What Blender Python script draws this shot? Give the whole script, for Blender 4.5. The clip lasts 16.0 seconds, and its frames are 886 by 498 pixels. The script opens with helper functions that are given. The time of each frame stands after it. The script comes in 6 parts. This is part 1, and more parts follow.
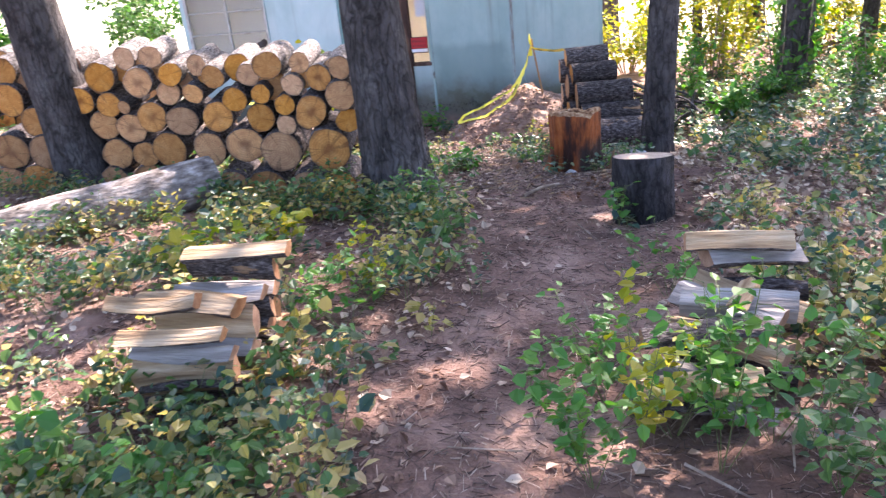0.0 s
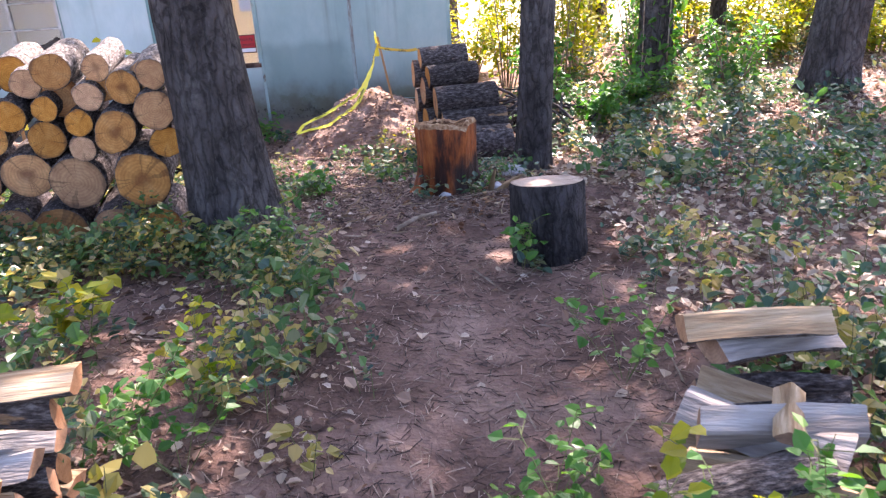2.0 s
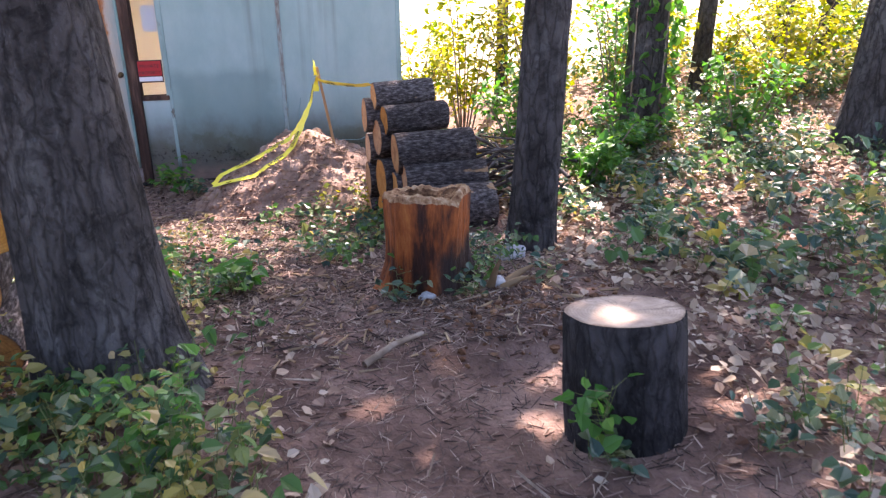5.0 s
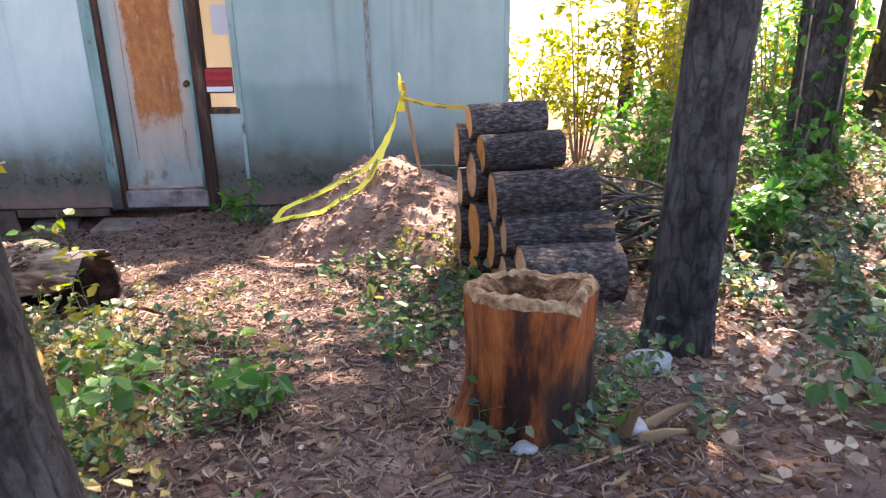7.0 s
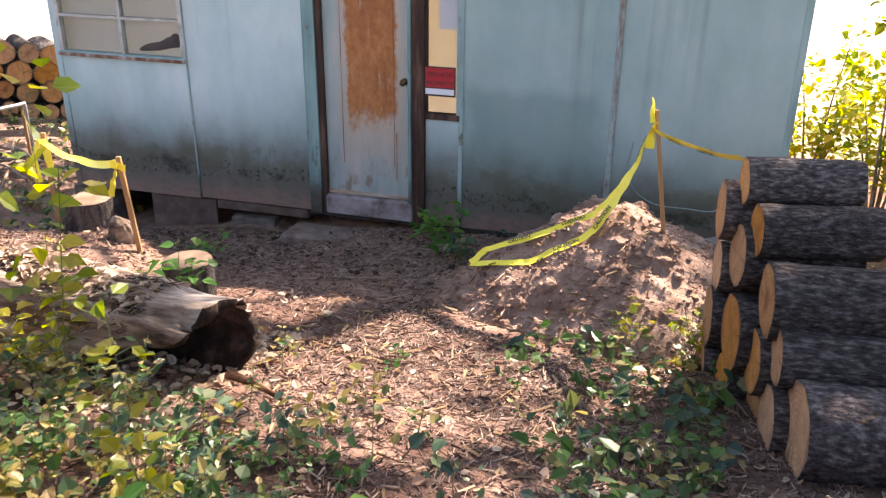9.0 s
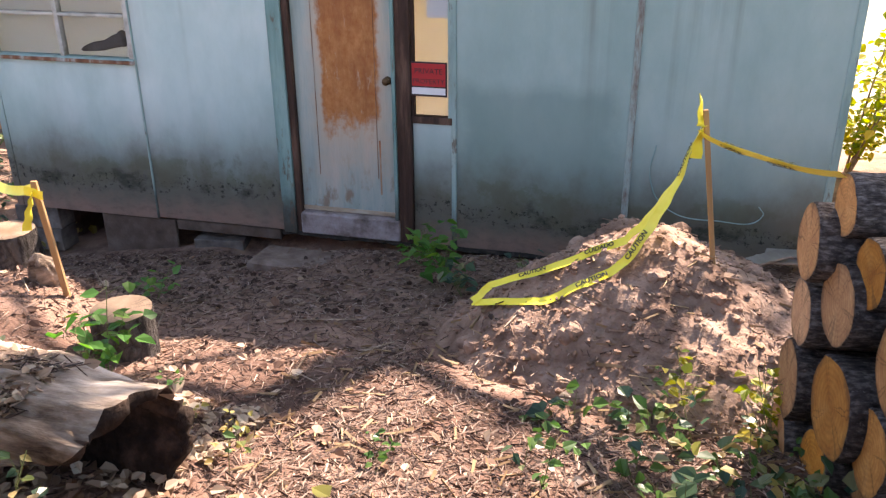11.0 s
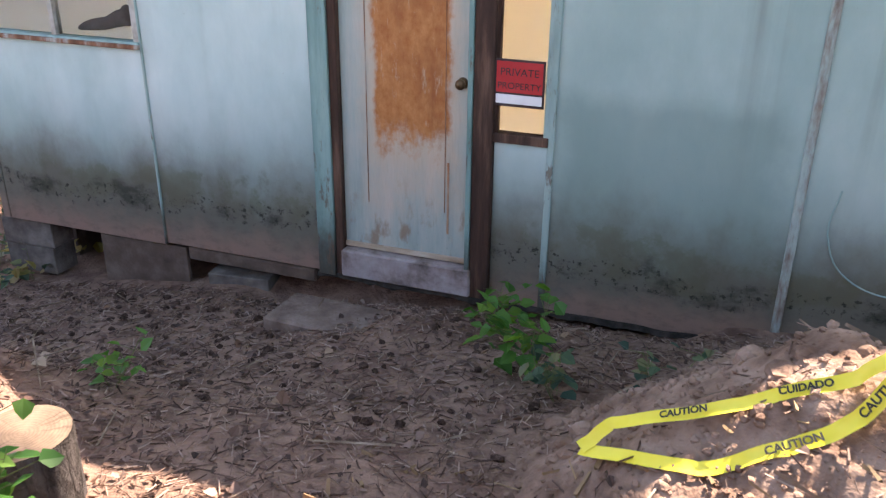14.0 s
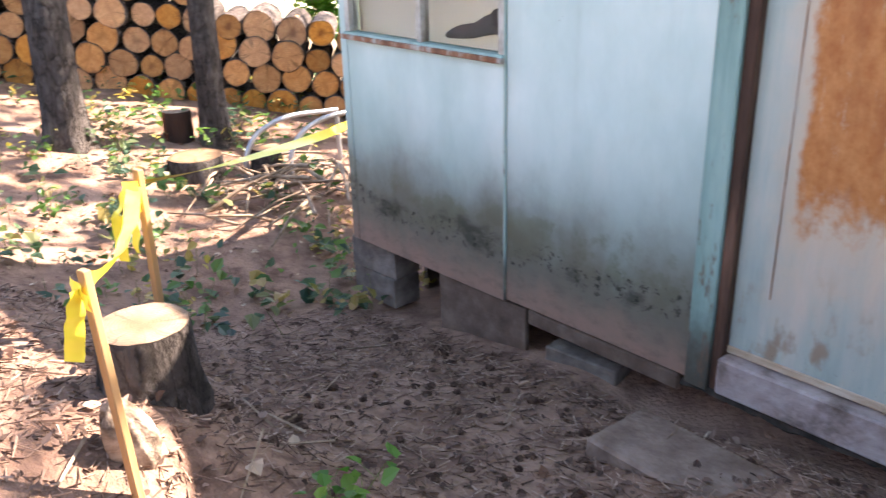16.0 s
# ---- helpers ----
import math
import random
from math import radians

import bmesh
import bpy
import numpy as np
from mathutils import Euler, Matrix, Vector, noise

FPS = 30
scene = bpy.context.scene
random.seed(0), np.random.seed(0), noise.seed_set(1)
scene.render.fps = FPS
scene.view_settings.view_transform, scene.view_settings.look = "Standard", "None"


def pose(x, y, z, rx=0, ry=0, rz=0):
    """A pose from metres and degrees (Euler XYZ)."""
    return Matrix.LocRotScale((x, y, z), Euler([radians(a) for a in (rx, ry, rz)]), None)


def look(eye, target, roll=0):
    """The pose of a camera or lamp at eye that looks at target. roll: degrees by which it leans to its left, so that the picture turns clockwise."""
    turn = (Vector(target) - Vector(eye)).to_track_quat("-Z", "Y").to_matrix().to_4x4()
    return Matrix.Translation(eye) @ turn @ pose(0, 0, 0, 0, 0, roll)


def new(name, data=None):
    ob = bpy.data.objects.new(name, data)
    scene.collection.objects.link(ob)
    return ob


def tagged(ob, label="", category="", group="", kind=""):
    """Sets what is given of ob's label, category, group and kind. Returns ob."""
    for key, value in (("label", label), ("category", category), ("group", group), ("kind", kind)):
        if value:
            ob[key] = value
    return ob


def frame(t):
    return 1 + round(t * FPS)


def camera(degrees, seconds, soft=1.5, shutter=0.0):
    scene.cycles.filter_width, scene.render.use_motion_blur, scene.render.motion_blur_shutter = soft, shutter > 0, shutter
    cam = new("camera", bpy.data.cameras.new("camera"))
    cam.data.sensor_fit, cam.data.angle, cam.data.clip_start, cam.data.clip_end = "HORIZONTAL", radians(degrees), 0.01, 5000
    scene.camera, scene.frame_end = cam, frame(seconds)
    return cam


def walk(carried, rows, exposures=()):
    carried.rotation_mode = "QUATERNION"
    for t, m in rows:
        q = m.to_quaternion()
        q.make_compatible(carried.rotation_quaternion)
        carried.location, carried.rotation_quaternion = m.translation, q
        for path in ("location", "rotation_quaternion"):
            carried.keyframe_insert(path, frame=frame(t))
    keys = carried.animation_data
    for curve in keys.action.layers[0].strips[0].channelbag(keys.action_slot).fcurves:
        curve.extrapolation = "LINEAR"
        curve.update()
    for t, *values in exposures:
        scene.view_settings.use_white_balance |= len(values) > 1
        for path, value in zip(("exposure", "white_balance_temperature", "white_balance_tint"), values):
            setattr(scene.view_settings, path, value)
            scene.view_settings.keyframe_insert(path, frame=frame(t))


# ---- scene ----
cam = camera(54.5, 16.0, soft=1.3, shutter=0.25)
METRES, EYE, TILT, LEAN, TURN = 10.0, 3.6, 0.0, 0.0, 10.1
ROWS = [
    (0.0, 0.0, 0.0, 0.0, -2.47, -25.05, 5.3),
    (0.5, -0.0032, 0.0282, -0.0059, -7.13, -25.73, 4.96),
    (1.0, -0.0092, 0.0605, -0.0158, -10.48, -25.99, 4.33),
    (1.5, -0.0107, 0.0947, -0.0195, -14.03, -26.17, 4.21),
    (2.0, -0.0112, 0.127, -0.0242, -13.84, -25.96, 2.91),
    (2.5, -0.0203, 0.1512, -0.0311, -16.29, -25.36, 1.76),
    (3.0, -0.0253, 0.1776, -0.037, -18.43, -25.11, 1.66),
    (5.5, 0.0118, 0.3513, -0.0684, -18.12, -23.77, 0.18),
    (6.0, 0.029, 0.3871, -0.0767, -13.18, -23.43, 0.46),
    (6.5, 0.0381, 0.4218, -0.0828, -11.33, -23.37, 0.34),
    (7.0, 0.0459, 0.4561, -0.087, -11.19, -23.56, 0.71),
    (7.5, 0.0553, 0.4945, -0.0945, -5.68, -24.41, -0.05),
    (8.0, 0.054, 0.5269, -0.1001, -3.97, -24.51, -0.61),
    (8.5, 0.0579, 0.5582, -0.1031, -2.02, -23.79, -0.72),
    (9.0, 0.063, 0.5882, -0.1043, 5.76, -23.74, -0.58),
    (11.5, 0.0493, 0.7029, -0.1286, 4.53, -24.05, 0.59),
    (12.0, 0.0478, 0.7265, -0.1302, 7.1, -24.47, 0.87),
    (12.5, 0.0397, 0.7502, -0.1345, 3.16, -23.64, 1.02),
    (13.0, 0.0387, 0.7758, -0.1471, 6.49, -23.57, -0.31),
    (13.5, 0.0362, 0.8008, -0.1515, 9.89, -23.69, -0.73),
    (14.0, 0.0297, 0.8327, -0.1569, 9.96, -24.12, -0.61),
    (14.5, 0.0284, 0.868, -0.1654, 20.67, -22.85, 0.19),
    (15.0, 0.019, 0.8971, -0.1738, 25.3, -22.53, 0.77),
    (15.5, 0.0105, 0.9274, -0.1785, 28.92, -22.12, 0.52),
    (16.0, 0.0013, 0.9561, -0.1832, 38.03, -22.22, 1.4),
]
# the clip's own exposure and white balance
LIGHTING = [(0.0, 2.56, 6450, 26), (1.5, 2.49, 6500, 30), (3.0, 2.44, 6650, 32), (6.0, 2.42, 6850, 27), (6.5, 2.52, 6980, 26), (7.5, 2.54, 7250, 24), (9.0, 2.17, 7400, 23), (12.5, 2.2, 7350, 21), (13.2, 2.42, 7400, 21), (14.5, 2.64, 7450, 21), (15.0, 2.92, 7450, 21), (15.5, 2.89, 7450, 21), (16.0, 2.83, 7500, 21)]
walk(cam, [(t, pose(0, 0, EYE, TILT, LEAN, TURN) @ pose(METRES * x, METRES * y, METRES * z, 90 + pitch, roll, yaw)) for t, x, y, z, yaw, pitch, roll in ROWS], LIGHTING)

# ---- world, sun and exposure ----
SUN_EL, SUN_AZ = 41.0, 20.0   # degrees above the horizon; degrees from +y towards +x
world = bpy.data.worlds.new("world")
scene.world = world
world.use_nodes = True
wn = world.node_tree
sky = wn.nodes.new("ShaderNodeTexSky")
sky.sky_type = "NISHITA"
sky.sun_disc = False
sky.sun_elevation = radians(SUN_EL)
sky.sun_rotation = radians(SUN_AZ)
wn.links.new(sky.outputs[0], wn.nodes["Background"].inputs[0])
wn.nodes["Background"].inputs[1].default_value = 0.133
sun = new("sun", bpy.data.lights.new("sun", "SUN"))
sun.data.energy = 5.0
sun.data.angle = radians(0.55)
sun.data.color = (1.0, 0.93, 0.82)
sd = Vector((math.sin(radians(SUN_AZ)) * math.cos(radians(SUN_EL)), math.cos(radians(SUN_AZ)) * math.cos(radians(SUN_EL)), math.sin(radians(SUN_EL))))
sun.matrix_world = look(sd * 40, (0, 0, 0))

rng = random.Random(7)


# ---- materials ----
def mat(name, colours, scale=4.0, detail=8.0, rough=0.8, bump=0.3, bump_scale=30.0, stretch=(1, 1, 1), metal=0.0, space="Object", vary=0.0, spec=0.3, trans=0.0):
    """A noise-mottled surface: colours run along a ramp; a finer noise gives the relief."""
    m = bpy.data.materials.new(name)
    m.use_nodes = True
    t = m.node_tree
    b = t.nodes["Principled BSDF"]
    co = t.nodes.new("ShaderNodeTexCoord")
    mp = t.nodes.new("ShaderNodeMapping")
    mp.inputs["Scale"].default_value = stretch
    t.links.new(co.outputs[space], mp.inputs["Vector"])
    n = t.nodes.new("ShaderNodeTexNoise")
    n.inputs["Scale"].default_value, n.inputs["Detail"].default_value, n.inputs["Roughness"].default_value = scale, detail, 0.62
    t.links.new(mp.outputs[0], n.inputs["Vector"])
    r = t.nodes.new("ShaderNodeValToRGB")
    e = r.color_ramp.elements
    lo, hi = 0.32, 0.68
    e[0].position, e[1].position = lo, hi
    e[0].color, e[1].color = (*colours[0], 1), (*colours[-1], 1)
    for i, c in enumerate(colours[1:-1]):
        k = e.new(lo + (hi - lo) * (i + 1) / (len(colours) - 1))
        k.color = (*c, 1)
    t.links.new(n.outputs["Fac"], r.inputs[0])
    out = r.outputs[0]
    if vary:
        oi = t.nodes.new("ShaderNodeObjectInfo")
        mr = t.nodes.new("ShaderNodeMapRange")
        mr.inputs[3].default_value, mr.inputs[4].default_value = 1 - vary, 1 + vary
        t.links.new(oi.outputs["Random"], mr.inputs[0])
        hs = t.nodes.new("ShaderNodeHueSaturation")
        t.links.new(mr.outputs[0], hs.inputs["Value"])
        t.links.new(out, hs.inputs["Color"])
        out = hs.outputs[0]
    t.links.new(out, b.inputs["Base Color"])
    b.inputs["Roughness"].default_value, b.inputs["Metallic"].default_value = rough, metal
    b.inputs["Specular IOR Level"].default_value = spec
    if bump:
        n2 = t.nodes.new("ShaderNodeTexNoise")
        n2.inputs["Scale"].default_value, n2.inputs["Detail"].default_value = bump_scale, 6
        t.links.new(mp.outputs[0], n2.inputs["Vector"])
        bp = t.nodes.new("ShaderNodeBump")
        bp.inputs["Strength"].default_value, bp.inputs["Distance"].default_value = bump, 0.02
        t.links.new(n2.outputs["Fac"], bp.inputs["Height"])
        t.links.new(bp.outputs[0], b.inputs["Normal"])
    return m


def bark_mat(name, colours, fine=1.0):
    """Rough bark with dark flaked patches, mottled at two scales."""
    m = mat(name, colours, 5 * fine, 14, 0.95, 0, 16, (1, 1, 0.35), spec=0.1)
    t = m.node_tree
    b = t.nodes["Principled BSDF"]
    base = b.inputs["Base Color"].links[0].from_socket
    co = t.nodes.new("ShaderNodeTexCoord")
    nz = t.nodes.new("ShaderNodeTexNoise")
    nz.inputs["Scale"].default_value, nz.inputs["Detail"].default_value = 5.0, 6
    t.links.new(co.outputs["Object"], nz.inputs["Vector"])
    wob = t.nodes.new("ShaderNodeMix")
    wob.data_type, wob.blend_type = "RGBA", "LINEAR_LIGHT"
    wob.inputs[0].default_value = 0.2
    t.links.new(co.outputs["Object"], wob.inputs[6])
    t.links.new(nz.outputs["Color"], wob.inputs[7])
    mp = t.nodes.new("ShaderNodeMapping")
    mp.inputs["Scale"].default_value = (6 * fine, 6 * fine, 2.6 * fine)
    t.links.new(wob.outputs[2], mp.inputs[0])
    vo = t.nodes.new("ShaderNodeTexNoise")
    vo.inputs["Scale"].default_value, vo.inputs["Detail"].default_value, vo.inputs["Roughness"].default_value = 2.6, 10, 0.72
    t.links.new(mp.outputs[0], vo.inputs["Vector"])
    r = t.nodes.new("ShaderNodeMapRange")
    r.inputs[1].default_value, r.inputs[2].default_value, r.inputs[3].default_value = 0.38, 0.5, 0.2
    t.links.new(vo.outputs["Fac"], r.inputs[0])
    mx = t.nodes.new("ShaderNodeMix")
    mx.data_type, mx.blend_type = "RGBA", "MULTIPLY"
    mx.inputs[0].default_value = 0.5
    t.links.new(base, mx.inputs[6])
    t.links.new(r.outputs[0], mx.inputs[7])
    vr = t.nodes.new("ShaderNodeTexVoronoi")
    vr.feature = "DISTANCE_TO_EDGE"
    vr.inputs["Scale"].default_value = 2.6
    m4 = t.nodes.new("ShaderNodeMapping")
    m4.inputs["Scale"].default_value = (7 * fine, 7 * fine, 1.5 * fine)
    slight = t.nodes.new("ShaderNodeMix")
    slight.data_type, slight.blend_type = "RGBA", "LINEAR_LIGHT"
    slight.inputs[0].default_value = 0.035
    t.links.new(co.outputs["Object"], slight.inputs[6])
    t.links.new(nz.outputs["Color"], slight.inputs[7])
    t.links.new(slight.outputs[2], m4.inputs[0])
    t.links.new(m4.outputs[0], vr.inputs["Vector"])
    plate = ranged(t, step(t, "MULTIPLY_ADD", noisy(t, co.outputs["Object"], 22 * fine, 6, 0.7), 0.3, vr.outputs["Distance"]), 0.1, 0.3, 0.0, 1.0)
    c = blend(t, step(t, "MULTIPLY", step(t, "SUBTRACT", 1.0, plate), 0.5), mx.outputs[2], (0.016, 0.013, 0.012))
    fleck = ranged(t, noisy(t, co.outputs["Object"], 34 * fine, 8, 0.75, (1, 1, 0.45)), 0.56, 0.68, 0.0, 0.5)
    c = blend(t, fleck, c, colours[-1])
    t.links.new(c, b.inputs["Base Color"])
    ad = t.nodes.new("ShaderNodeMath")
    ad.operation = "MULTIPLY_ADD"
    ad.inputs[1].default_value = 0.3
    n2 = t.nodes.new("ShaderNodeTexNoise")
    n2.inputs["Scale"].default_value, n2.inputs["Detail"].default_value = 26 * fine, 10
    n2.inputs["Roughness"].default_value = 0.68
    m3 = t.nodes.new("ShaderNodeMapping")
    m3.inputs["Scale"].default_value = (1, 1, 0.42)
    t.links.new(co.outputs["Object"], m3.inputs[0])
    t.links.new(m3.outputs[0], n2.inputs["Vector"])
    t.links.new(step(t, "ADD", r.outputs[0], plate), ad.inputs[0])
    t.links.new(n2.outputs["Fac"], ad.inputs[2])
    bp = t.nodes.new("ShaderNodeBump")
    bp.inputs["Strength"].default_value, bp.inputs["Distance"].default_value = 1.0, 0.075
    t.links.new(ad.outputs[0], bp.inputs["Height"])
    t.links.new(bp.outputs[0], b.inputs["Normal"])
    return m


def leaf_mat(name, colours, trans=0.5, rough=0.45, gain=1.5):
    """Leaves: each island its own tint, part of the light passing through."""
    m = bpy.data.materials.new(name)
    m.use_nodes = True
    t = m.node_tree
    b, o = t.nodes["Principled BSDF"], t.nodes["Material Output"]
    g = t.nodes.new("ShaderNodeNewGeometry")
    r = t.nodes.new("ShaderNodeValToRGB")
    e = r.color_ramp.elements
    e[0].color, e[1].color = (*colours[0], 1), (*colours[-1], 1)
    for i, c in enumerate(colours[1:-1]):
        e.new((i + 1) / (len(colours) - 1)).color = (*c, 1)
    t.links.new(g.outputs["Random Per Island"], r.inputs[0])
    t.links.new(r.outputs[0], b.inputs["Base Color"])
    b.inputs["Roughness"].default_value = rough
    b.inputs["Specular IOR Level"].default_value = 0.35
    tr = t.nodes.new("ShaderNodeBsdfTranslucent")
    hs = t.nodes.new("ShaderNodeHueSaturation")
    hs.inputs["Value"].default_value, hs.inputs["Saturation"].default_value = gain, 1.15 if gain > 1 else 1.0
    t.links.new(r.outputs[0], hs.inputs["Color"])
    t.links.new(hs.outputs[0], tr.inputs[0])
    mx = t.nodes.new("ShaderNodeMixShader")
    mx.inputs[0].default_value = trans
    t.links.new(b.outputs[0], mx.inputs[1])
    t.links.new(tr.outputs[0], mx.inputs[2])
    t.links.new(mx.outputs[0], o.inputs[0])
    return m


def step(t, op, a, b=None, c=None):
    """One arithmetic node; a, b and c are sockets or numbers."""
    n = t.nodes.new("ShaderNodeMath")
    n.operation = op
    for i, v in enumerate((a, b, c)):
        if v is None:
            continue
        if isinstance(v, (int, float)):
            n.inputs[i].default_value = v
        else:
            t.links.new(v, n.inputs[i])
    return n.outputs[0]


def ranged(t, v, lo, hi, to0=0.0, to1=1.0):
    r = t.nodes.new("ShaderNodeMapRange")
    r.interpolation_type = "SMOOTHSTEP"
    for i, q in ((1, lo), (2, hi), (3, to0), (4, to1)):
        r.inputs[i].default_value = q
    t.links.new(v, r.inputs[0])
    return r.outputs[0]


def blend(t, fac, a, colour, mode="MIX"):
    """Colour a mixed towards a second colour by fac."""
    m = t.nodes.new("ShaderNodeMix")
    m.data_type, m.blend_type = "RGBA", mode
    t.links.new(fac, m.inputs[0])
    t.links.new(a, m.inputs[6])
    if isinstance(colour, tuple):
        m.inputs[7].default_value = (*colour, 1)
    else:
        t.links.new(colour, m.inputs[7])
    return m.outputs[2]


def noisy(t, vec, scale, detail=6, rough=0.6, stretch=(1, 1, 1)):
    mp = t.nodes.new("ShaderNodeMapping")
    mp.inputs["Scale"].default_value = stretch
    t.links.new(vec, mp.inputs[0])
    n = t.nodes.new("ShaderNodeTexNoise")
    n.inputs["Scale"].default_value, n.inputs["Detail"].default_value, n.inputs["Roughness"].default_value = scale, detail, rough
    t.links.new(mp.outputs[0], n.inputs["Vector"])
    return n.outputs["Fac"]


def heart_and_checks(t, co, oi, size, base):
    """Darker heartwood on some logs, radial drying cracks, saw dirt."""
    sp = t.nodes.new("ShaderNodeSeparateXYZ")
    t.links.new(co.outputs["Object"], sp.inputs[0])
    r = step(t, "MULTIPLY", step(t, "SQRT", step(t, "ADD", step(t, "MULTIPLY", sp.outputs[0], sp.outputs[0]), step(t, "MULTIPLY", sp.outputs[2], sp.outputs[2]))), size)
    wob = noisy(t, co.outputs["Object"], 3.0 * size, 5)
    rr = step(t, "MULTIPLY_ADD", wob, 0.5, r)
    pick = step(t, "FRACT", step(t, "MULTIPLY", oi.outputs["Random"], 13.7))
    heart = step(t, "MULTIPLY", ranged(t, rr, 0.35, 0.75, 1.0, 0.0), ranged(t, pick, 0.35, 1.0, 0.0, 0.75))
    c = blend(t, heart, base, (0.16, 0.06, 0.025))
    c = blend(t, ranged(t, rr, 1.08, 1.22, 0.0, 0.6), c, (0.1, 0.055, 0.035))
    ang = step(t, "ARCTAN2", sp.outputs[0], sp.outputs[2])
    cv = t.nodes.new("ShaderNodeCombineXYZ")
    t.links.new(step(t, "ADD", ang, step(t, "MULTIPLY", wob, 0.5)), cv.inputs[0])
    t.links.new(step(t, "MULTIPLY", oi.outputs["Random"], 40.0), cv.inputs[1])
    n = noisy(t, cv.outputs[0], 1.1, 2)
    crack = ranged(t, step(t, "ABSOLUTE", step(t, "SUBTRACT", n, 0.55)), 0.004, 0.016, 1.0, 0.0)
    crack = step(t, "MULTIPLY", crack, ranged(t, r, 0.05, 0.5, 0.05, 0.45))
    c = blend(t, crack, c, (0.05, 0.028, 0.018))
    dirt = ranged(t, noisy(t, co.outputs["Object"], 1.3 * size, 9, 0.7), 0.5, 0.75, 0.0, 0.2)
    return blend(t, dirt, c, (0.2, 0.15, 0.12))


def wood_end_mat(name, pale, dark, rings=1.0, size=1.0):
    """Sawn end grain: growth rings round the log's own axis (local y), radial blotches."""
    m = bpy.data.materials.new(name)
    m.use_nodes = True
    t = m.node_tree
    b = t.nodes["Principled BSDF"]
    co = t.nodes.new("ShaderNodeTexCoord")
    mp = t.nodes.new("ShaderNodeMapping")
    mp.inputs["Scale"].default_value = (size, 0.02, size)
    t.links.new(co.outputs["Object"], mp.inputs[0])
    n = t.nodes.new("ShaderNodeTexNoise")
    n.inputs["Scale"].default_value, n.inputs["Detail"].default_value, n.inputs["Roughness"].default_value = 2.2, 9, 0.68
    t.links.new(mp.outputs[0], n.inputs["Vector"])
    w = t.nodes.new("ShaderNodeTexWave")
    w.wave_type, w.rings_direction = "RINGS", "Y"
    w.inputs["Scale"].default_value, w.inputs["Distortion"].default_value, w.inputs["Detail"].default_value = 2.6 * rings, 5.0, 4
    t.links.new(mp.outputs[0], w.inputs["Vector"])
    r = t.nodes.new("ShaderNodeValToRGB")
    e = r.color_ramp.elements
    e[0].position, e[1].position = 0.3, 0.72
    e[0].color, e[1].color = (*dark, 1), (*pale, 1)
    t.links.new(n.outputs["Fac"], r.inputs[0])
    mix = t.nodes.new("ShaderNodeMix")
    mix.data_type, mix.blend_type = "RGBA", "MULTIPLY"
    mix.inputs[0].default_value = 0.16
    t.links.new(r.outputs[0], mix.inputs[6])
    t.links.new(w.outputs[0], mix.inputs[7])
    oi = t.nodes.new("ShaderNodeObjectInfo")
    grain = heart_and_checks(t, co, oi, size, mix.outputs[2])
    mr = t.nodes.new("ShaderNodeMapRange")
    mr.inputs[3].default_value, mr.inputs[4].default_value = 0.72, 1.22
    t.links.new(oi.outputs["Random"], mr.inputs[0])
    hs = t.nodes.new("ShaderNodeHueSaturation")
    t.links.new(mr.outputs[0], hs.inputs["Value"])
    mul = t.nodes.new("ShaderNodeMath")
    mul.operation = "MULTIPLY"
    mul.inputs[1].default_value = 7.31
    t.links.new(oi.outputs["Random"], mul.inputs[0])
    fr = t.nodes.new("ShaderNodeMath")
    fr.operation = "FRACT"
    t.links.new(mul.outputs[0], fr.inputs[0])
    m2 = t.nodes.new("ShaderNodeMapRange")
    m2.inputs[3].default_value, m2.inputs[4].default_value = 0.82, 1.12
    t.links.new(fr.outputs[0], m2.inputs[0])
    t.links.new(m2.outputs[0], hs.inputs["Saturation"])
    t.links.new(grain, hs.inputs["Color"])
    t.links.new(hs.outputs[0], b.inputs["Base Color"])
    b.inputs["Roughness"].default_value = 0.85
    b.inputs["Specular IOR Level"].default_value = 0.2
    bp = t.nodes.new("ShaderNodeBump")
    bp.inputs["Strength"].default_value, bp.inputs["Distance"].default_value = 0.25, 0.01
    t.links.new(n.outputs["Fac"], bp.inputs["Height"])
    t.links.new(bp.outputs[0], b.inputs["Normal"])
    return m


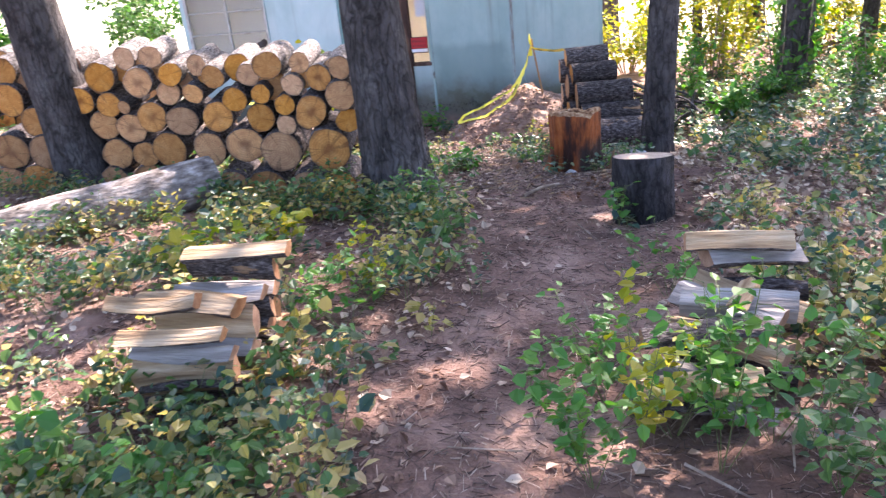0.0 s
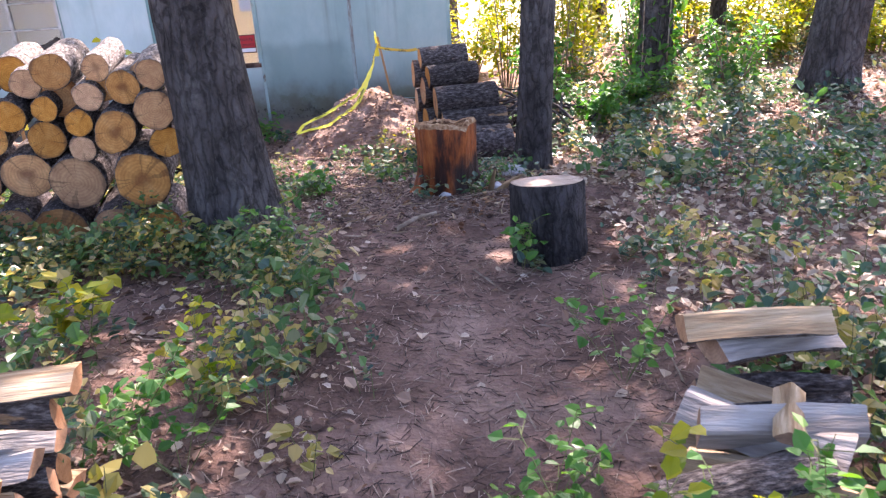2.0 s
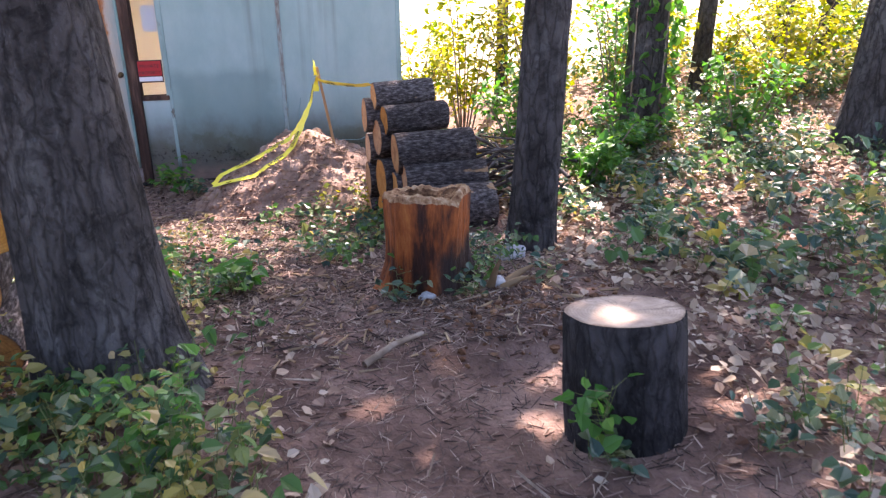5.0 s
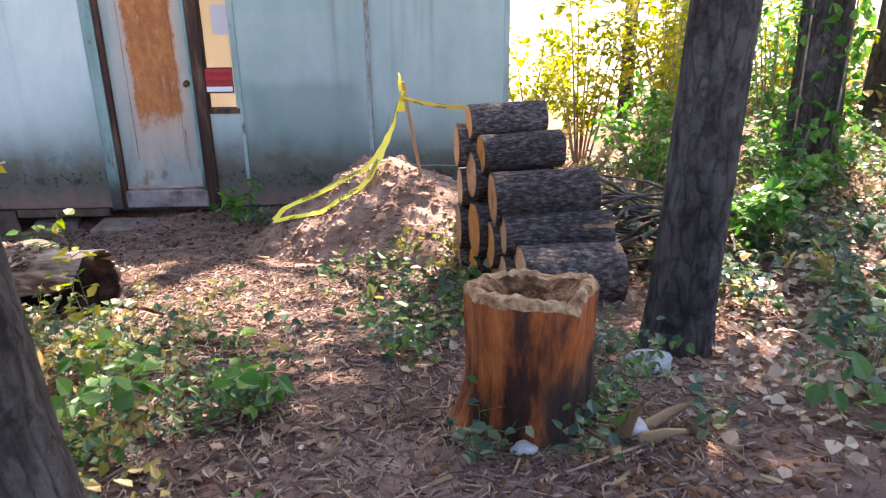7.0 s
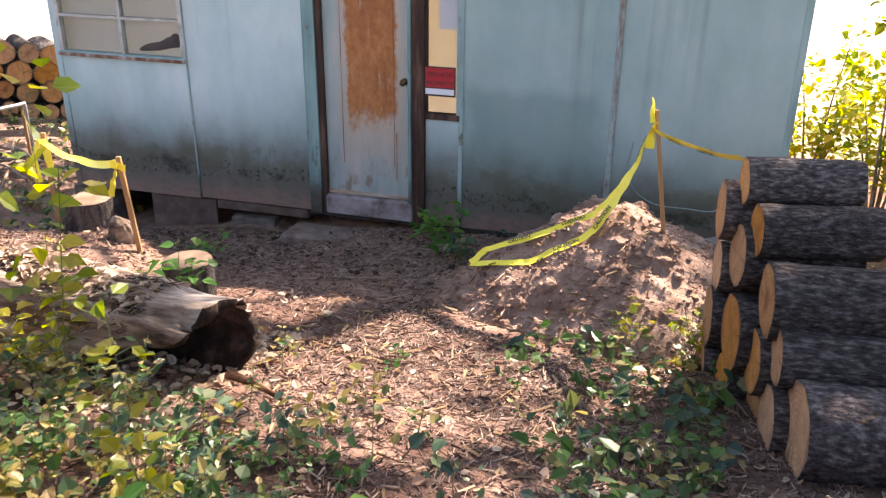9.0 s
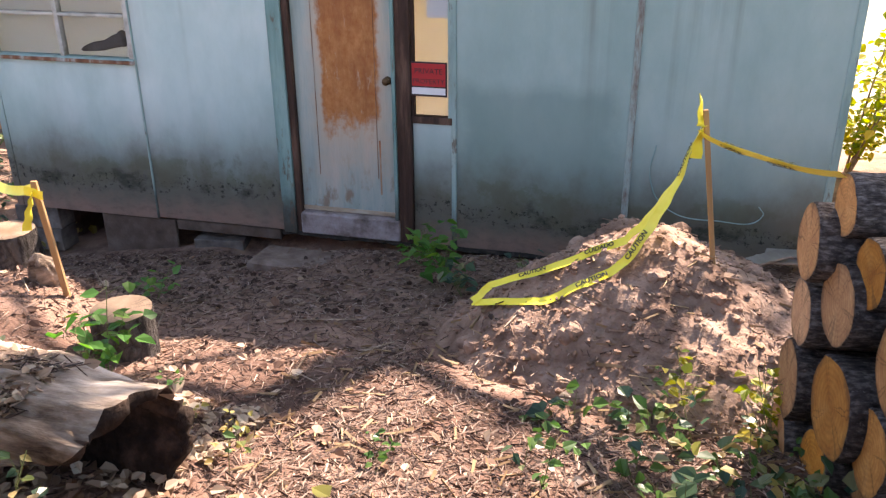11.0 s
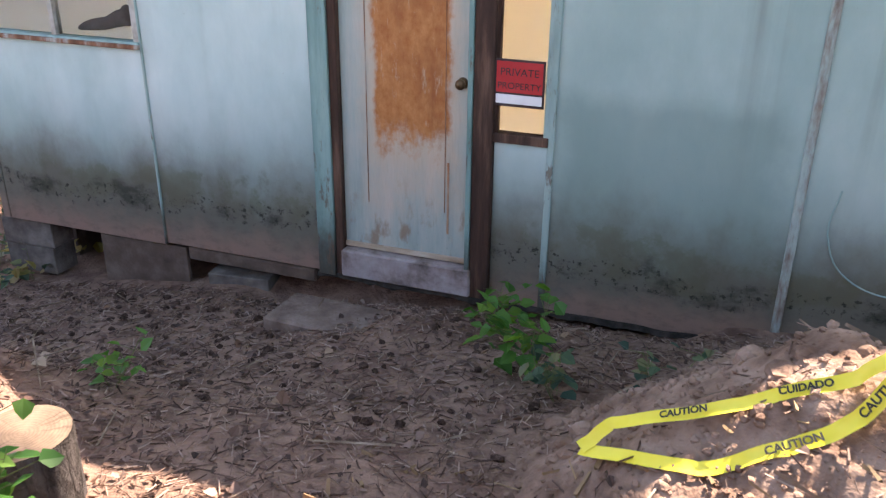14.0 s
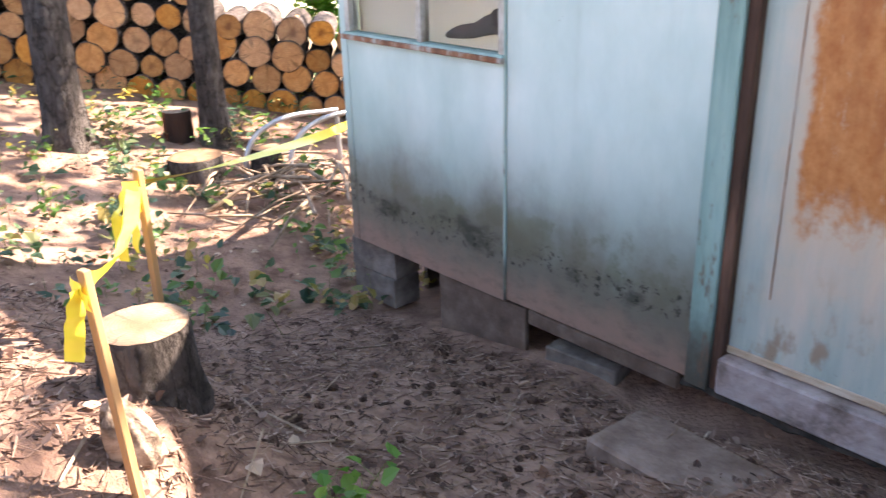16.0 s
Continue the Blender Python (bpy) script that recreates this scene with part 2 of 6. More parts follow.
M_BARK = bark_mat("bark_grey", [(0.07, 0.059, 0.056), (0.125, 0.108, 0.103), (0.21, 0.188, 0.18)])
M_BARKDARK = bark_mat("bark_dark", [(0.03, 0.026, 0.026), (0.075, 0.066, 0.066), (0.13, 0.115, 0.115)], 1.3)
M_LOGBARK = mat("log_bark", [(0.022, 0.017, 0.016), (0.075, 0.06, 0.056), (0.21, 0.18, 0.168)], 8.0, 15, 0.95, 1.0, 11, (1, 1.5, 1), vary=0.3, spec=0.1)
def bared(m):
    """Patches where the bark has come away from the tan wood."""
    t = m.node_tree
    b = t.nodes["Principled BSDF"]
    c = b.inputs["Base Color"].links[0].from_socket
    co = t.nodes.new("ShaderNodeTexCoord")
    oi = t.nodes.new("ShaderNodeObjectInfo")
    sh = t.nodes.new("ShaderNodeVectorMath")
    sh.operation = "ADD"
    cv = t.nodes.new("ShaderNodeCombineXYZ")
    t.links.new(step(t, "MULTIPLY", oi.outputs["Random"], 50.0), cv.inputs[0])
    t.links.new(co.outputs["Object"], sh.inputs[0])
    t.links.new(cv.outputs[0], sh.inputs[1])
    bare = ranged(t, noisy(t, sh.outputs[0], 0.9, 6, 0.55, (1, 1.4, 1)), 0.66, 0.7, 0.0, 0.85)
    c = blend(t, bare, c, (0.4, 0.235, 0.125))
    pale = ranged(t, noisy(t, sh.outputs[0], 9.0, 12, 0.8, (1, 1.6, 1)), 0.58, 0.66, 0.0, 0.5)
    t.links.new(blend(t, pale, c, (0.33, 0.3, 0.285)), b.inputs["Base Color"])


bared(M_LOGBARK)
M_FELL = mat("felled_bark", [(0.07, 0.056, 0.048), (0.22, 0.185, 0.16), (0.48, 0.43, 0.39)], 4.0, 14, 0.95, 1.0, 7, (1, 6, 1), spec=0.1)
# grey bark of the stack's top logs, lightened to stand for sunshine
M_TOPBARK = mat("sunlit_grey_bark", [(0.05, 0.042, 0.038), (0.17, 0.145, 0.13), (0.4, 0.36, 0.33)], 6.0, 15, 0.95, 1.0, 9, (1, 2, 1), vary=0.25, spec=0.1)
M_END = wood_end_mat("sawn_end", (0.68, 0.34, 0.12), (0.38, 0.15, 0.05))
M_ENDPALE = wood_end_mat("sawn_end_pale", (0.5, 0.38, 0.29), (0.33, 0.22, 0.15), 1.4)
M_OLDTOP = wood_end_mat("old_stump_top", (0.33, 0.22, 0.14), (0.15, 0.095, 0.065), 2.2, 5.0)
M_BLOCKTOP = wood_end_mat("block_top", (0.46, 0.35, 0.27), (0.22, 0.15, 0.11), 2.2, 5.0)
M_SPLIT = mat("split_wood", [(0.17, 0.1, 0.058), (0.32, 0.215, 0.125), (0.46, 0.345, 0.23)], 2.2, 12, 0.95, 0.7, 7, (1, 0.45, 1), vary=0.3, spec=0.05)
M_ENDRED = wood_end_mat("split_end", (0.36, 0.2, 0.11), (0.17, 0.075, 0.04), 1.4)
M_SPLITGREY = mat("split_wood_weathered", [(0.15, 0.122, 0.105), (0.26, 0.225, 0.2), (0.38, 0.34, 0.31)], 2.2, 12, 0.95, 0.6, 7, (1, 0.5, 1), vary=0.3, spec=0.05)
M_STUMP = mat("red_heartwood", [(0.014, 0.01, 0.009), (0.06, 0.02, 0.011), (0.29, 0.075, 0.02), (0.47, 0.155, 0.042)], 4.5, 11, 0.75, 1.0, 16, (1.9, 1.9, 0.5), spec=0.2)
M_ROT = mat("rotten_wood", [(0.04, 0.02, 0.013), (0.14, 0.065, 0.035), (0.36, 0.2, 0.11)], 9, 10, 0.95, 1.0, 30, spec=0.1)
M_DEADLOG = mat("bleached_dead_wood", [(0.05, 0.034, 0.026), (0.19, 0.14, 0.108), (0.35, 0.28, 0.228), (0.5, 0.43, 0.37)], 14, 14, 0.95, 1.0, 22, (0.25, 1, 1), spec=0.1)
M_DIRT = mat("mound_soil", [(0.13, 0.08, 0.06), (0.26, 0.17, 0.13), (0.38, 0.27, 0.215)], 6, 12, 1.0, 1.0, 22, spec=0.05)
M_CONC = mat("concrete", [(0.09, 0.076, 0.068), (0.16, 0.138, 0.124), (0.25, 0.22, 0.2)], 6, 10, 0.95, 0.5, 40, spec=0.1)
M_SLAB = mat("dusty_slab", [(0.12, 0.082, 0.066), (0.19, 0.138, 0.114), (0.28, 0.215, 0.185)], 7, 11, 1.0, 0.5, 40, spec=0.05)
M_TAPE = mat("yellow_tape", [(0.85, 0.71, 0.04), (0.93, 0.82, 0.1)], 8, 3, 0.35, 0.0, spec=0.4)
M_BLACK = mat("black_print", [(0.02, 0.02, 0.02), (0.05, 0.05, 0.04)], 20, 3, 0.6, 0.0)
M_STAKE = mat("stake_wood", [(0.3, 0.17, 0.08), (0.45, 0.28, 0.14)], 8, 8, 0.85, 0.5, 20, (1, 1, 0.1), spec=0.15)
M_TRIM = mat("trim_teal", [(0.16, 0.27, 0.26), (0.26, 0.4, 0.39), (0.34, 0.48, 0.46)], 5, 9, 0.6, 0.25, 25, (2, 2, 0.3))
def grimed(m, top=0.55):
    """Mud and mildew splashed up from the foot of a painted piece."""
    t = m.node_tree
    b = t.nodes["Principled BSDF"]
    c = b.inputs["Base Color"].links[0].from_socket
    co = t.nodes.new("ShaderNodeTexCoord")
    sp = t.nodes.new("ShaderNodeSeparateXYZ")
    t.links.new(co.outputs["Object"], sp.inputs[0])
    z = step(t, "MULTIPLY_ADD", noisy(t, co.outputs["Object"], 6.0, 8, 0.7), 0.5, sp.outputs[2])
    c = blend(t, ranged(t, z, 0.3, top + 0.25, 0.95, 0.0), c, (0.06, 0.052, 0.042))
    chips = ranged(t, noisy(t, co.outputs["Object"], 18.0, 10, 0.75, (1, 1, 0.25)), 0.56, 0.64, 0.0, 0.8)
    c = blend(t, chips, c, (0.13, 0.085, 0.06))
    t.links.new(c, b.inputs["Base Color"])
    return m


M_POST = grimed(mat("post_teal", [(0.11, 0.21, 0.205), (0.17, 0.3, 0.29), (0.24, 0.38, 0.365)], 5, 9, 0.6, 0.3, 25, (2, 2, 0.3)))
M_STRIP = grimed(mat("strip_teal", [(0.2, 0.3, 0.285), (0.28, 0.4, 0.385), (0.36, 0.47, 0.45)], 5, 9, 0.6, 0.3, 25, (2, 2, 0.3)), 0.4)
M_RAIL = mat("worn_rail", [(0.22, 0.14, 0.09), (0.38, 0.29, 0.215), (0.5, 0.43, 0.36)], 7, 9, 0.8, 0.4, 30, (0.5, 2, 2))
M_BROWN = mat("rusty_brown_frame", [(0.028, 0.015, 0.012), (0.062, 0.033, 0.024), (0.16, 0.09, 0.065)], 7, 9, 0.8, 0.5, 25, (2, 2, 0.25))
M_RUSTSTRIP = mat("rusty_strip", [(0.12, 0.05, 0.03), (0.26, 0.12, 0.07), (0.42, 0.42, 0.4)], 9, 8, 0.8, 0.5, 30, (2, 2, 0.3))
M_RUST = mat("rust_orange", [(0.2, 0.08, 0.04), (0.36, 0.15, 0.07), (0.42, 0.3, 0.22)], 14, 8, 0.85, 0.3, 40, (1, 1, 0.3))
M_SEAM = mat("seam_strip", [(0.1, 0.05, 0.035), (0.22, 0.2, 0.18), (0.3, 0.38, 0.365), (0.36, 0.44, 0.42)], 9, 9, 0.7, 0.4, 30, (2, 2, 0.5))
M_SILL = mat("weathered_sill", [(0.12, 0.09, 0.08), (0.3, 0.25, 0.25), (0.4, 0.36, 0.37)], 7, 11, 0.9, 0.5, 30)
M_MUD = mat("muddy_board", [(0.07, 0.048, 0.038), (0.12, 0.085, 0.068), (0.18, 0.135, 0.11)], 6, 9, 0.95, 0.4, 30)
M_TWIGDARK = mat("dark_branch", [(0.02, 0.017, 0.016), (0.06, 0.048, 0.043), (0.13, 0.11, 0.1)], 9, 6, 0.95, 0.4, 30)
M_BUNDLE = mat("dark_bundle", [(0.07, 0.06, 0.055), (0.14, 0.12, 0.11)], 8, 6, 0.95, 0.3, 30)
M_TAR = mat("tar_paper", [(0.012, 0.011, 0.01), (0.03, 0.026, 0.023), (0.06, 0.05, 0.045)], 14, 8, 0.9, 0.6, 40, spec=0.15)
M_KNOB = mat("dark_brass", [(0.08, 0.045, 0.025), (0.2, 0.12, 0.06)], 20, 5, 0.45, 0.2, 60, metal=0.7)
M_RED = mat("sign_red", [(0.42, 0.025, 0.03), (0.5, 0.04, 0.045)], 6, 4, 0.5, 0.0)
M_WHITE = mat("sign_white", [(0.68, 0.68, 0.72), (0.78, 0.78, 0.8)], 6, 4, 0.5, 0.0)
M_SIGNBLACK = mat("sign_black", [(0.03, 0.02, 0.025), (0.06, 0.04, 0.045)], 6, 4, 0.5, 0.0)
M_PIPE = mat("grey_pipe", [(0.3, 0.31, 0.34), (0.45, 0.46, 0.5)], 10, 5, 0.4, 0.1, 40, metal=0.6)
# pale tan of the unseen interior, bounces light onto the curtains
M_TAN = mat("light_bounce_tan", [(0.68, 0.54, 0.34), (0.76, 0.63, 0.43)], 3, 5, 0.8, 0.1)
M_ROOF = mat("roof_felt", [(0.1, 0.1, 0.1), (0.2, 0.2, 0.19)], 5, 8, 0.95, 0.5, 40)
M_SASH = mat("worn_sash_paint", [(0.28, 0.26, 0.23), (0.46, 0.45, 0.42), (0.58, 0.57, 0.54)], 9, 9, 0.7, 0.3, 30, (1, 1, 1))
M_STONE = mat("grey_stone", [(0.22, 0.21, 0.205), (0.4, 0.385, 0.38), (0.56, 0.545, 0.54)], 12, 10, 0.9, 0.8, 20)
M_STEM = mat("green_stem", [(0.08, 0.1, 0.03), (0.16, 0.17, 0.06)], 12, 4, 0.7, 0.0)
M_TWIG = mat("dry_twig", [(0.12, 0.08, 0.055), (0.25, 0.18, 0.13), (0.4, 0.32, 0.25)], 9, 5, 0.9, 0.3, 30)
L_GROUND = leaf_mat("undergrowth_leaf", [(0.03, 0.055, 0.03), (0.05, 0.1, 0.045), (0.085, 0.15, 0.05), (0.16, 0.18, 0.06), (0.34, 0.27, 0.1), (0.4, 0.3, 0.17)], 0.4, 0.36)
L_DARK = leaf_mat("blue_green_leaf", [(0.025, 0.055, 0.04), (0.045, 0.09, 0.06), (0.075, 0.13, 0.065), (0.2, 0.2, 0.1)], 0.35, 0.34)
L_BRIGHT = leaf_mat("yellow_green_leaf", [(0.1, 0.16, 0.015), (0.2, 0.24, 0.02), (0.33, 0.3, 0.03), (0.4, 0.34, 0.08)], 0.55)
L_CANOPY = leaf_mat("canopy_leaf", [(0.03, 0.07, 0.015), (0.06, 0.12, 0.025), (0.12, 0.17, 0.03)], 0.35)
L_DRY = leaf_mat("fallen_leaf", [(0.09, 0.045, 0.03), (0.17, 0.09, 0.06), (0.27, 0.16, 0.11), (0.38, 0.26, 0.18), (0.5, 0.4, 0.31)], 0.15, 0.55)
L_NEEDLE = leaf_mat("needle_litter", [(0.035, 0.02, 0.016), (0.08, 0.047, 0.036), (0.15, 0.09, 0.068), (0.25, 0.165, 0.125), (0.42, 0.31, 0.24)], 0.1, 0.7)


def ground_mat():
    """Needle-strewn forest soil, reddish brown, darker humus in blotches; pale dry grass far off."""
    m = mat("forest_floor", [(0.075, 0.044, 0.035), (0.17, 0.103, 0.081), (0.29, 0.19, 0.152)], 1.7, 14, 1.0, 0.9, 45, space="Object", spec=0.05)
    t = m.node_tree
    b = t.nodes["Principled BSDF"]
    old = b.inputs["Base Color"].links[0].from_socket
    co = t.nodes.new("ShaderNodeTexCoord")
    sp = t.nodes.new("ShaderNodeSeparateXYZ")
    t.links.new(co.outputs["Object"], sp.inputs[0])
    mr = t.nodes.new("ShaderNodeMapRange")
    mr.inputs[1].default_value, mr.inputs[2].default_value = 14.5, 19.0
    t.links.new(sp.outputs[1], mr.inputs[0])
    mx = t.nodes.new("ShaderNodeMix")
    mx.data_type = "RGBA"
    t.links.new(mr.outputs[0], mx.inputs[0])
    # dusty trodden soil by the shed
    edge = step(t, "MULTIPLY_ADD", noisy(t, co.outputs["Object"], 1.1, 6), 1.6, sp.outputs[1])
    dust = blend(t, ranged(t, noisy(t, co.outputs["Object"], 5.0, 10, 0.7), 0.35, 0.65), old, (0.33, 0.215, 0.165))
    near = t.nodes.new("ShaderNodeMix")
    near.data_type = "RGBA"
    t.links.new(ranged(t, edge, 10.2, 11.2, 0.0, 0.85), near.inputs[0])
    t.links.new(old, near.inputs[6])
    t.links.new(dust, near.inputs[7])
    t.links.new(near.outputs[2], mx.inputs[6])
    n = t.nodes.new("ShaderNodeTexNoise")
    n.inputs["Scale"].default_value = 0.7
    r = t.nodes.new("ShaderNodeValToRGB")
    r.color_ramp.elements[0].color, r.color_ramp.elements[1].color = (0.42, 0.38, 0.24, 1), (0.62, 0.58, 0.46, 1)
    t.links.new(co.outputs["Object"], n.inputs["Vector"])
    t.links.new(n.outputs[0], r.inputs[0])
    t.links.new(r.outputs[0], mx.inputs[7])
    t.links.new(mx.outputs[2], b.inputs["Base Color"])
    return m


def wall_mat(name, blue, streak):
    """Weathered pale blue-green sheet: vertical streaks, and a splash-back band of mud and mildew with a ragged edge."""
    m = mat(name, blue, 1.3, 11, 0.55, 0.15, 14, (1.2, 1, 0.6), space="Object", spec=0.3)
    t = m.node_tree
    b = t.nodes["Principled BSDF"]
    base = b.inputs["Base Color"].links[0].from_socket
    co = t.nodes.new("ShaderNodeTexCoord")
    sp = t.nodes.new("ShaderNodeSeparateXYZ")
    t.links.new(co.outputs["Object"], sp.inputs[0])

    def band(scale, stretch, amount, z_lo, z_hi, colour, src, strength=1.0):
        mp = t.nodes.new("ShaderNodeMapping")
        mp.inputs["Scale"].default_value = stretch
        t.links.new(co.outputs["Object"], mp.inputs[0])
        n = t.nodes.new("ShaderNodeTexNoise")
        n.inputs["Scale"].default_value, n.inputs["Detail"].default_value, n.inputs["Roughness"].default_value = scale, 9, 0.65
        t.links.new(mp.outputs[0], n.inputs["Vector"])
        a = t.nodes.new("ShaderNodeMath")
        a.operation = "MULTIPLY_ADD"
        a.inputs[1].default_value = amount
        t.links.new(n.outputs["Fac"], a.inputs[0])
        t.links.new(sp.outputs[2], a.inputs[2])
        r = t.nodes.new("ShaderNodeMapRange")
        r.interpolation_type = "SMOOTHSTEP"
        r.inputs[1].default_value, r.inputs[2].default_value = z_lo + amount / 2, z_hi + amount / 2
        r.inputs[3].default_value, r.inputs[4].default_value = strength, 0.0
        t.links.new(a.outputs[0], r.inputs[0])
        mx = t.nodes.new("ShaderNodeMix")
        mx.data_type = "RGBA"
        t.links.new(r.outputs[0], mx.inputs[0])
        t.links.new(src, mx.inputs[6])
        mx.inputs[7].default_value = (*colour, 1)
        return mx.outputs[2]

    ob = co.outputs["Object"]

    def stripe(mid, half, wobble, scale, thresh, colour, src, strength, stretch=(1, 1, 1), soft=0.1):
        """Spots and blotches that gather along one height."""
        w = step(t, "MULTIPLY_ADD", noisy(t, ob, 1.1, 4), wobble, step(t, "SUBTRACT", sp.outputs[2], mid + wobble / 2))
        near = ranged(t, step(t, "ABSOLUTE", w), half * 0.25, half, 1.0, 0.0)
        n = step(t, "MULTIPLY_ADD", near, 0.22, noisy(t, ob, scale, 9, 0.72, stretch))
        return blend(t, step(t, "MULTIPLY", ranged(t, n, thresh, thresh + soft, 0.0, strength), near), src, colour)

    c = band(1.3, (1, 1, 0.3), 0.5, 0.4, 1.1, (0.16, 0.225, 0.215), base, 0.7)
    # a damp patch with a plain upper edge on the middle of the green panels
    xw = step(t, "ABSOLUTE", step(t, "SUBTRACT", sp.outputs[0], 1.2))
    zt = step(t, "MULTIPLY_ADD", noisy(t, ob, 2.5, 8), 0.22, sp.outputs[2])
    damp = step(t, "MULTIPLY", ranged(t, zt, 1.24, 1.36, 0.62, 0.0), ranged(t, step(t, "MULTIPLY_ADD", noisy(t, ob, 3.0, 5), 0.3, xw), 0.58, 0.74, 1.0, 0.0))
    c = blend(t, damp, c, (0.17, 0.26, 0.245))
    c = band(2.6, (1, 1, 0.7), 0.7, 0.3, 0.78, (0.115, 0.105, 0.082), c, 0.9)
    c = stripe(0.4, 0.24, 0.4, 3.4, 0.66, (0.085, 0.09, 0.045), c, 0.4)
    c = band(4.5, (1, 1, 1), 0.3, 0.02, 0.26, (0.27, 0.175, 0.14), c, 0.9)
    grit = ranged(t, noisy(t, ob, 9.0, 10, 0.75, (1, 1, 2)), 0.45, 0.7, 0.0, 0.5)
    c = blend(t, step(t, "MULTIPLY", grit, ranged(t, sp.outputs[2], 0.1, 0.45, 1.0, 0.0)), c, (0.09, 0.07, 0.058))
    c = stripe(0.31, 0.17, 0.4, 2.8, 0.69, (0.03, 0.034, 0.026), c, 0.85, (1, 1, 1.5), 0.16)
    c = stripe(0.3, 0.16, 0.3, 24.0, 0.76, (0.014, 0.017, 0.012), c, 0.9, soft=0.06)
    specks = ranged(t, noisy(t, ob, 60.0, 4, 0.6), 0.7, 0.74, 0.0, 0.5)
    c = blend(t, specks, c, (0.1, 0.09, 0.07))
    # dark streaks running down from above
    mp = t.nodes.new("ShaderNodeMapping")
    mp.inputs["Scale"].default_value = (4, 1, 0.12)
    t.links.new(co.outputs["Object"], mp.inputs[0])
    n = t.nodes.new("ShaderNodeTexNoise")
    n.inputs["Scale"].default_value, n.inputs["Detail"].default_value = 1.4, 8
    t.links.new(mp.outputs[0], n.inputs["Vector"])
    r = t.nodes.new("ShaderNodeMapRange")
    r.inputs[1].default_value, r.inputs[2].default_value, r.inputs[4].default_value = 0.56, 0.76, streak
    t.links.new(n.outputs["Fac"], r.inputs[0])
    mx = t.nodes.new("ShaderNodeMix")
    mx.data_type = "RGBA"
    t.links.new(step(t, "MULTIPLY", r.outputs[0], ranged(t, step(t, "MULTIPLY_ADD", noisy(t, ob, 3.0, 6), 0.8, sp.outputs[2]), 1.2, 2.2, 0.12, 1.0)), mx.inputs[0])
    t.links.new(c, mx.inputs[6])
    mx.inputs[7].default_value = (0.12, 0.14, 0.115, 1)
    t.links.new(mx.outputs[2], b.inputs["Base Color"])
    return m


def door_mat():
    """The door: pale blue-white paint worn to orange-brown ply in a large ragged patch."""
    m = mat("door_paint", [(0.21, 0.29, 0.285), (0.32, 0.39, 0.375), (0.45, 0.445, 0.405)], 2.6, 10, 0.6, 0.2, 25, (2.4, 1, 0.4))
    t = m.node_tree
    b = t.nodes["Principled BSDF"]
    base = b.inputs["Base Color"].links[0].from_socket
    co = t.nodes.new("ShaderNodeTexCoord")
    mp = t.nodes.new("ShaderNodeMapping")
    # local origin in the patch's middle
    mp.inputs["Location"].default_value = (-0.4 / 0.21, 0, -1.62 / 0.98)
    mp.inputs["Scale"].default_value = (1 / 0.21, 0.1, 1 / 0.98)
    t.links.new(co.outputs["Object"], mp.inputs[0])
    n = t.nodes.new("ShaderNodeTexNoise")
    n.inputs["Scale"].default_value, n.inputs["Detail"].default_value, n.inputs["Roughness"].default_value = 7.0, 12, 0.7
    mp2 = t.nodes.new("ShaderNodeMapping")
    mp2.inputs["Scale"].default_value = (1.1, 1, 0.8)
    t.links.new(co.outputs["Object"], mp2.inputs[0])
    t.links.new(mp2.outputs[0], n.inputs["Vector"])
    sx = t.nodes.new("ShaderNodeVectorMath")
    sx.operation = "ABSOLUTE"
    t.links.new(mp.outputs[0], sx.inputs[0])
    se = t.nodes.new("ShaderNodeSeparateXYZ")
    t.links.new(sx.outputs[0], se.inputs[0])
    ln = t.nodes.new("ShaderNodeMath")
    ln.operation = "SMOOTH_MAX"
    ln.inputs[2].default_value = 0.2
    t.links.new(se.outputs[0], ln.inputs[0])
    t.links.new(se.outputs[2], ln.inputs[1])
    a = t.nodes.new("ShaderNodeMath")
    a.operation = "MULTIPLY_ADD"
    a.inputs[1].default_value = 0.8
    t.links.new(n.outputs["Fac"], a.inputs[0])
    t.links.new(ln.outputs[0], a.inputs[2])
    r = t.nodes.new("ShaderNodeMapRange")
    r.interpolation_type = "SMOOTHSTEP"
    r.inputs[1].default_value, r.inputs[2].default_value = 1.28, 1.48
    r.inputs[3].default_value, r.inputs[4].default_value = 0.96, 0.0
    t.links.new(a.outputs[0], r.inputs[0])
    n3 = t.nodes.new("ShaderNodeTexNoise")
    n3.inputs["Scale"].default_value, n3.inputs["Detail"].default_value, n3.inputs["Roughness"].default_value = 16, 12, 0.72
    t.links.new(mp2.outputs[0], n3.inputs["Vector"])
    rr = t.nodes.new("ShaderNodeValToRGB")
    rr.color_ramp.elements[0].position, rr.color_ramp.elements[1].position = 0.35, 0.7
    rr.color_ramp.elements[0].color, rr.color_ramp.elements[1].color = (0.34, 0.1, 0.02, 1), (0.53, 0.24, 0.085, 1)
    t.links.new(n3.outputs["Fac"], rr.inputs[0])
    mx = t.nodes.new("ShaderNodeMix")
    mx.data_type = "RGBA"
    # beige, thinned paint around the bare patch
    r3 = t.nodes.new("ShaderNodeMapRange")
    r3.interpolation_type = "SMOOTHSTEP"
    r3.inputs[1].default_value, r3.inputs[2].default_value = 1.35, 2.0
    r3.inputs[3].default_value, r3.inputs[4].default_value = 0.8, 0.0
    t.links.new(a.outputs[0], r3.inputs[0])
    halo = t.nodes.new("ShaderNodeMix")
    halo.data_type = "RGBA"
    halo.inputs[7].default_value = (0.5, 0.39, 0.3, 1)
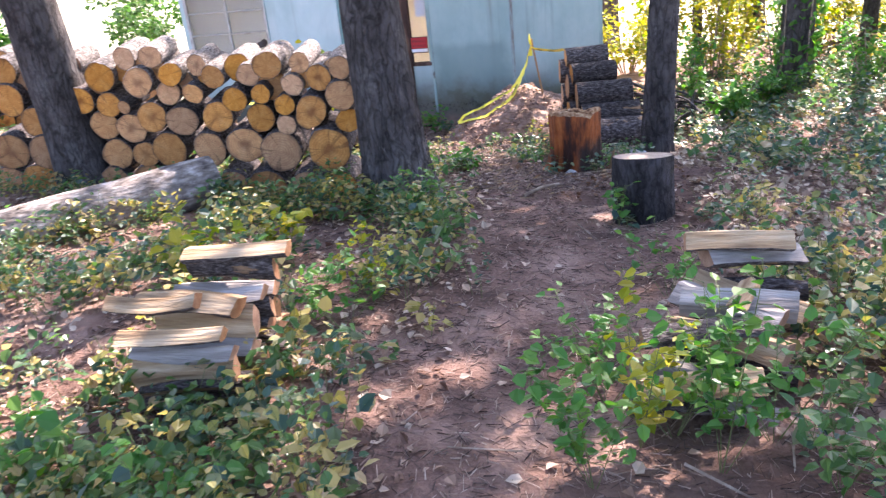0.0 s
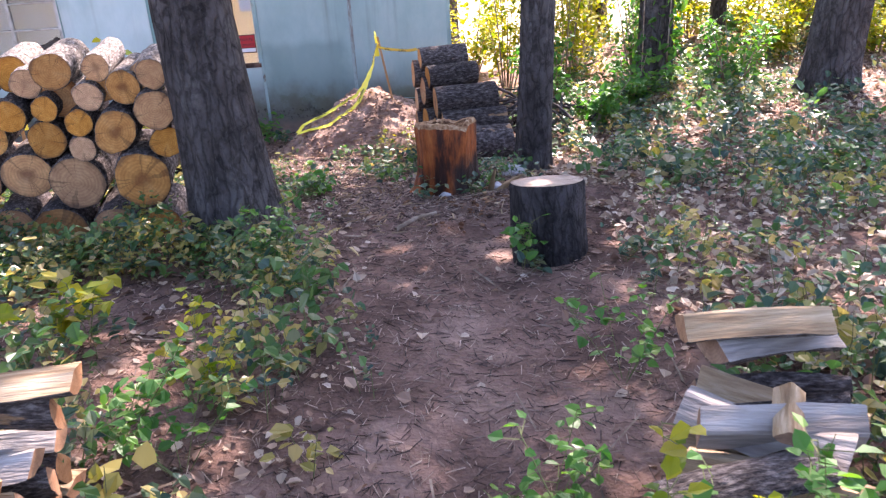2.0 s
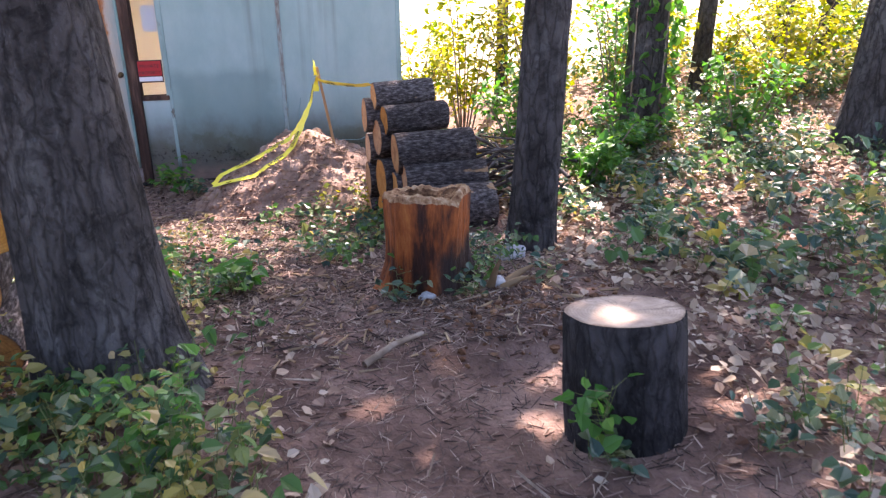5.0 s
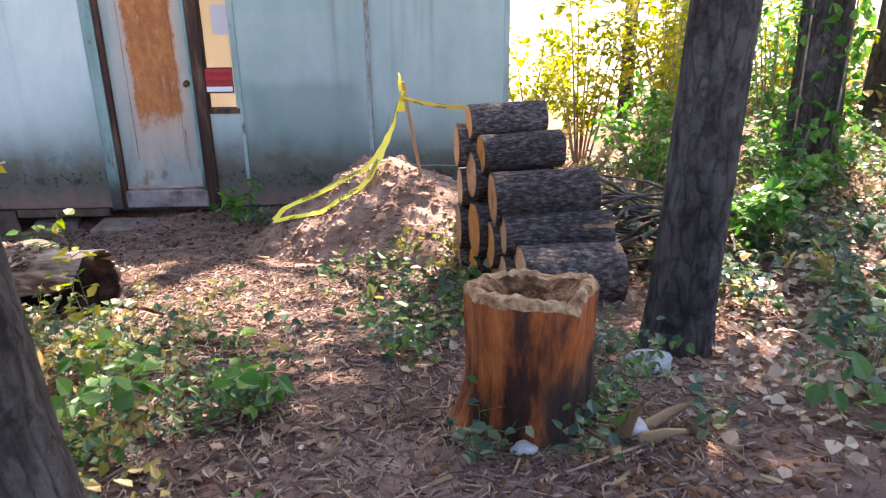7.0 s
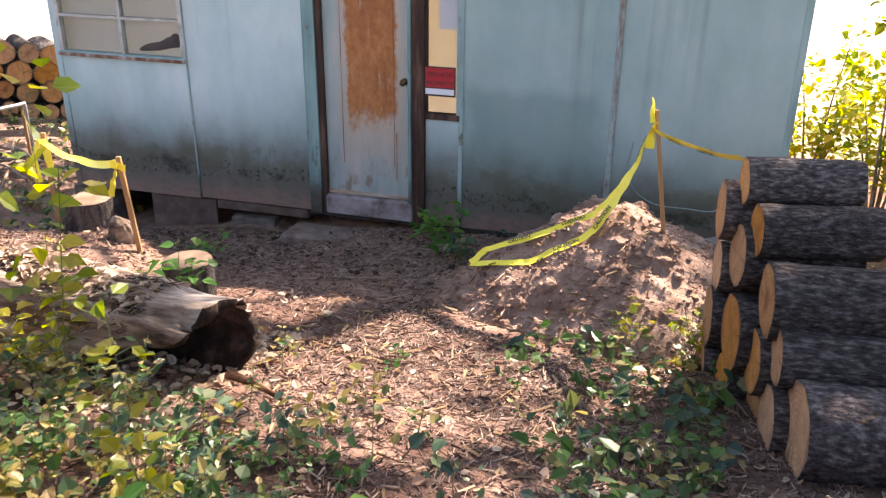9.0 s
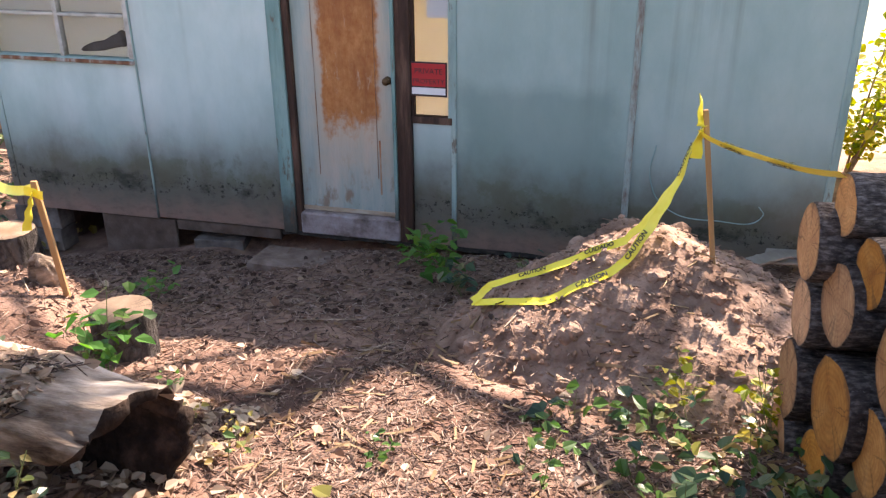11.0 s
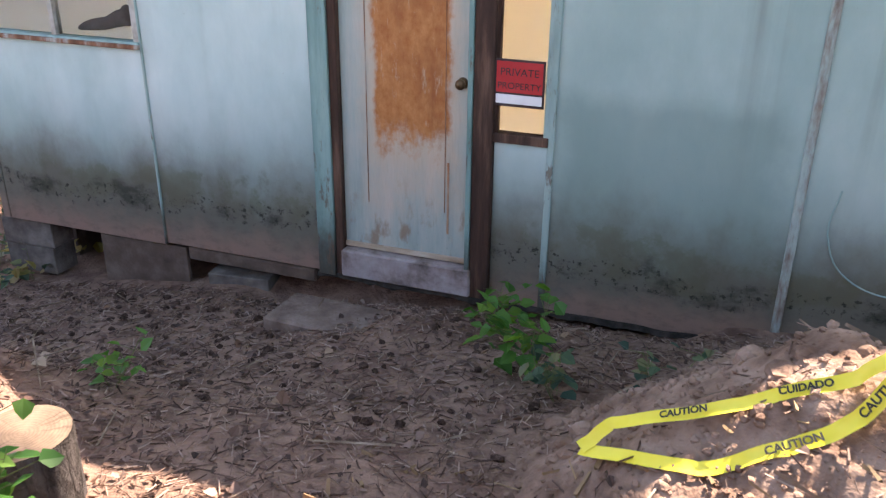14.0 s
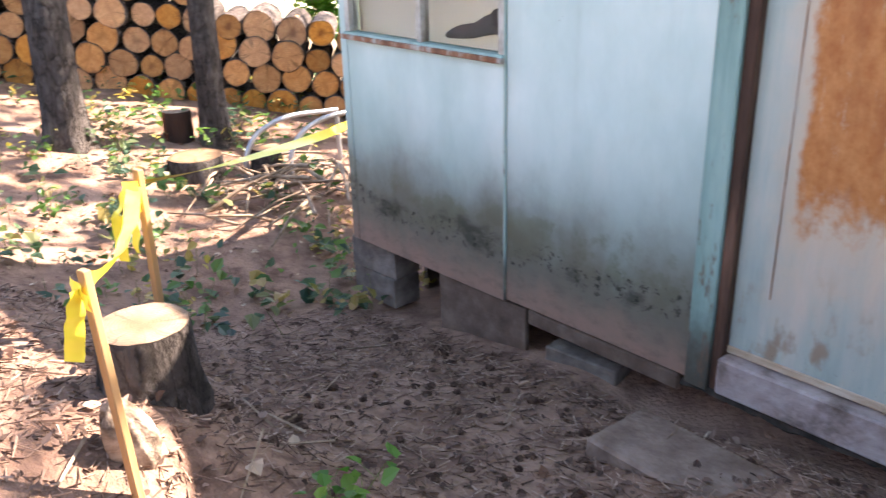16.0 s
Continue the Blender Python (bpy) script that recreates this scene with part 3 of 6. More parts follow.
    t.links.new(r3.outputs[0], halo.inputs[0])
    t.links.new(base, halo.inputs[6])
    t.links.new(r.outputs[0], mx.inputs[0])
    t.links.new(halo.outputs[2], mx.inputs[6])
    worn = ranged(t, noisy(t, co.outputs["Object"], 3.2, 9, 0.68, (2.0, 1, 0.55)), 0.42, 0.66, 0.0, 0.75)
    bare = blend(t, worn, rr.outputs[0], (0.27, 0.075, 0.018))
    flaky = ranged(t, noisy(t, co.outputs["Object"], 11.0, 11, 0.75, (1.6, 1, 0.5)), 0.56, 0.66, 0.0, 0.7)
    t.links.new(blend(t, flaky, bare, (0.5, 0.36, 0.25)), mx.inputs[7])
    # brown blotches and grime low on the door
    sz = t.nodes.new("ShaderNodeSeparateXYZ")
    t.links.new(co.outputs["Object"], sz.inputs[0])
    low = ranged(t, sz.outputs[2], 0.1, 0.55, 1.0, 0.0)
    blot = ranged(t, noisy(t, co.outputs["Object"], 7.0, 7, 0.6, (1.3, 1, 0.6)), 0.52, 0.66, 0.0, 0.75)
    c = blend(t, step(t, "MULTIPLY", blot, low), mx.outputs[2], (0.24, 0.15, 0.09))
    grime = ranged(t, noisy(t, co.outputs["Object"], 45.0, 8, 0.75, (1, 1, 0.7)), 0.58, 0.68, 0.0, 0.6)
    c = blend(t, step(t, "MULTIPLY", grime, ranged(t, sz.outputs[2], 0.0, 0.35, 1.0, 0.15)), c, (0.07, 0.06, 0.045))
    t.links.new(c, b.inputs["Base Color"])
    return m


M_GROUND = ground_mat()
M_WALL = wall_mat("wall_paint", [(0.36, 0.49, 0.485), (0.46, 0.59, 0.585), (0.58, 0.68, 0.675)], 0.3)
M_WALLDARK = wall_mat("wall_paint_greener", [(0.245, 0.36, 0.345), (0.315, 0.43, 0.415), (0.4, 0.505, 0.49)], 0.75)
M_DOOR = door_mat()
M_GLASS = bpy.data.materials.new("window_glass")
M_GLASS.use_nodes = True
gb = M_GLASS.node_tree.nodes["Principled BSDF"]
gb.inputs["Transmission Weight"].default_value, gb.inputs["Roughness"].default_value, gb.inputs["IOR"].default_value = 1.0, 0.03, 1.1
M_CURTAIN = leaf_mat("curtain_cloth", [(0.68, 0.7, 0.7), (0.72, 0.74, 0.74)], 0.55, 0.9, 1.0)
M_CURTAINTAN = leaf_mat("cream_cloth", [(0.84, 0.77, 0.66), (0.86, 0.8, 0.7)], 0.75, 0.9, 1.0)


# ---- building helpers ----
def part(name, bm, material, parent=None, label="", smooth=False):
    """Link a bmesh as one mesh object, under a thing or a part."""
    me = bpy.data.meshes.new(name)
    bm.to_mesh(me)
    bm.free()
    for x in material if isinstance(material, (list, tuple)) else [material]:
        me.materials.append(x)
    if smooth:
        for p in me.polygons:
            p.use_smooth = True
    ob = new(name, me)
    ob.parent = parent
    if label:
        tagged(ob, label)
    return ob


def raw(name, verts, faces, material, parent=None):
    me = bpy.data.meshes.new(name)
    me.from_pydata(verts, [], faces)
    for x in material if isinstance(material, (list, tuple)) else [material]:
        me.materials.append(x)
    ob = new(name, me)
    ob.parent = parent
    return ob


def thing(name, at, label, category, group="", kind=""):
    ob = new(name)
    ob.empty_display_size = 0.1
    ob.location = at
    return tagged(ob, label, category, group, kind)


def box(bm, x0, x1, y0, y1, z0, z1, bevel=0.004):
    r = bmesh.ops.create_cube(bm, size=1.0, matrix=Matrix.LocRotScale(((x0 + x1) / 2, (y0 + y1) / 2, (z0 + z1) / 2), None, (x1 - x0, y1 - y0, z1 - z0)))
    if bevel:
        ed = list({e for v in r["verts"] for e in v.link_edges})
        bmesh.ops.bevel(bm, geom=ed, offset=bevel, segments=1, affect="EDGES")
    return bm


def boxed(name, dims, material, parent, label="", bevel=0.004):
    return part(name, box(bmesh.new(), *dims, bevel), material, parent, label)


PY = [-60, -5, 0, 2, 3.5, 5.2, 6.5, 8.0, 8.8, 9.8, 11, 12, 14, 20, 60, 400]
PZ = [7, 2.7, 2.05, 1.78, 1.58, 1.33, 1.14, 0.8, 0.58, 0.33, 0.04, -0.1, -0.25, -0.8, -3.5, -12]


def smooth01(v):
    v = min(1.0, max(0.0, v))
    return v * v * (3 - 2 * v)


def ground_z(x, y, rough=True):
    """Height of the soil: a slope falling towards the shed, lower at its far corner, a spoil mound beside the door."""
    z = float(np.interp(y, PY, PZ))
    s = smooth01((y - 8.0) / 4.0)
    z += s * (0.15 * max(-3.4, min(0.0, x + 2.6)) + 0.15 * min(6.0, max(0.0, -6.0 - x)) + 0.05 * min(4.0, max(0.0, x + 2.6)))
    z += 0.13 * smooth01((y - 6.8) / 2.0) * min(5.0, max(0.0, x - 1.0)) * (1 - smooth01((y - 13) / 8))
    if rough:
        z += 0.05 * noise.noise((x * 0.8, y * 0.8, 0)) + 0.022 * noise.noise((x * 3.1, y * 3.1, 3)) + 0.009 * noise.noise((x * 9, y * 9, 7))
    z += 0.3 * smooth01((-2.9 - x) / 0.9) * (1 - smooth01((y - 10.15) / 0.7)) * smooth01((y - 8.8) / 0.9) * (1 - smooth01((-5.0 - x) / 2))
    if 11.5 < y < 13.0:
        z -= 0.13 * math.exp(-((y - 12.3) / 0.25) ** 2) * smooth01((x + 4.0) / 0.5) * smooth01((-1.0 - x) / 0.4)
    # a narrow rotted-out hollow between stump and block
    u = min(1.0, max(0.0, ((x - 0.1) * 0.85 + (y - 5.98) * 0.37) / 0.86))
    z -= 0.1 * math.exp(-((x - 0.1 - 0.85 * u) ** 2 + (y - 5.98 - 0.37 * u) ** 2) / 0.014)
    # the path is trodden a little lower
    px = 0.05 - 0.75 * smooth01((y - 6.0) / 3.5)
    z -= 0.05 * math.exp(-((x - px) / 0.55) ** 2) * (1 - smooth01((y - 9) / 2))
    return z


# ---- ground ----
def spread(a, b, step, far, grow=1.25):
    v = list(np.arange(a, b + 1e-6, step))
    s, lo, hi = step, a, b
    lows, highs = [], []
    while hi < far:
        s *= grow
        hi += s
        lo -= s
        lows.append(lo)
        highs.append(hi)
    return lows[::-1] + v + highs


def build_ground():
    xs, ys = spread(-7.5, 5.5, 0.09, 350), spread(-1.0, 13.5, 0.09, 350)
    verts = [(x, y, ground_z(x, y)) for y in ys for x in xs]
    w = len(xs)
    faces = [(j * w + i, j * w + i + 1, (j + 1) * w + i + 1, (j + 1) * w + i) for j in range(len(ys) - 1) for i in range(w - 1)]
    g = raw("ground", verts, faces, M_GROUND)
    for p in g.data.polygons:
        p.use_smooth = True
    tagged(g, "reddish-brown forest soil strewn with needles and leaves", "ground", kind="structure")


build_ground()

MOUND = (-0.72, 10.62)


def mound_z(x, y):
    dx, dy = x - MOUND[0], y - MOUND[1]
    a = math.atan2(dy, dx)
    r = math.hypot(dx, dy * 1.05)
    reach = 1.06 + 0.14 * math.cos(2 * a + 0.9) + 0.12 * math.cos(a + 1.2) + 0.1 * noise.noise((math.cos(a) * 1.3, math.sin(a) * 1.3, 5))
    h = 0.76 * max(0.0, 1 - (r / reach)) ** 0.95
    if r < 0.25:
        h -= 0.1 * (1 - r / 0.25) ** 2
    lump = 0.035 * noise.noise((x * 4, y * 4, 1)) + 0.016 * noise.noise((x * 12, y * 12, 2)) + 0.012 * abs(noise.noise((x * 22, y * 22, 4))) + 0.008 * noise.noise((x * 45, y * 45, 6))
    return ground_z(x, y, False) - 0.04 + h + lump * (0.3 + min(1.0, h * 3))


def build_mound():
    n, st = 172, 0.0169
    vs, fs = [], []
    for j in range(n):
        for i in range(n):
            x, y = MOUND[0] + (i - n / 2) * st, MOUND[1] + (j - n / 2) * st
            vs.append((x, y, mound_z(x, y)))
    for j in range(n - 1):
        for i in range(n - 1):
            fs.append((j * n + i, j * n + i + 1, (j + 1) * n + i + 1, (j + 1) * n + i))
    ob = raw("dirt_mound", vs, fs, M_DIRT)
    for p in ob.data.polygons:
        p.use_smooth = True
    tagged(ob, "lumpy heap of light brown dug soil beside shed", "dirt mound")


build_mound()


# ---- shed ----
WY = 12.25


def build_shed():
    shed = thing("shed", (-2.7, WY, -0.15), "weathered pale blue-green shed raised on blocks, peeling paint", "shed")
    m = Matrix.Translation((2.7, -WY, 0.15))

    def pt(name, dims, material, label="", bevel=0.004, parent=None):
        ob = boxed(name, dims, material, shed if parent is None else parent, label, bevel)
        ob.data.transform(m)
        return ob

    def panel(x0, x1, z0, z1, tilt=0.0):
        return pt("wall_panel", (x0, x1, WY, WY + 0.05, z0, z1), M_WALLDARK if x0 > -2.2 else M_WALL, "pale blue-green sheet panel stained with mud", 0.003)

    T = 2.16
    panel(-5.715, -5.655, -0.14, T)
    panel(-5.65, -4.425, -0.14, 1.06)
    panel(-5.65, -4.425, 2.06, T)
    panel(-4.42, -3.36, -0.125, T)
    panel(-2.34, -2.06, -0.13, 0.78)
    panel(-2.04, -0.9, -0.14, T)
    panel(-0.87, 0.37, -0.22, T)
    panel(-3.34, -2.06, 2.08, T)
    # seams, battens, posts
    for x, w, mt in ((-4.422, 0.016, M_STRIP), (-2.05, 0.035, M_STRIP), (-0.885, 0.044, M_SEAM), (0.345, 0.05, M_STRIP)):
        pt("batten", (x - w / 2, x + w / 2, WY - 0.012, WY + 0.02, -0.13, T - 0.01), mt, "narrow seam batten")
    pt("post", (-3.35, -3.245, WY - 0.035, WY + 0.05, -0.13, 2.1), M_POST, "teal painted door post")
    pt("door_jamb", (-3.243, -3.195, WY - 0.02, WY + 0.07, -0.12, 2.08), M_BROWN, "dark brown jamb with flaking paint")
    pt("door_jamb", (-2.447, -2.343, WY - 0.03, WY + 0.07, -0.13, 2.08), M_BROWN, "dark brown jamb with flaking paint")
    pt("corner_trim", (-2.475, -2.449, WY - 0.04, WY - 0.005, -0.11, 2.08), M_POST, "teal edge strip")
    pt("door_sill", (-3.2, -2.44, WY - 0.05, WY + 0.06, -0.115, 0.045), M_SILL, "pale mauve-grey weathered sill board", 0.008)
    # door
    d = bmesh.new()
    box(d, 0, 0.716, 0, 0.04, 0, 2.0, 0.004)
    door = part("door", d, M_DOOR, shed, "pale blue door with paint worn to orange wood")
    door.matrix_basis = Matrix.Translation((-3.192 + 2.7, 0.012, 0.055 + 0.15))
    boxed("bottom_rail", (0, 0.716, -0.012, -0.001, 0.002, 0.034), M_RAIL, door, "worn pale metal strip")
    for x in (0.145, 0.585):
        boxed("stile_crack", (x, x + 0.004, -0.003, -0.001, 0.28, 1.99), M_RUSTSTRIP, door, "", 0)
    boxed("rust_streak", (0.6, 0.611, -0.003, -0.001, 0.16, 0.56), M_RUST, door, "orange rust streak", 0)
    kb = bmesh.new()
    bmesh.ops.create_uvsphere(kb, u_segments=12, v_segments=8, radius=0.027, matrix=Matrix.Translation((0.676, -0.042, 0.985)))
    bmesh.ops.create_cone(kb, segments=12, radius1=0.03, radius2=0.024, depth=0.02, cap_ends=True, matrix=Matrix.Translation((0.676, -0.009, 0.985)) @ Matrix.Rotation(radians(90), 4, "X"))
    part("door_knob", kb, M_KNOB, door, "tarnished brass knob", True)
    # narrow light beside the door
    side = boxed("side_window", (-2.345, -2.325, WY - 0.006, WY + 0.04, 0.78, 2.08), M_BROWN, shed, "narrow side window beside door")
    side.data.transform(m)
    for dims, nm in (((-2.09, -2.062, WY - 0.01, WY + 0.05, 0.78, 2.08), "frame"), ((-2.345, -2.062, WY - 0.02, WY + 0.05, 0.765, 0.812), "sill"), ((-2.322, -2.092, WY + 0.02, WY + 0.026, 0.81, 2.08), "pane")):
        o = boxed(nm, dims, M_GLASS if nm == "pane" else (M_STRIP if nm == "frame" else M_BROWN), side, "", 0 if nm == "pane" else 0.003)
        o.data.transform(m)
        if nm == "pane":
            o.visible_shadow = False
    c = boxed("curtain", (-2.4, -2.03, WY + 0.09, WY + 0.094, 0.6, 2.1), M_CURTAINTAN, side, "tan cloth hung inside", 0)
    c.data.transform(m)
    c = boxed("note", (-2.24, -2.1, WY + 0.03, WY + 0.033, 1.46, 1.72), M_WHITE, side, "white paper note", 0)
    c.data.transform(m)
    # window
    win = boxed("window", (-5.65, -4.425, WY - 0.025, WY + 0.06, 1.06, 1.1), M_TRIM, shed, "four-light window with drawn curtain")
    win.data.transform(m)
    fr = [(-5.65, -5.61, 1.1, 2.06), (-4.465, -4.425, 1.1, 2.06), (-5.04, -5.005, 1.1, 2.06), (-5.61, -5.04, 1.39, 1.412), (-5.005, -4.465, 1.39, 1.412), (-5.61, -5.04, 1.71, 1.732), (-5.005, -4.465, 1.71, 1.732), (-5.61, -4.465, 2.02, 2.06)]
    for x0, x1, z0, z1 in fr:
        o = boxed("frame", (x0, x1, WY - 0.01, WY + 0.05, z0, z1), M_SASH, win, "", 0.003)
        o.data.transform(m)
    o = boxed("rotten_sill", (-5.66, -4.42, WY - 0.04, WY - 0.002, 1.062, 1.088), M_RUSTSTRIP, win, "flaking brown sill")
    o.data.transform(m)
    for x0, x1 in ((-5.61, -5.04), (-5.005, -4.465)):
        o = boxed("pane", (x0, x1, WY + 0.02, WY + 0.025, 1.1, 2.02), M_GLASS, win, "", 0)
        o.data.transform(m)
        o.visible_shadow = False
    o = boxed("curtain", (-5.65, -4.42, WY + 0.1, WY + 0.104, 1.0, 2.1), M_CURTAIN, win, "pale cloth curtain inside", 0)
    o.data.transform(m)
    cb = bmesh.new()
    for bx, bz, sx_, sz_, tl in ((-4.72, 1.17, 0.2, 0.035, -10), (-4.62, 1.205, 0.13, 0.045, -20), (-4.55, 1.23, 0.05, 0.06, 0)):
        bmesh.ops.create_uvsphere(cb, u_segments=16, v_segments=8, radius=1, matrix=Matrix.Translation((bx, WY + 0.075, bz)) @ Matrix.Rotation(radians(tl), 4, "Y") @ Matrix.Diagonal((sx_, 0.015, sz_, 1)))
    for v in cb.verts:
        v.co.z += 0.012 * noise.noise(v.co * 14)
    o = part("dark_cloth", cb, M_BUNDLE, win, "dark bundle behind the glass")
    o.data.transform(m)
    # other walls, floor, roof
    pt("side_wall", (-5.715, -5.665, WY + 0.05, 15.6, -0.14, T), M_WALL, "pale blue-green end wall")
    pt("side_wall", (0.32, 0.37, WY + 0.05, 15.6, -0.22, T), M_WALL, "pale blue-green end wall")
    # unseen back wall, its wide openings invented to let daylight reach the curtains
    for x0, x1, z0, z1 in ((-5.66, 0.315, -0.15, 0.2), (-5.66, 0.315, 2.1, T), (-5.66, -5.55, 0.2, 2.1), (-3.7, -3.5, 0.2, 2.1), (-0.3, 0.315, 0.2, 2.1)):
        pt("unseen_back_wall", (x0, x1, 15.55, 15.6, z0, z1), M_TAN)
    # floor hidden from view, kept pale to reflect that daylight
    pt("floor_deck", (-5.66, 0.315, WY + 0.055, 15.545, -0.14, -0.06), M_TAN, "unseen pale floor bouncing daylight to curtains")
    pt("roof", (-5.85, 0.5, WY - 0.14, 15.75, T + 0.003, T + 0.09), M_ROOF, "flat felt roof", 0.01)
    # skirting added on the far sides to block light; footing, torn underlay in front
    pt("skirting", (-5.66, 0.315, 15.5, 15.54, -1.3, -0.16), M_MUD, "dark board added to block light under shed")
    pt("skirting", (0.27, 0.31, WY + 0.3, 15.49, -0.9, -0.225), M_MUD, "dark board added to block light under shed")
    pt("skirting", (-5.66, -5.62, WY + 0.5, 15.49, -1.6, -0.15), M_MUD, "dark board added to block light under shed")
    for x0, x1, sd_ in ((-3.36, -2.36, 1), (-2.33, -0.92, 2)):
        tb = bmesh.new()
        nn = int((x1 - x0) / 0.02)
        rows_ = []
        for q in range(nn + 1):
            x = x0 + (x1 - x0) * q / nn
            dp = 0.03 + 0.05 * max(0.0, noise.noise((x * 4.0, sd_, 0))) + 0.03 * abs(noise.noise((x * 13.0, sd_, 4)))
            yy = WY - 0.03 + 0.02 * noise.noise((x * 6.0, sd_, 8))
            rows_.append([tb.verts.new((x, yy + o, z)) for o, z in ((0, -0.118), (-0.012, -0.125 - dp * 0.4), (0.004, -0.12 - dp * 0.8), (0.012, -0.118 - dp * 0.8), (0.014, -0.118))])
        for p, q in zip(rows_, rows_[1:]):
            for w in range(5):
                tb.faces.new((p[w], p[(w + 1) % 5], q[(w + 1) % 5], q[w]))
        bmesh.ops.recalc_face_normals(tb, faces=tb.faces[:])
        part("tar_paper", tb, M_TAR, shed, "torn black tar paper hanging under the sill").data.transform(m)
    pt("footing_board", (-4.95, -4.3, WY + 0.02, WY + 0.05, -0.62, -0.15), M_MUD, "loose brown skirting board")
    pt("footing_beam", (-4.28, -3.4, WY + 0.01, WY + 0.09, -0.22, -0.14), M_MUD, "rotting sill beam", 0.01)


build_shed()


def build_sign():
    s = thing("sign", (-2.22, WY - 0.012, 1.068), "red and white private property sign fixed at side window", "sign")
    boxed("board", (-0.125, 0.125, -0.006, 0.003, -0.115, 0.115), M_SIGNBLACK, s, "black bordered board", 0.002)
    boxed("red_field", (-0.115, 0.115, -0.0085, -0.0065, -0.045, 0.105), M_RED, s, "red printed field", 0)
    boxed("white_field", (-0.115, 0.115, -0.0085, -0.0065, -0.1, -0.055), M_WHITE, s, "white blank strip", 0)
    for txt, z, size in (("PRIVATE", 0.038, 0.052), ("PROPERTY", -0.027, 0.046)):
        cu = bpy.data.curves.new("letters", "FONT")
        cu.body, cu.size, cu.align_x, cu.extrude = txt, size, "CENTER", 0.0006
        me = bpy.data.meshes.new_from_object(bpy.data.objects.new("t", cu))
        me.materials.clear()
        me.materials.append(M_SIGNBLACK)
        o = new("letters", me)
        o.parent = s
        o.matrix_basis = pose(0, -0.0095, z, 90, 0, 0)


build_sign()


def cinder_block(at, rz, label="grey concrete block under shed corner"):
    b = bmesh.new()
    box(b, -0.2, 0.2, -0.1, 0.1, 0, 0.19, 0.006)
    ob = part("concrete_block", b, M_CONC)
    ob.matrix_basis = pose(*at, 0, 0, rz)
    tagged(ob, label, "concrete block", "shed footing blocks")
    return ob


for z in (-0.545, -0.352):
    cinder_block((-5.6, 12.4, z), 0 if z < -0.4 else 3)
cinder_block((-3.95, 12.36, -0.47), 6, "grey concrete block under the rotting beam")
cinder_block((-3.2, 12.75, -0.42), 2)
cinder_block((-1.2, 12.42, -0.42), -4)
cinder_block((0.2, 12.42, -0.42), 1)
b = box(bmesh.new(), -0.85, 0.62, -0.17, 0.17, -0.05, 0.035, 0.012)
ob = part("door_slab", b, M_SLAB)
ob.matrix_basis = pose(-2.46, 11.68, ground_z(-2.46, 11.68, False) - 0.062, -3, 0.6, -1)
tagged(ob, "long worn grey slab sunk in dust before door", "concrete slab")


# ---- logs ----
def round_log_mesh(seed, hollow=False, rough=0.05, seg=24, taper=0.03):
    """Unit log along local y from 0 to 1, radius about 1; slot 0 bark, slot 1 sawn ends."""
    bm = bmesh.new()
    rings = []
    for k, y in enumerate((0.0, 0.012, 0.12, 0.25, 0.38, 0.5, 0.63, 0.76, 0.88, 0.988, 1.0)):
        ring = []
        for i in range(seg):
            a = 2 * math.pi * i / seg
            r = 1 + rough * 1.6 * noise.noise((math.cos(a) * 1.2, math.sin(a) * 1.2, seed * 3.7)) + rough * noise.noise((math.cos(a) * 3, y * 6, math.sin(a) * 3 + seed))
            r *= (1 - taper * y) * (0.965 if k in (0, 10) else 1)
            ring.append(bm.verts.new((r * math.cos(a), y, r * math.sin(a))))
        rings.append(ring)
    for p, q in zip(rings, rings[1:]):
        for i in range(seg):
            f = bm.faces.new((p[i], p[(i + 1) % seg], q[(i + 1) % seg], q[i]))
            f.smooth = True
    for ring, y, flip in ((rings[0], 0.004, False), (rings[-1], 0.996, True)):
        c = bm.verts.new((0.05, y, 0.03))
        for i in range(seg):
            f = bm.faces.new((ring[(i + 1) % seg], ring[i], c) if not flip else (ring[i], ring[(i + 1) % seg], c))
            f.material_index = 1
    bmesh.ops.recalc_face_normals(bm, faces=bm.faces[:])
    me = bpy.data.meshes.new("log")
    bm.to_mesh(me)
    bm.free()
    me.materials.append(M_LOGBARK)
    me.materials.append(M_END)
    return me


LOGS = [round_log_mesh(i, rough=0.07) for i in range(9)]
# the same logs in the sun-lightened bark, for the stack's top
SUNLITLOGS = []
for me in LOGS:
    me2 = me.copy()
    me2.materials[0] = M_TOPBARK
    SUNLITLOGS.append(me2)


def put_log(k, at, direction, r, length, label, group, spin=0.0, squash=1.0, category="log", meshes=None):
    """A log whose near end's middle is at `at`, lying along `direction`."""
    ob = new("log", (meshes or LOGS)[k % len(LOGS)])
    q = Vector(direction).to_track_quat("Y", "Z").to_matrix().to_4x4()
    ob.matrix_basis = Matrix.Translation(at) @ q @ Matrix.Rotation(spin, 4, "Y") @ Matrix.Diagonal((r, length, r * squash, 1))
    return tagged(ob, label, category, group)


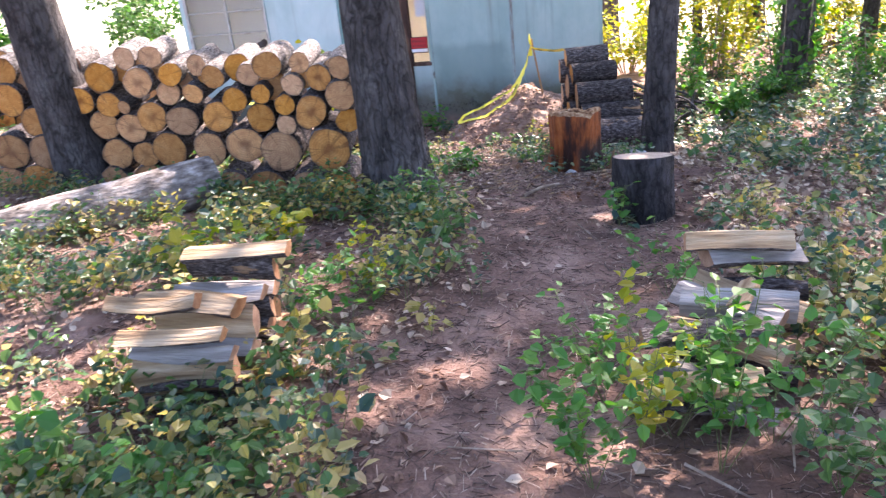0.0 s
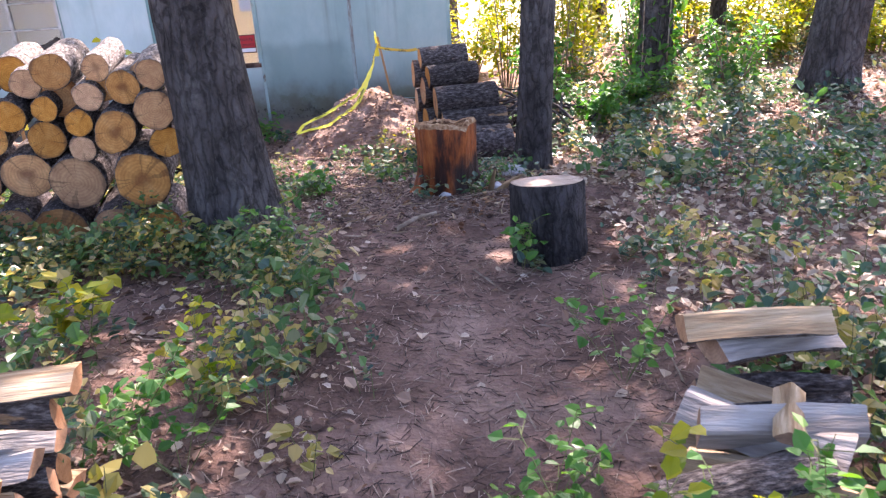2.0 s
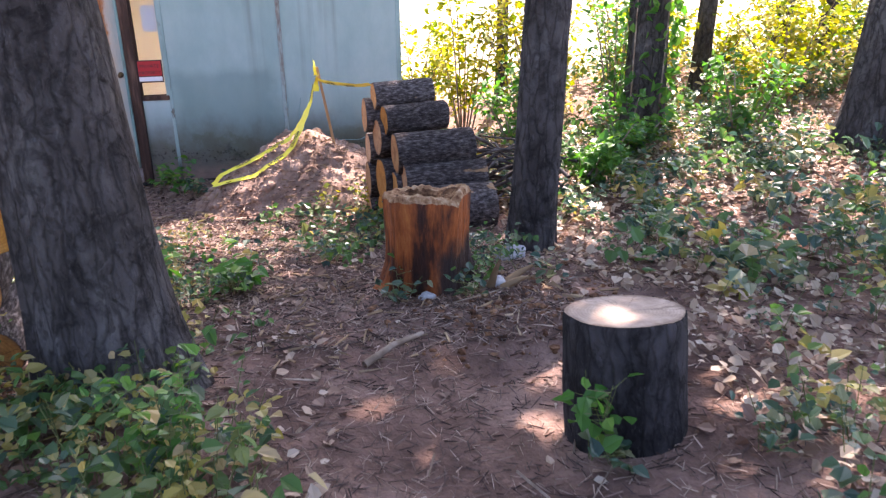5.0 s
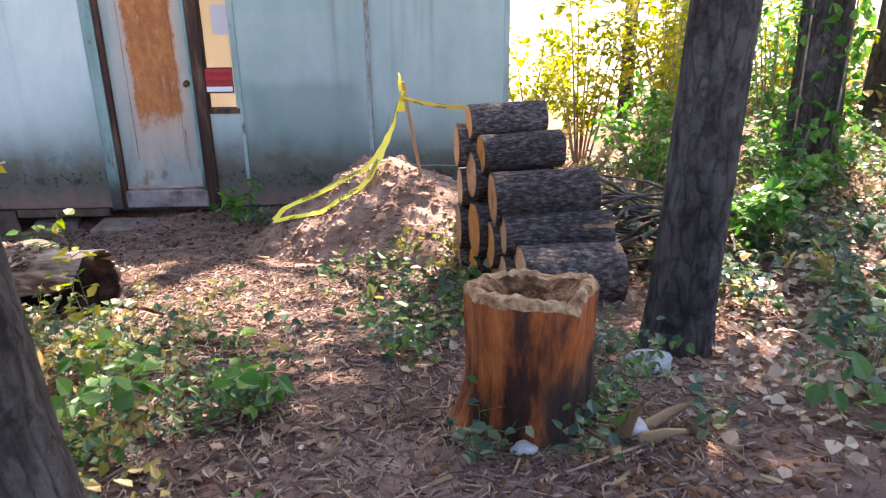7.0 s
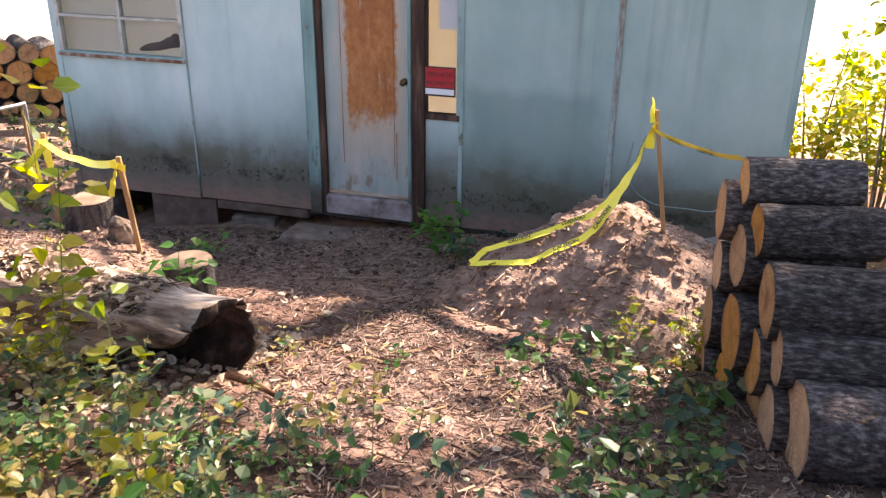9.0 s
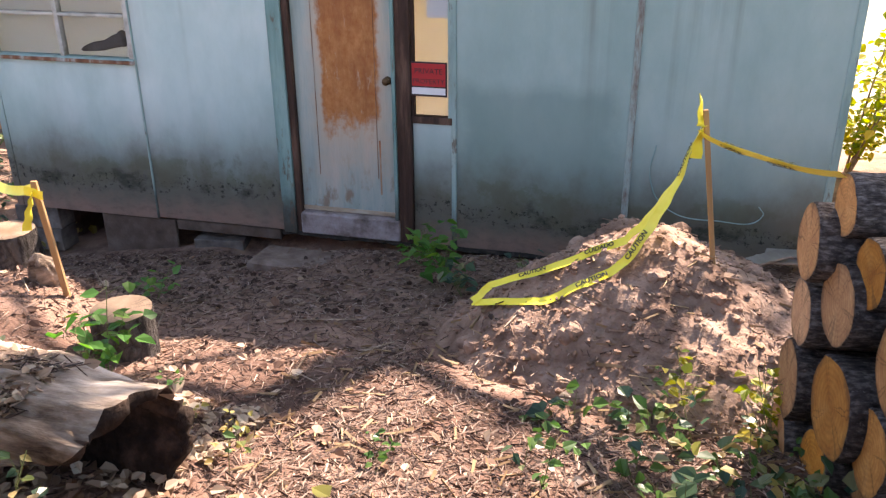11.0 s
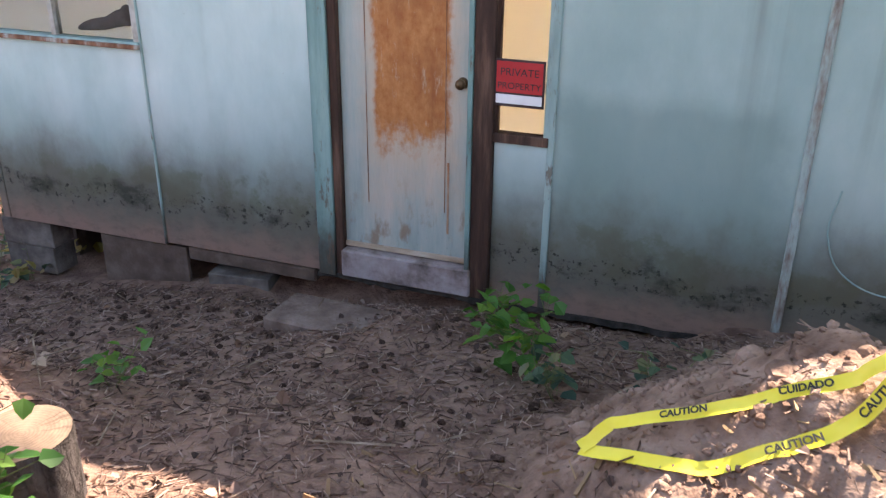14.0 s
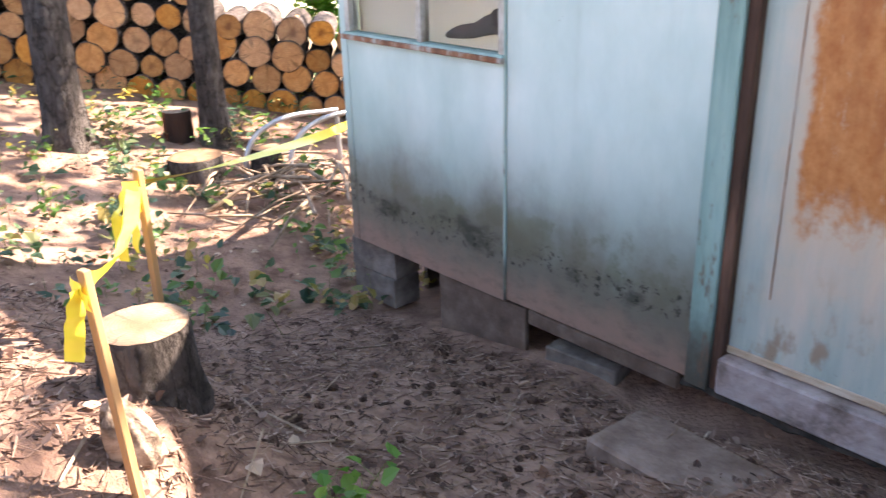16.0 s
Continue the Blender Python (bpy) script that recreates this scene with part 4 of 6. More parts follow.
PILE_A, PILE_B = 5.6, -0.3      # face of the big log pile: y = A + B x
PN = Vector((PILE_B, -1, 0)).normalized()   # towards the path
PILE_ROWS = [
    [(-5.53, 1.0, 0.19), (-5.1, 1.03, 0.23), (-4.61, 1.08, 0.19), (-4.17, 1.11, 0.17), (-3.77, 1.15, 0.16), (-3.37, 1.15, 0.17), (-2.87, 1.19, 0.15), (-2.52, 1.19, 0.17), (-2.14, 1.23, 0.15), (-1.86, 1.25, 0.12)],
    [(-5.33, 1.36, 0.19), (-4.87, 1.38, 0.17), (-4.46, 1.4, 0.17), (-4.1, 1.38, 0.14), (-3.77, 1.4, 0.12), (-3.46, 1.48, 0.16), (-3.05, 1.5, 0.15), (-2.7, 1.55, 0.16), (-2.36, 1.52, 0.17), (-1.9, 1.57, 0.17)],
    [(-4.91, 1.65, 0.17), (-4.5, 1.69, 0.15), (-4.15, 1.65, 0.14), (-3.84, 1.64, 0.13), (-3.57, 1.76, 0.14), (-3.23, 1.75, 0.14), (-2.89, 1.79, 0.13), (-2.5, 1.79, 0.115), (-2.27, 1.74, 0.08), (-2.0, 1.87, 0.14), (-1.74, 1.79, 0.1)],
    [(-5.14, 1.87, 0.16), (-4.65, 1.92, 0.13), (-4.3, 1.88, 0.12), (-3.98, 1.86, 0.11), (-3.8, 1.85, 0.06), (-3.37, 1.96, 0.1), (-3.05, 1.99, 0.09), (-2.66, 1.95, 0.1), (-2.42, 2.0, 0.08), (-2.26, 1.9, 0.085), (-1.74, 2.0, 0.12)],
    [(-5.16, 2.12, 0.13), (-4.83, 2.13, 0.12), (-4.46, 2.1, 0.13), (-4.0, 2.1, 0.135), (-3.62, 2.06, 0.13), (-3.28, 2.13, 0.11), (-2.86, 2.12, 0.1), (-2.56, 2.13, 0.09), (-2.17, 2.06, 0.085), (-1.93, 2.12, 0.1)],
    [(-3.75, 2.25, 0.1), (-3.42, 2.28, 0.1), (-2.33, 2.22, 0.11), (-3.03, 2.2, 0.09), (-2.06, 2.24, 0.08), (-1.72, 2.21, 0.09)],
]
k = 0
for row in PILE_ROWS:
    for x, z, r in row:
        p = Vector((x, PILE_A + PILE_B * x, z)) + PN * rng.uniform(-0.05, 0.05)
        d = Vector((-0.08 + rng.uniform(-0.04, 0.04), 1, rng.uniform(-0.02, 0.02)))
        put_log(k, p, d, r, rng.uniform(0.42, 0.5), "sawn round log with orange end grain in long stack", "logs in the long stack", rng.uniform(0, 6), rng.uniform(0.86, 1.06), meshes=SUNLITLOGS if z > 2.05 else LOGS)
        k += 1
# filler rounds behind, carrying the top
for i in range(14):
    x = -5.6 + i * 0.29
    p = Vector((x, PILE_A + PILE_B * x, 2.1 + 0.08 * math.sin(i * 2.1))) - PN * 0.12
    put_log(i + 3, p, (-0.08, 1, 0), rng.uniform(0.09, 0.13), 0.42, "grey-barked log on the long stack, paled as sunlit", "logs in the long stack", i, meshes=SUNLITLOGS)

# second stack, past the shed's far corner
SU = Vector((0.615, 0.788, 0))
SN = Vector((0.788, -0.615, 0))
S0 = Vector((-9.8, 13.5, 0))
for row in range(6):
    u = -2.6 + 0.12 * (row % 2)
    while u < (2.6 if row < 4 else -0.1):
        r = rng.uniform(0.11, 0.165)
        p = S0 + SU * (u + r) + SN * rng.uniform(-0.05, 0.05)
        p.z = ground_z(p.x, p.y, False) + 0.1 + row * 0.245 + rng.uniform(-0.03, 0.03)
        put_log(k, p, -SN, r, 0.8, "sawn round log with orange end grain in far stack", "logs in the far stack", rng.uniform(0, 6))
        k += 1
        u += 2 * r + 0.008

# short cordwood stack by the mound: logs lie along x, ends towards the door
CORD = [(-0.12, 9.5, 1.39, 0.1, 0.54), (-0.06, 9.3, 1.255, 0.112, 0.56), (-0.01, 9.05, 1.075, 0.145, 0.66), (0.04, 8.9, 0.92, 0.11, 0.68), (0.115, 8.7, 0.75, 0.185, 0.62),
        (-0.19, 9.6, 1.22, 0.135, 0.55), (-0.11, 9.4, 1.1, 0.14, 0.55), (-0.17, 9.62, 0.95, 0.12, 0.55), (-0.1, 9.28, 0.8, 0.17, 0.6), (-0.02, 9.08, 0.79, 0.14, 0.6), (0.04, 8.88, 0.66, 0.14, 0.6), (-0.18, 9.6, 0.7, 0.14, 0.55), (-0.1, 9.35, 0.52, 0.13, 0.55), (-0.18, 9.6, 0.45, 0.13, 0.55), (0.02, 9.1, 0.55, 0.13, 0.55)]
for i, (x, y, z, r, ln) in enumerate(CORD):
    ln -= 0.08
    put_log(i + 2, (x, y, z), (1, rng.uniform(-0.04, 0.04) + 0.13, rng.uniform(-0.03, 0.02)), r, ln, "dark-barked firewood log in short stepped stack", "logs in the short stack", rng.uniform(0, 6))

# felled trunk lying before the long stack
def felled_trunk():
    ft = thing("felled_trunk", (-2.88, 6.1, 1.38), "grey felled trunk lying on the ground by stack", "felled trunk")
    q = Vector((-1.0, -1.05, 0.04)).to_track_quat("Y", "Z").to_matrix().to_4x4()
    for name, keep in (("bark", 0), ("cut_face", 1)):
        bm = bmesh.new()
        bm.from_mesh(LOGS[4])
        bmesh.ops.delete(bm, geom=[f for f in bm.faces if f.material_index != keep], context="FACES")
        for f in bm.faces:
            f.material_index = 0
        o = part(name, bm, M_FELL if keep == 0 else M_ENDPALE, ft, "" if keep == 0 else "pale sawn end of trunk")
        o.matrix_basis = q @ Matrix.Diagonal((0.2, 3.0, 0.2, 1))


felled_trunk()


# ---- split firewood ----
def wedge_mesh(seed):
    """A split billet along local y, 0 to 1: a rough sector of a round, bark on its back, torn split faces."""
    r = random.Random(seed)
    bm = bmesh.new()
    ang = r.uniform(1.3, 2.3)
    arc = [(math.cos(a), math.sin(a)) for a in np.linspace(-ang / 2, ang / 2, 7)]
    flat = r.uniform(0.12, 0.35)
    prof = [(flat, 0.06), *[(flat + (arc[0][0] - flat) * q, -0.06 + (arc[0][1] + 0.06) * q) for q in (0.0, 0.3, 0.65)], *arc, *[(flat + (arc[-1][0] - flat) * q, 0.06 + (arc[-1][1] - 0.06) * q) for q in (0.65, 0.3)]]
    n, rings = len(prof), []
    bow, bowz = r.uniform(-0.3, 0.3), r.uniform(-0.22, 0.22)
    for j, y in enumerate((0, 0.012, 0.1, 0.22, 0.36, 0.5, 0.64, 0.78, 0.9, 0.988, 1.0)):
        ring = []
        for i, (px, pz) in enumerate(prof):
            rip = 0.16 * noise.noise((i * 0.9, y * 2.4, seed * 1.3)) + 0.09 * noise.noise((i * 2.7, y * 7.0, seed * 2.1))
            q = (0.96 if j in (0, 10) else 1.0) + rip
            ring.append(bm.verts.new(((px - 0.5) * q + bow * math.sin(y * 3.14), y + (0.035 * (px - 0.5) * math.sin(seed) if j in (0, 1, 9, 10) else 0), pz * q + bowz * math.sin(y * 3.14))))
        rings.append(ring)
    for p, q in zip(rings, rings[1:]):
        for i in range(n):
            f = bm.faces.new((p[i], p[(i + 1) % n], q[(i + 1) % n], q[i]))
            f.material_index = 0 if 4 <= i < 10 else 1
            f.smooth = 4 <= i < 10
    for ring in (rings[0], rings[-1]):
        bm.faces.new(ring).material_index = 2
    bmesh.ops.recalc_face_normals(bm, faces=bm.faces[:])
    return bm


def wedge_set(material):
    out = []
    for s in range(6):
        bm = wedge_mesh(s * 5 + 1)
        me = bpy.data.meshes.new("split_log")
        bm.to_mesh(me)
        bm.free()
        for m_ in (M_LOGBARK, material, M_ENDRED):
            me.materials.append(m_)
        out.append(me)
    return out


WEDGE, WEDGEGREY = wedge_set(M_SPLIT), wedge_set(M_SPLITGREY)


def put_split(k, at, yaw, r, length, spin, group, grey=False, pitch=0.0):
    ob = new("split_log", (WEDGEGREY if grey else WEDGE)[k % 6])
    ob.matrix_basis = pose(*at, pitch, 0, yaw) @ Matrix.Rotation(spin, 4, "Y") @ Matrix.Diagonal((r, length, r, 1))
    return tagged(ob, "split firewood billet with grey weathered face" if grey else "split firewood billet with pale fresh face", "firewood", group)


# left of the path: billets lie across, ends towards the path
i = 0
for lay in range(5):
    for col in range(4):
        z = 1.66 + 0.045 + lay * 0.092
        y = 2.62 + col * 0.17 + 0.03 * (lay % 2) - 0.01 * lay
        put_split(i, (-1.28 + rng.uniform(-0.03, 0.03), y, z + rng.uniform(-0.01, 0.01)), 91 + rng.uniform(-9, 9), rng.uniform(0.075, 0.1), rng.uniform(0.38, 0.45), rng.choice((1.57, 1.7, -1.5, 0.2, 2.9)), "left billets", i % 3 == 0)
        i += 1
put_split(1, (-1.2, 3.1, 2.17), 96, 0.085, 0.44, 1.6, "left billets")
put_split(2, (-1.45, 2.72, 2.14), 92, 0.08, 0.36, 1.6, "left billets")
# right of the path
for col in range(5):
    for lay in range(2 + (2 * col + 2) // 3):
        z = 1.66 - 0.02 * col + 0.05 + lay * 0.095
        put_split(i, (0.2 + 0.06 * col + rng.uniform(-0.06, 0.06), 2.62 + 0.165 * col + rng.uniform(-0.02, 0.02), z), -100 + rng.uniform(-26, 26), rng.uniform(0.085, 0.125), rng.uniform(0.38, 0.48), rng.choice((1.57, 1.7, -1.5, 0.3, 2.9)), "right billets", i % 3 != 0, rng.uniform(-7, 7))
        i += 1
put_split(3, (0.42, 3.3, 2.06), -92, 0.1, 0.42, 1.6, "right billets")
put_split(4, (0.55, 2.86, 1.99), -25, 0.06, 0.22, 1.6, "right billets")


# ---- trees ----
def trunk_bm(bm, base, top, r0, r1, flare=1.5, seg=64, seed=0.0, rings=80, swell=0.0):
    """A tapered trunk with ridged bark, flared at its foot."""
    base, top = Vector(base), Vector(top)
    ax = top - base
    q = ax.to_track_quat("Z", "Y")
    prev = None
    for j in range(rings + 1):
        s = (j / rings) ** 1.9
        c = base + ax * s + Vector((0.08 * math.sin(s * 5 + seed), 0.08 * math.cos(s * 4 + seed), 0)) * min(1, s * 3)
        h = ax.length * s
        rr = (r0 + (r1 - r0) * s) * (1 + (flare - 1) * math.exp(-h / 0.22) + swell * math.exp(-h / 0.9))
        ring = []
        for i in range(seg):
            a = 2 * math.pi * i / seg
            lob = 1 + 0.16 * math.exp(-h / 0.3) * math.sin(a * 5 + seed) + 0.035 * noise.noise((math.cos(a) * 4, math.sin(a) * 4, h * 1.6 + seed)) + 0.05 * noise.noise((math.cos(a) * 8, math.sin(a) * 8, h * 2.2 + seed))
            ring.append(bm.verts.new(c + q @ Vector((math.cos(a) * rr * lob, math.sin(a) * rr * lob, 0))))
        if prev:
            for i in range(seg):
                bm.faces.new((prev[i], prev[(i + 1) % seg], ring[(i + 1) % seg], ring[i])).smooth = True
        prev = ring
    bm.faces.new(prev)
    return bm


def leaf_cloud(centres, n, size, g, droop=0.4, flat=0.5):
    """Leaf verts and faces: pointed, folded leaves scattered in soft clumps (numpy)."""
    cs = np.array([c[:3] for c in centres])
    rs = np.array([c[3] for c in centres])
    w = rs ** 2
    idx = g.choice(len(cs), n, p=w / w.sum())
    d = g.normal(size=(n, 3))
    d /= np.linalg.norm(d, axis=1)[:, None]
    pos = cs[idx] + d * (rs[idx] * g.uniform(0.35, 1.0, n) ** 0.6)[:, None] * np.array([1, 1, 0.7])
    return leaf_quads(pos, size * g.uniform(0.6, 1.3, n), g, flat)


def leaf_quads(pos, size, g, flat=0.6):
    """Each leaf: a kite of two folded halves. Returns verts and faces arrays."""
    n = len(pos)
    yaw = g.uniform(0, 2 * math.pi, n)
    pit = g.normal(0, flat, n)
    f = np.stack([np.cos(yaw) * np.cos(pit), np.sin(yaw) * np.cos(pit), np.sin(pit)], 1)
    s = np.stack([-np.sin(yaw), np.cos(yaw), g.normal(0, 0.35, n)], 1)
    s /= np.linalg.norm(s, axis=1)[:, None]
    u = np.cross(f, s)
    L, Wd = size[:, None], (size * g.uniform(0.6, 0.95, n))[:, None]
    lift = u * L * g.uniform(0.02, 0.16, n)[:, None]
    tip = pos + f * L - u * L * g.uniform(0.0, 0.25, n)[:, None]
    b1, b2 = pos + f * L * 0.28 + s * Wd * 0.5 + lift, pos + f * L * 0.28 - s * Wd * 0.5 + lift
    c1, c2 = pos + f * L * 0.68 + s * Wd * 0.36 + lift * 0.6, pos + f * L * 0.68 - s * Wd * 0.36 + lift * 0.6
    v = np.stack([pos, b1, c1, tip, c2, b2], 1).reshape(-1, 3)
    k = np.arange(n)[:, None] * 6
    fa = np.concatenate([k + [0, 1, 2, 3], k + [0, 3, 4, 5]], 0)
    return v, fa


def np_mesh(name, v, f, material, parent=None):
    me = bpy.data.meshes.new(name)
    me.from_pydata(v.tolist(), [], f.tolist())
    me.materials.append(material)
    ob = new(name, me)
    ob.parent = parent
    return ob


def limb(bm, a, b, r0, r1, seg=7):
    a, b = Vector(a), Vector(b)
    q = (b - a).to_track_quat("Z", "Y")
    mid = (a + b) / 2 + Vector((0, 0, 0.06 * (b - a).length))
    prev = None
    for c, r in ((a, r0), (mid, (r0 + r1) / 2), (b, r1)):
        ring = [bm.verts.new(c + q @ Vector((math.cos(t) * r, math.sin(t) * r, 0))) for t in [2 * math.pi * i / seg for i in range(seg)]]
        if prev:
            for i in range(seg):
                bm.faces.new((prev[i], prev[(i + 1) % seg], ring[(i + 1) % seg], ring[i])).smooth = True
        prev = ring


def tree(x, y, r, height, lean=(0, 0), crown_at=6.0, crown_r=3.0, leaves=1150, seed=1, flare=1.5, label="tall tree with rough grey bark", leaf=0.19, swell=0.0):
    g = np.random.default_rng(seed)
    z = ground_z(x, y) - 0.12
    t = thing("tree", (x, y, z), label, "tree", "trees of the wood")
    top = Vector((lean[0] * height, lean[1] * height, height))
    part("trunk", trunk_bm(bmesh.new(), (0, 0, 0), top, r, r * 0.45, flare, seed=seed * 1.7, swell=swell), M_BARK, t)
    cs = []
    for i in range(9):
        bm = bmesh.new()
        s = (crown_at + (height - crown_at) * i / 9) / height
        a = i * 2.4 + seed
        o = top * s
        e = o + Vector((math.cos(a), math.sin(a), 0.45)) * crown_r * g.uniform(0.5, 0.95)
        limb(bm, o, e, r * 0.3, r * 0.08)
        part("limb", bm, M_BARK, t)
        cs.append((*e, crown_r * g.uniform(0.25, 0.42)))
        mid = o.lerp(e, 0.6) + Vector((g.uniform(-0.6, 0.6), g.uniform(-0.6, 0.6), 0.5))
        cs.append((*mid, crown_r * g.uniform(0.2, 0.34)))
        cs.append((o.x, o.y, o.z, crown_r * 0.24))
    cs.append((*(top + Vector((0, 0, 0.4))), crown_r * 0.4))
    v, f = leaf_cloud(cs, leaves, leaf, g)
    np_mesh("crown", v, f, L_CANOPY, t)
    return t


tree(-4.5, 7.0, 0.25, 11, (-0.035, 0.0), seed=2, leaves=900, label="grey-barked tree leaning before the long stack")
tree(-1.33, 6.0, 0.215, 12, (-0.05, 0.02), seed=3, flare=1.25, swell=0.3, label="large grey-barked tree beside the long stack")
tree(0.71, 7.82, 0.14, 11, (0.02, 0.03), seed=4, leaves=1500, flare=1.25, label="slim straight tree beside red stump")
tree(3.75, 9.1, 0.25, 12, (0.06, 0.02), seed=5, flare=1.4, leaves=2300, label="dark thick tree at wood's edge")
tree(2.72, 11.2, 0.2, 11, (0.0, 0.02), seed=6, leaves=2600, crown_r=2.8, crown_at=4.0, label="ivy-grown tree behind the shrubs")
tree(4.05, 12.9, 0.11, 10, (0.03, 0.0), seed=7, crown_r=2.4, leaves=800, label="slim tree at wood's edge")
tree(5.3, 13.4, 0.09, 11, (0.04, 0.02), seed=8, crown_r=2.2, leaves=600, label="slim tree at wood's edge")
tree(5.75, 13.2, 0.09, 11, (0.07, 0.0), seed=9, crown_r=2.2, leaves=600, label="slim tree at wood's edge")
tree(-9.1, 11.75, 0.17, 12, (0.0, 0.02), seed=10, label="grey tree before the far stack")
tree(-8.8, 12.95, 0.12, 12, (-0.02, 0.0), seed=11, label="grey tree before the far stack")
# four trees hidden by the shed, added so their crowns dapple the ground
tree(-7.5, 16.5, 0.2, 12, (0.0, 0.0), seed=12, leaves=1900, label="unseen tree behind the shed, added for its shade")
tree(-3.4, 17.2, 0.24, 13, (0.0, 0.0), seed=13, crown_r=3.6, leaves=900, label="unseen tree behind the shed, added for its shade")
tree(0.6, 17.4, 0.24, 13, (0.02, 0.0), seed=14, crown_r=3.4, leaves=180, label="unseen tree behind the shed, added for its shade")
tree(-4.6, 20.5, 0.2, 13, (0.0, 0.0), seed=19, crown_r=3.4, leaves=1500, label="unseen tree behind the shed, added for its shade")
# two trees added up-sun; their crowns shade the path near the stump
tree(1.9, 14.3, 0.08, 9.5, (0.01, 0.02), seed=20, crown_at=6.6, crown_r=2.2, leaves=550, label="slim tree at wood's edge")
tree(3.1, 15.9, 0.17, 12, (0.0, 0.0), seed=18, crown_at=7.4, crown_r=3.2, leaves=3000, label="slim tree added behind the shrubs for its shade")
tree(-5.5, 1.5, 0.2, 12, (0.0, 0.0), seed=15, label="tree in the wood")
tree(4.5, 3.5, 0.22, 12, (0.0, 0.0), seed=16, label="tree in the wood")
tree(2.0, -4.0, 0.22, 12, (0.0, 0.0), seed=17, label="tree in the wood")


# ---- stumps and the chopping block ----
def block(at, r, h, label, seed, bark=M_BARK, end=M_OLDTOP, flare=1.0):
    t = thing("stump", at, label, "stump")
    bm = bmesh.new()
    seg, prev = 28, None
    for z in (-0.05, 0.0, 0.06, h * 0.4, h * 0.75, h - 0.012, h):
        ring = []
        for i in range(seg):
            a = 2 * math.pi * i / seg
            q = r * (1 + 0.05 * noise.noise((math.cos(a) * 2, math.sin(a) * 2, seed)) + 0.04 * noise.noise((math.cos(a) * 7, math.sin(a) * 7, z * 6 + seed)))
            q *= 1 + (flare - 1) * math.exp(-max(0, z) / 0.1) * (1 + 0.5 * math.sin(4 * a + seed))
            if z == h:
                q *= 0.975
            ring.append(bm.verts.new((q * math.cos(a), q * math.sin(a), z)))
        if prev:
            for i in range(seg):
                bm.faces.new((prev[i], prev[(i + 1) % seg], ring[(i + 1) % seg], ring[i])).smooth = True
        prev = ring
    body = part("bark_side", bm, bark, t)
    bm = bmesh.new()
    vs = [bm.verts.new((v.co.x * 0.995, v.co.z * 0 , -v.co.y * 0.995)) for v in body.data.vertices[-seg:]]
    c = bm.verts.new((0, -0.003, 0))
    for i in range(seg):
        bm.faces.new((vs[i], vs[(i + 1) % seg], c))
    top = part("cut_top", bm, end, t, "pale sawn top")
    top.matrix_basis = Matrix.Translation((0, 0, h + 0.002)) @ Matrix.Rotation(radians(90), 4, "X")
    top.data.flip_normals()
    return t


chop = block((0.412, 5.36, 1.285), 0.2, 0.385, "dark-barked chopping block with pale sawn top", 1.0, M_BARKDARK, M_BLOCKTOP)
chop.matrix_basis = chop.matrix_basis @ Matrix.Rotation(radians(13), 4, Vector((-1.0, -0.03, 0)))
block((-2.97, 9.74, ground_z(-2.97, 9.74)), 0.14, 0.22, "small cut stump with pinkish sawn top", 3.0)
block((-3.98, 10.25, ground_z(-3.98, 10.25)), 0.14, 0.24, "dark stump with sawn top by the stake", 5.0, flare=1.2)
block((-8.2, 12.45, ground_z(-8.2, 12.45)), 0.22, 0.16, "low wide stump with mossy top", 8.0, flare=1.1)
block((-8.0, 13.0, ground_z(-8.0, 13.0)), 0.13, 0.24, "short dark stump beyond the shed", 9.0, M_BARKDARK, flare=1.1)
block((-9.0, 12.7, ground_z(-9.0, 12.7)), 0.13, 0.26, "short reddish stump beyond the shed", 10.0, M_STUMP)


M_RIM = mat("weathered_rim", [(0.14, 0.06, 0.03), (0.31, 0.17, 0.09), (0.5, 0.34, 0.21)], 28, 11, 0.95, 1.0, 45, spec=0.1)

M_CRUMB = mat("rotted_crumbs", [(0.03, 0.014, 0.009), (0.14, 0.068, 0.034), (0.38, 0.21, 0.11)], 22, 11, 0.95, 1.0, 60, spec=0.1)
# rotten inside of the log, the hollow's shade put into its colour
M_HOLLOWSHADE = mat("shaded_decay", [(0.012, 0.009, 0.008), (0.03, 0.02, 0.016), (0.09, 0.055, 0.04)], 9, 9, 0.95, 1.0, 25, spec=0.1)


def charred(m):
    """A dark decayed patch low on one side of the stump."""
    t = m.node_tree
    b = t.nodes["Principled BSDF"]
    c = b.inputs["Base Color"].links[0].from_socket
    co = t.nodes.new("ShaderNodeTexCoord")
    sp = t.nodes.new("ShaderNodeSeparateXYZ")
    t.links.new(co.outputs["Object"], sp.inputs[0])
    n = noisy(t, co.outputs["Object"], 9.0, 9, 0.7, (1, 1, 0.5))
    low = ranged(t, step(t, "MULTIPLY_ADD", n, 0.3, sp.outputs[2]), 0.4, 0.52, 1.0, 0.0)
    side = ranged(t, step(t, "MULTIPLY_ADD", n, 0.16, sp.outputs[0]), 0.06, 0.13, 0.0, 0.95)
    t.links.new(blend(t, step(t, "MULTIPLY", low, side), c, (0.025, 0.018, 0.016)), b.inputs["Base Color"])


charred(M_STUMP)


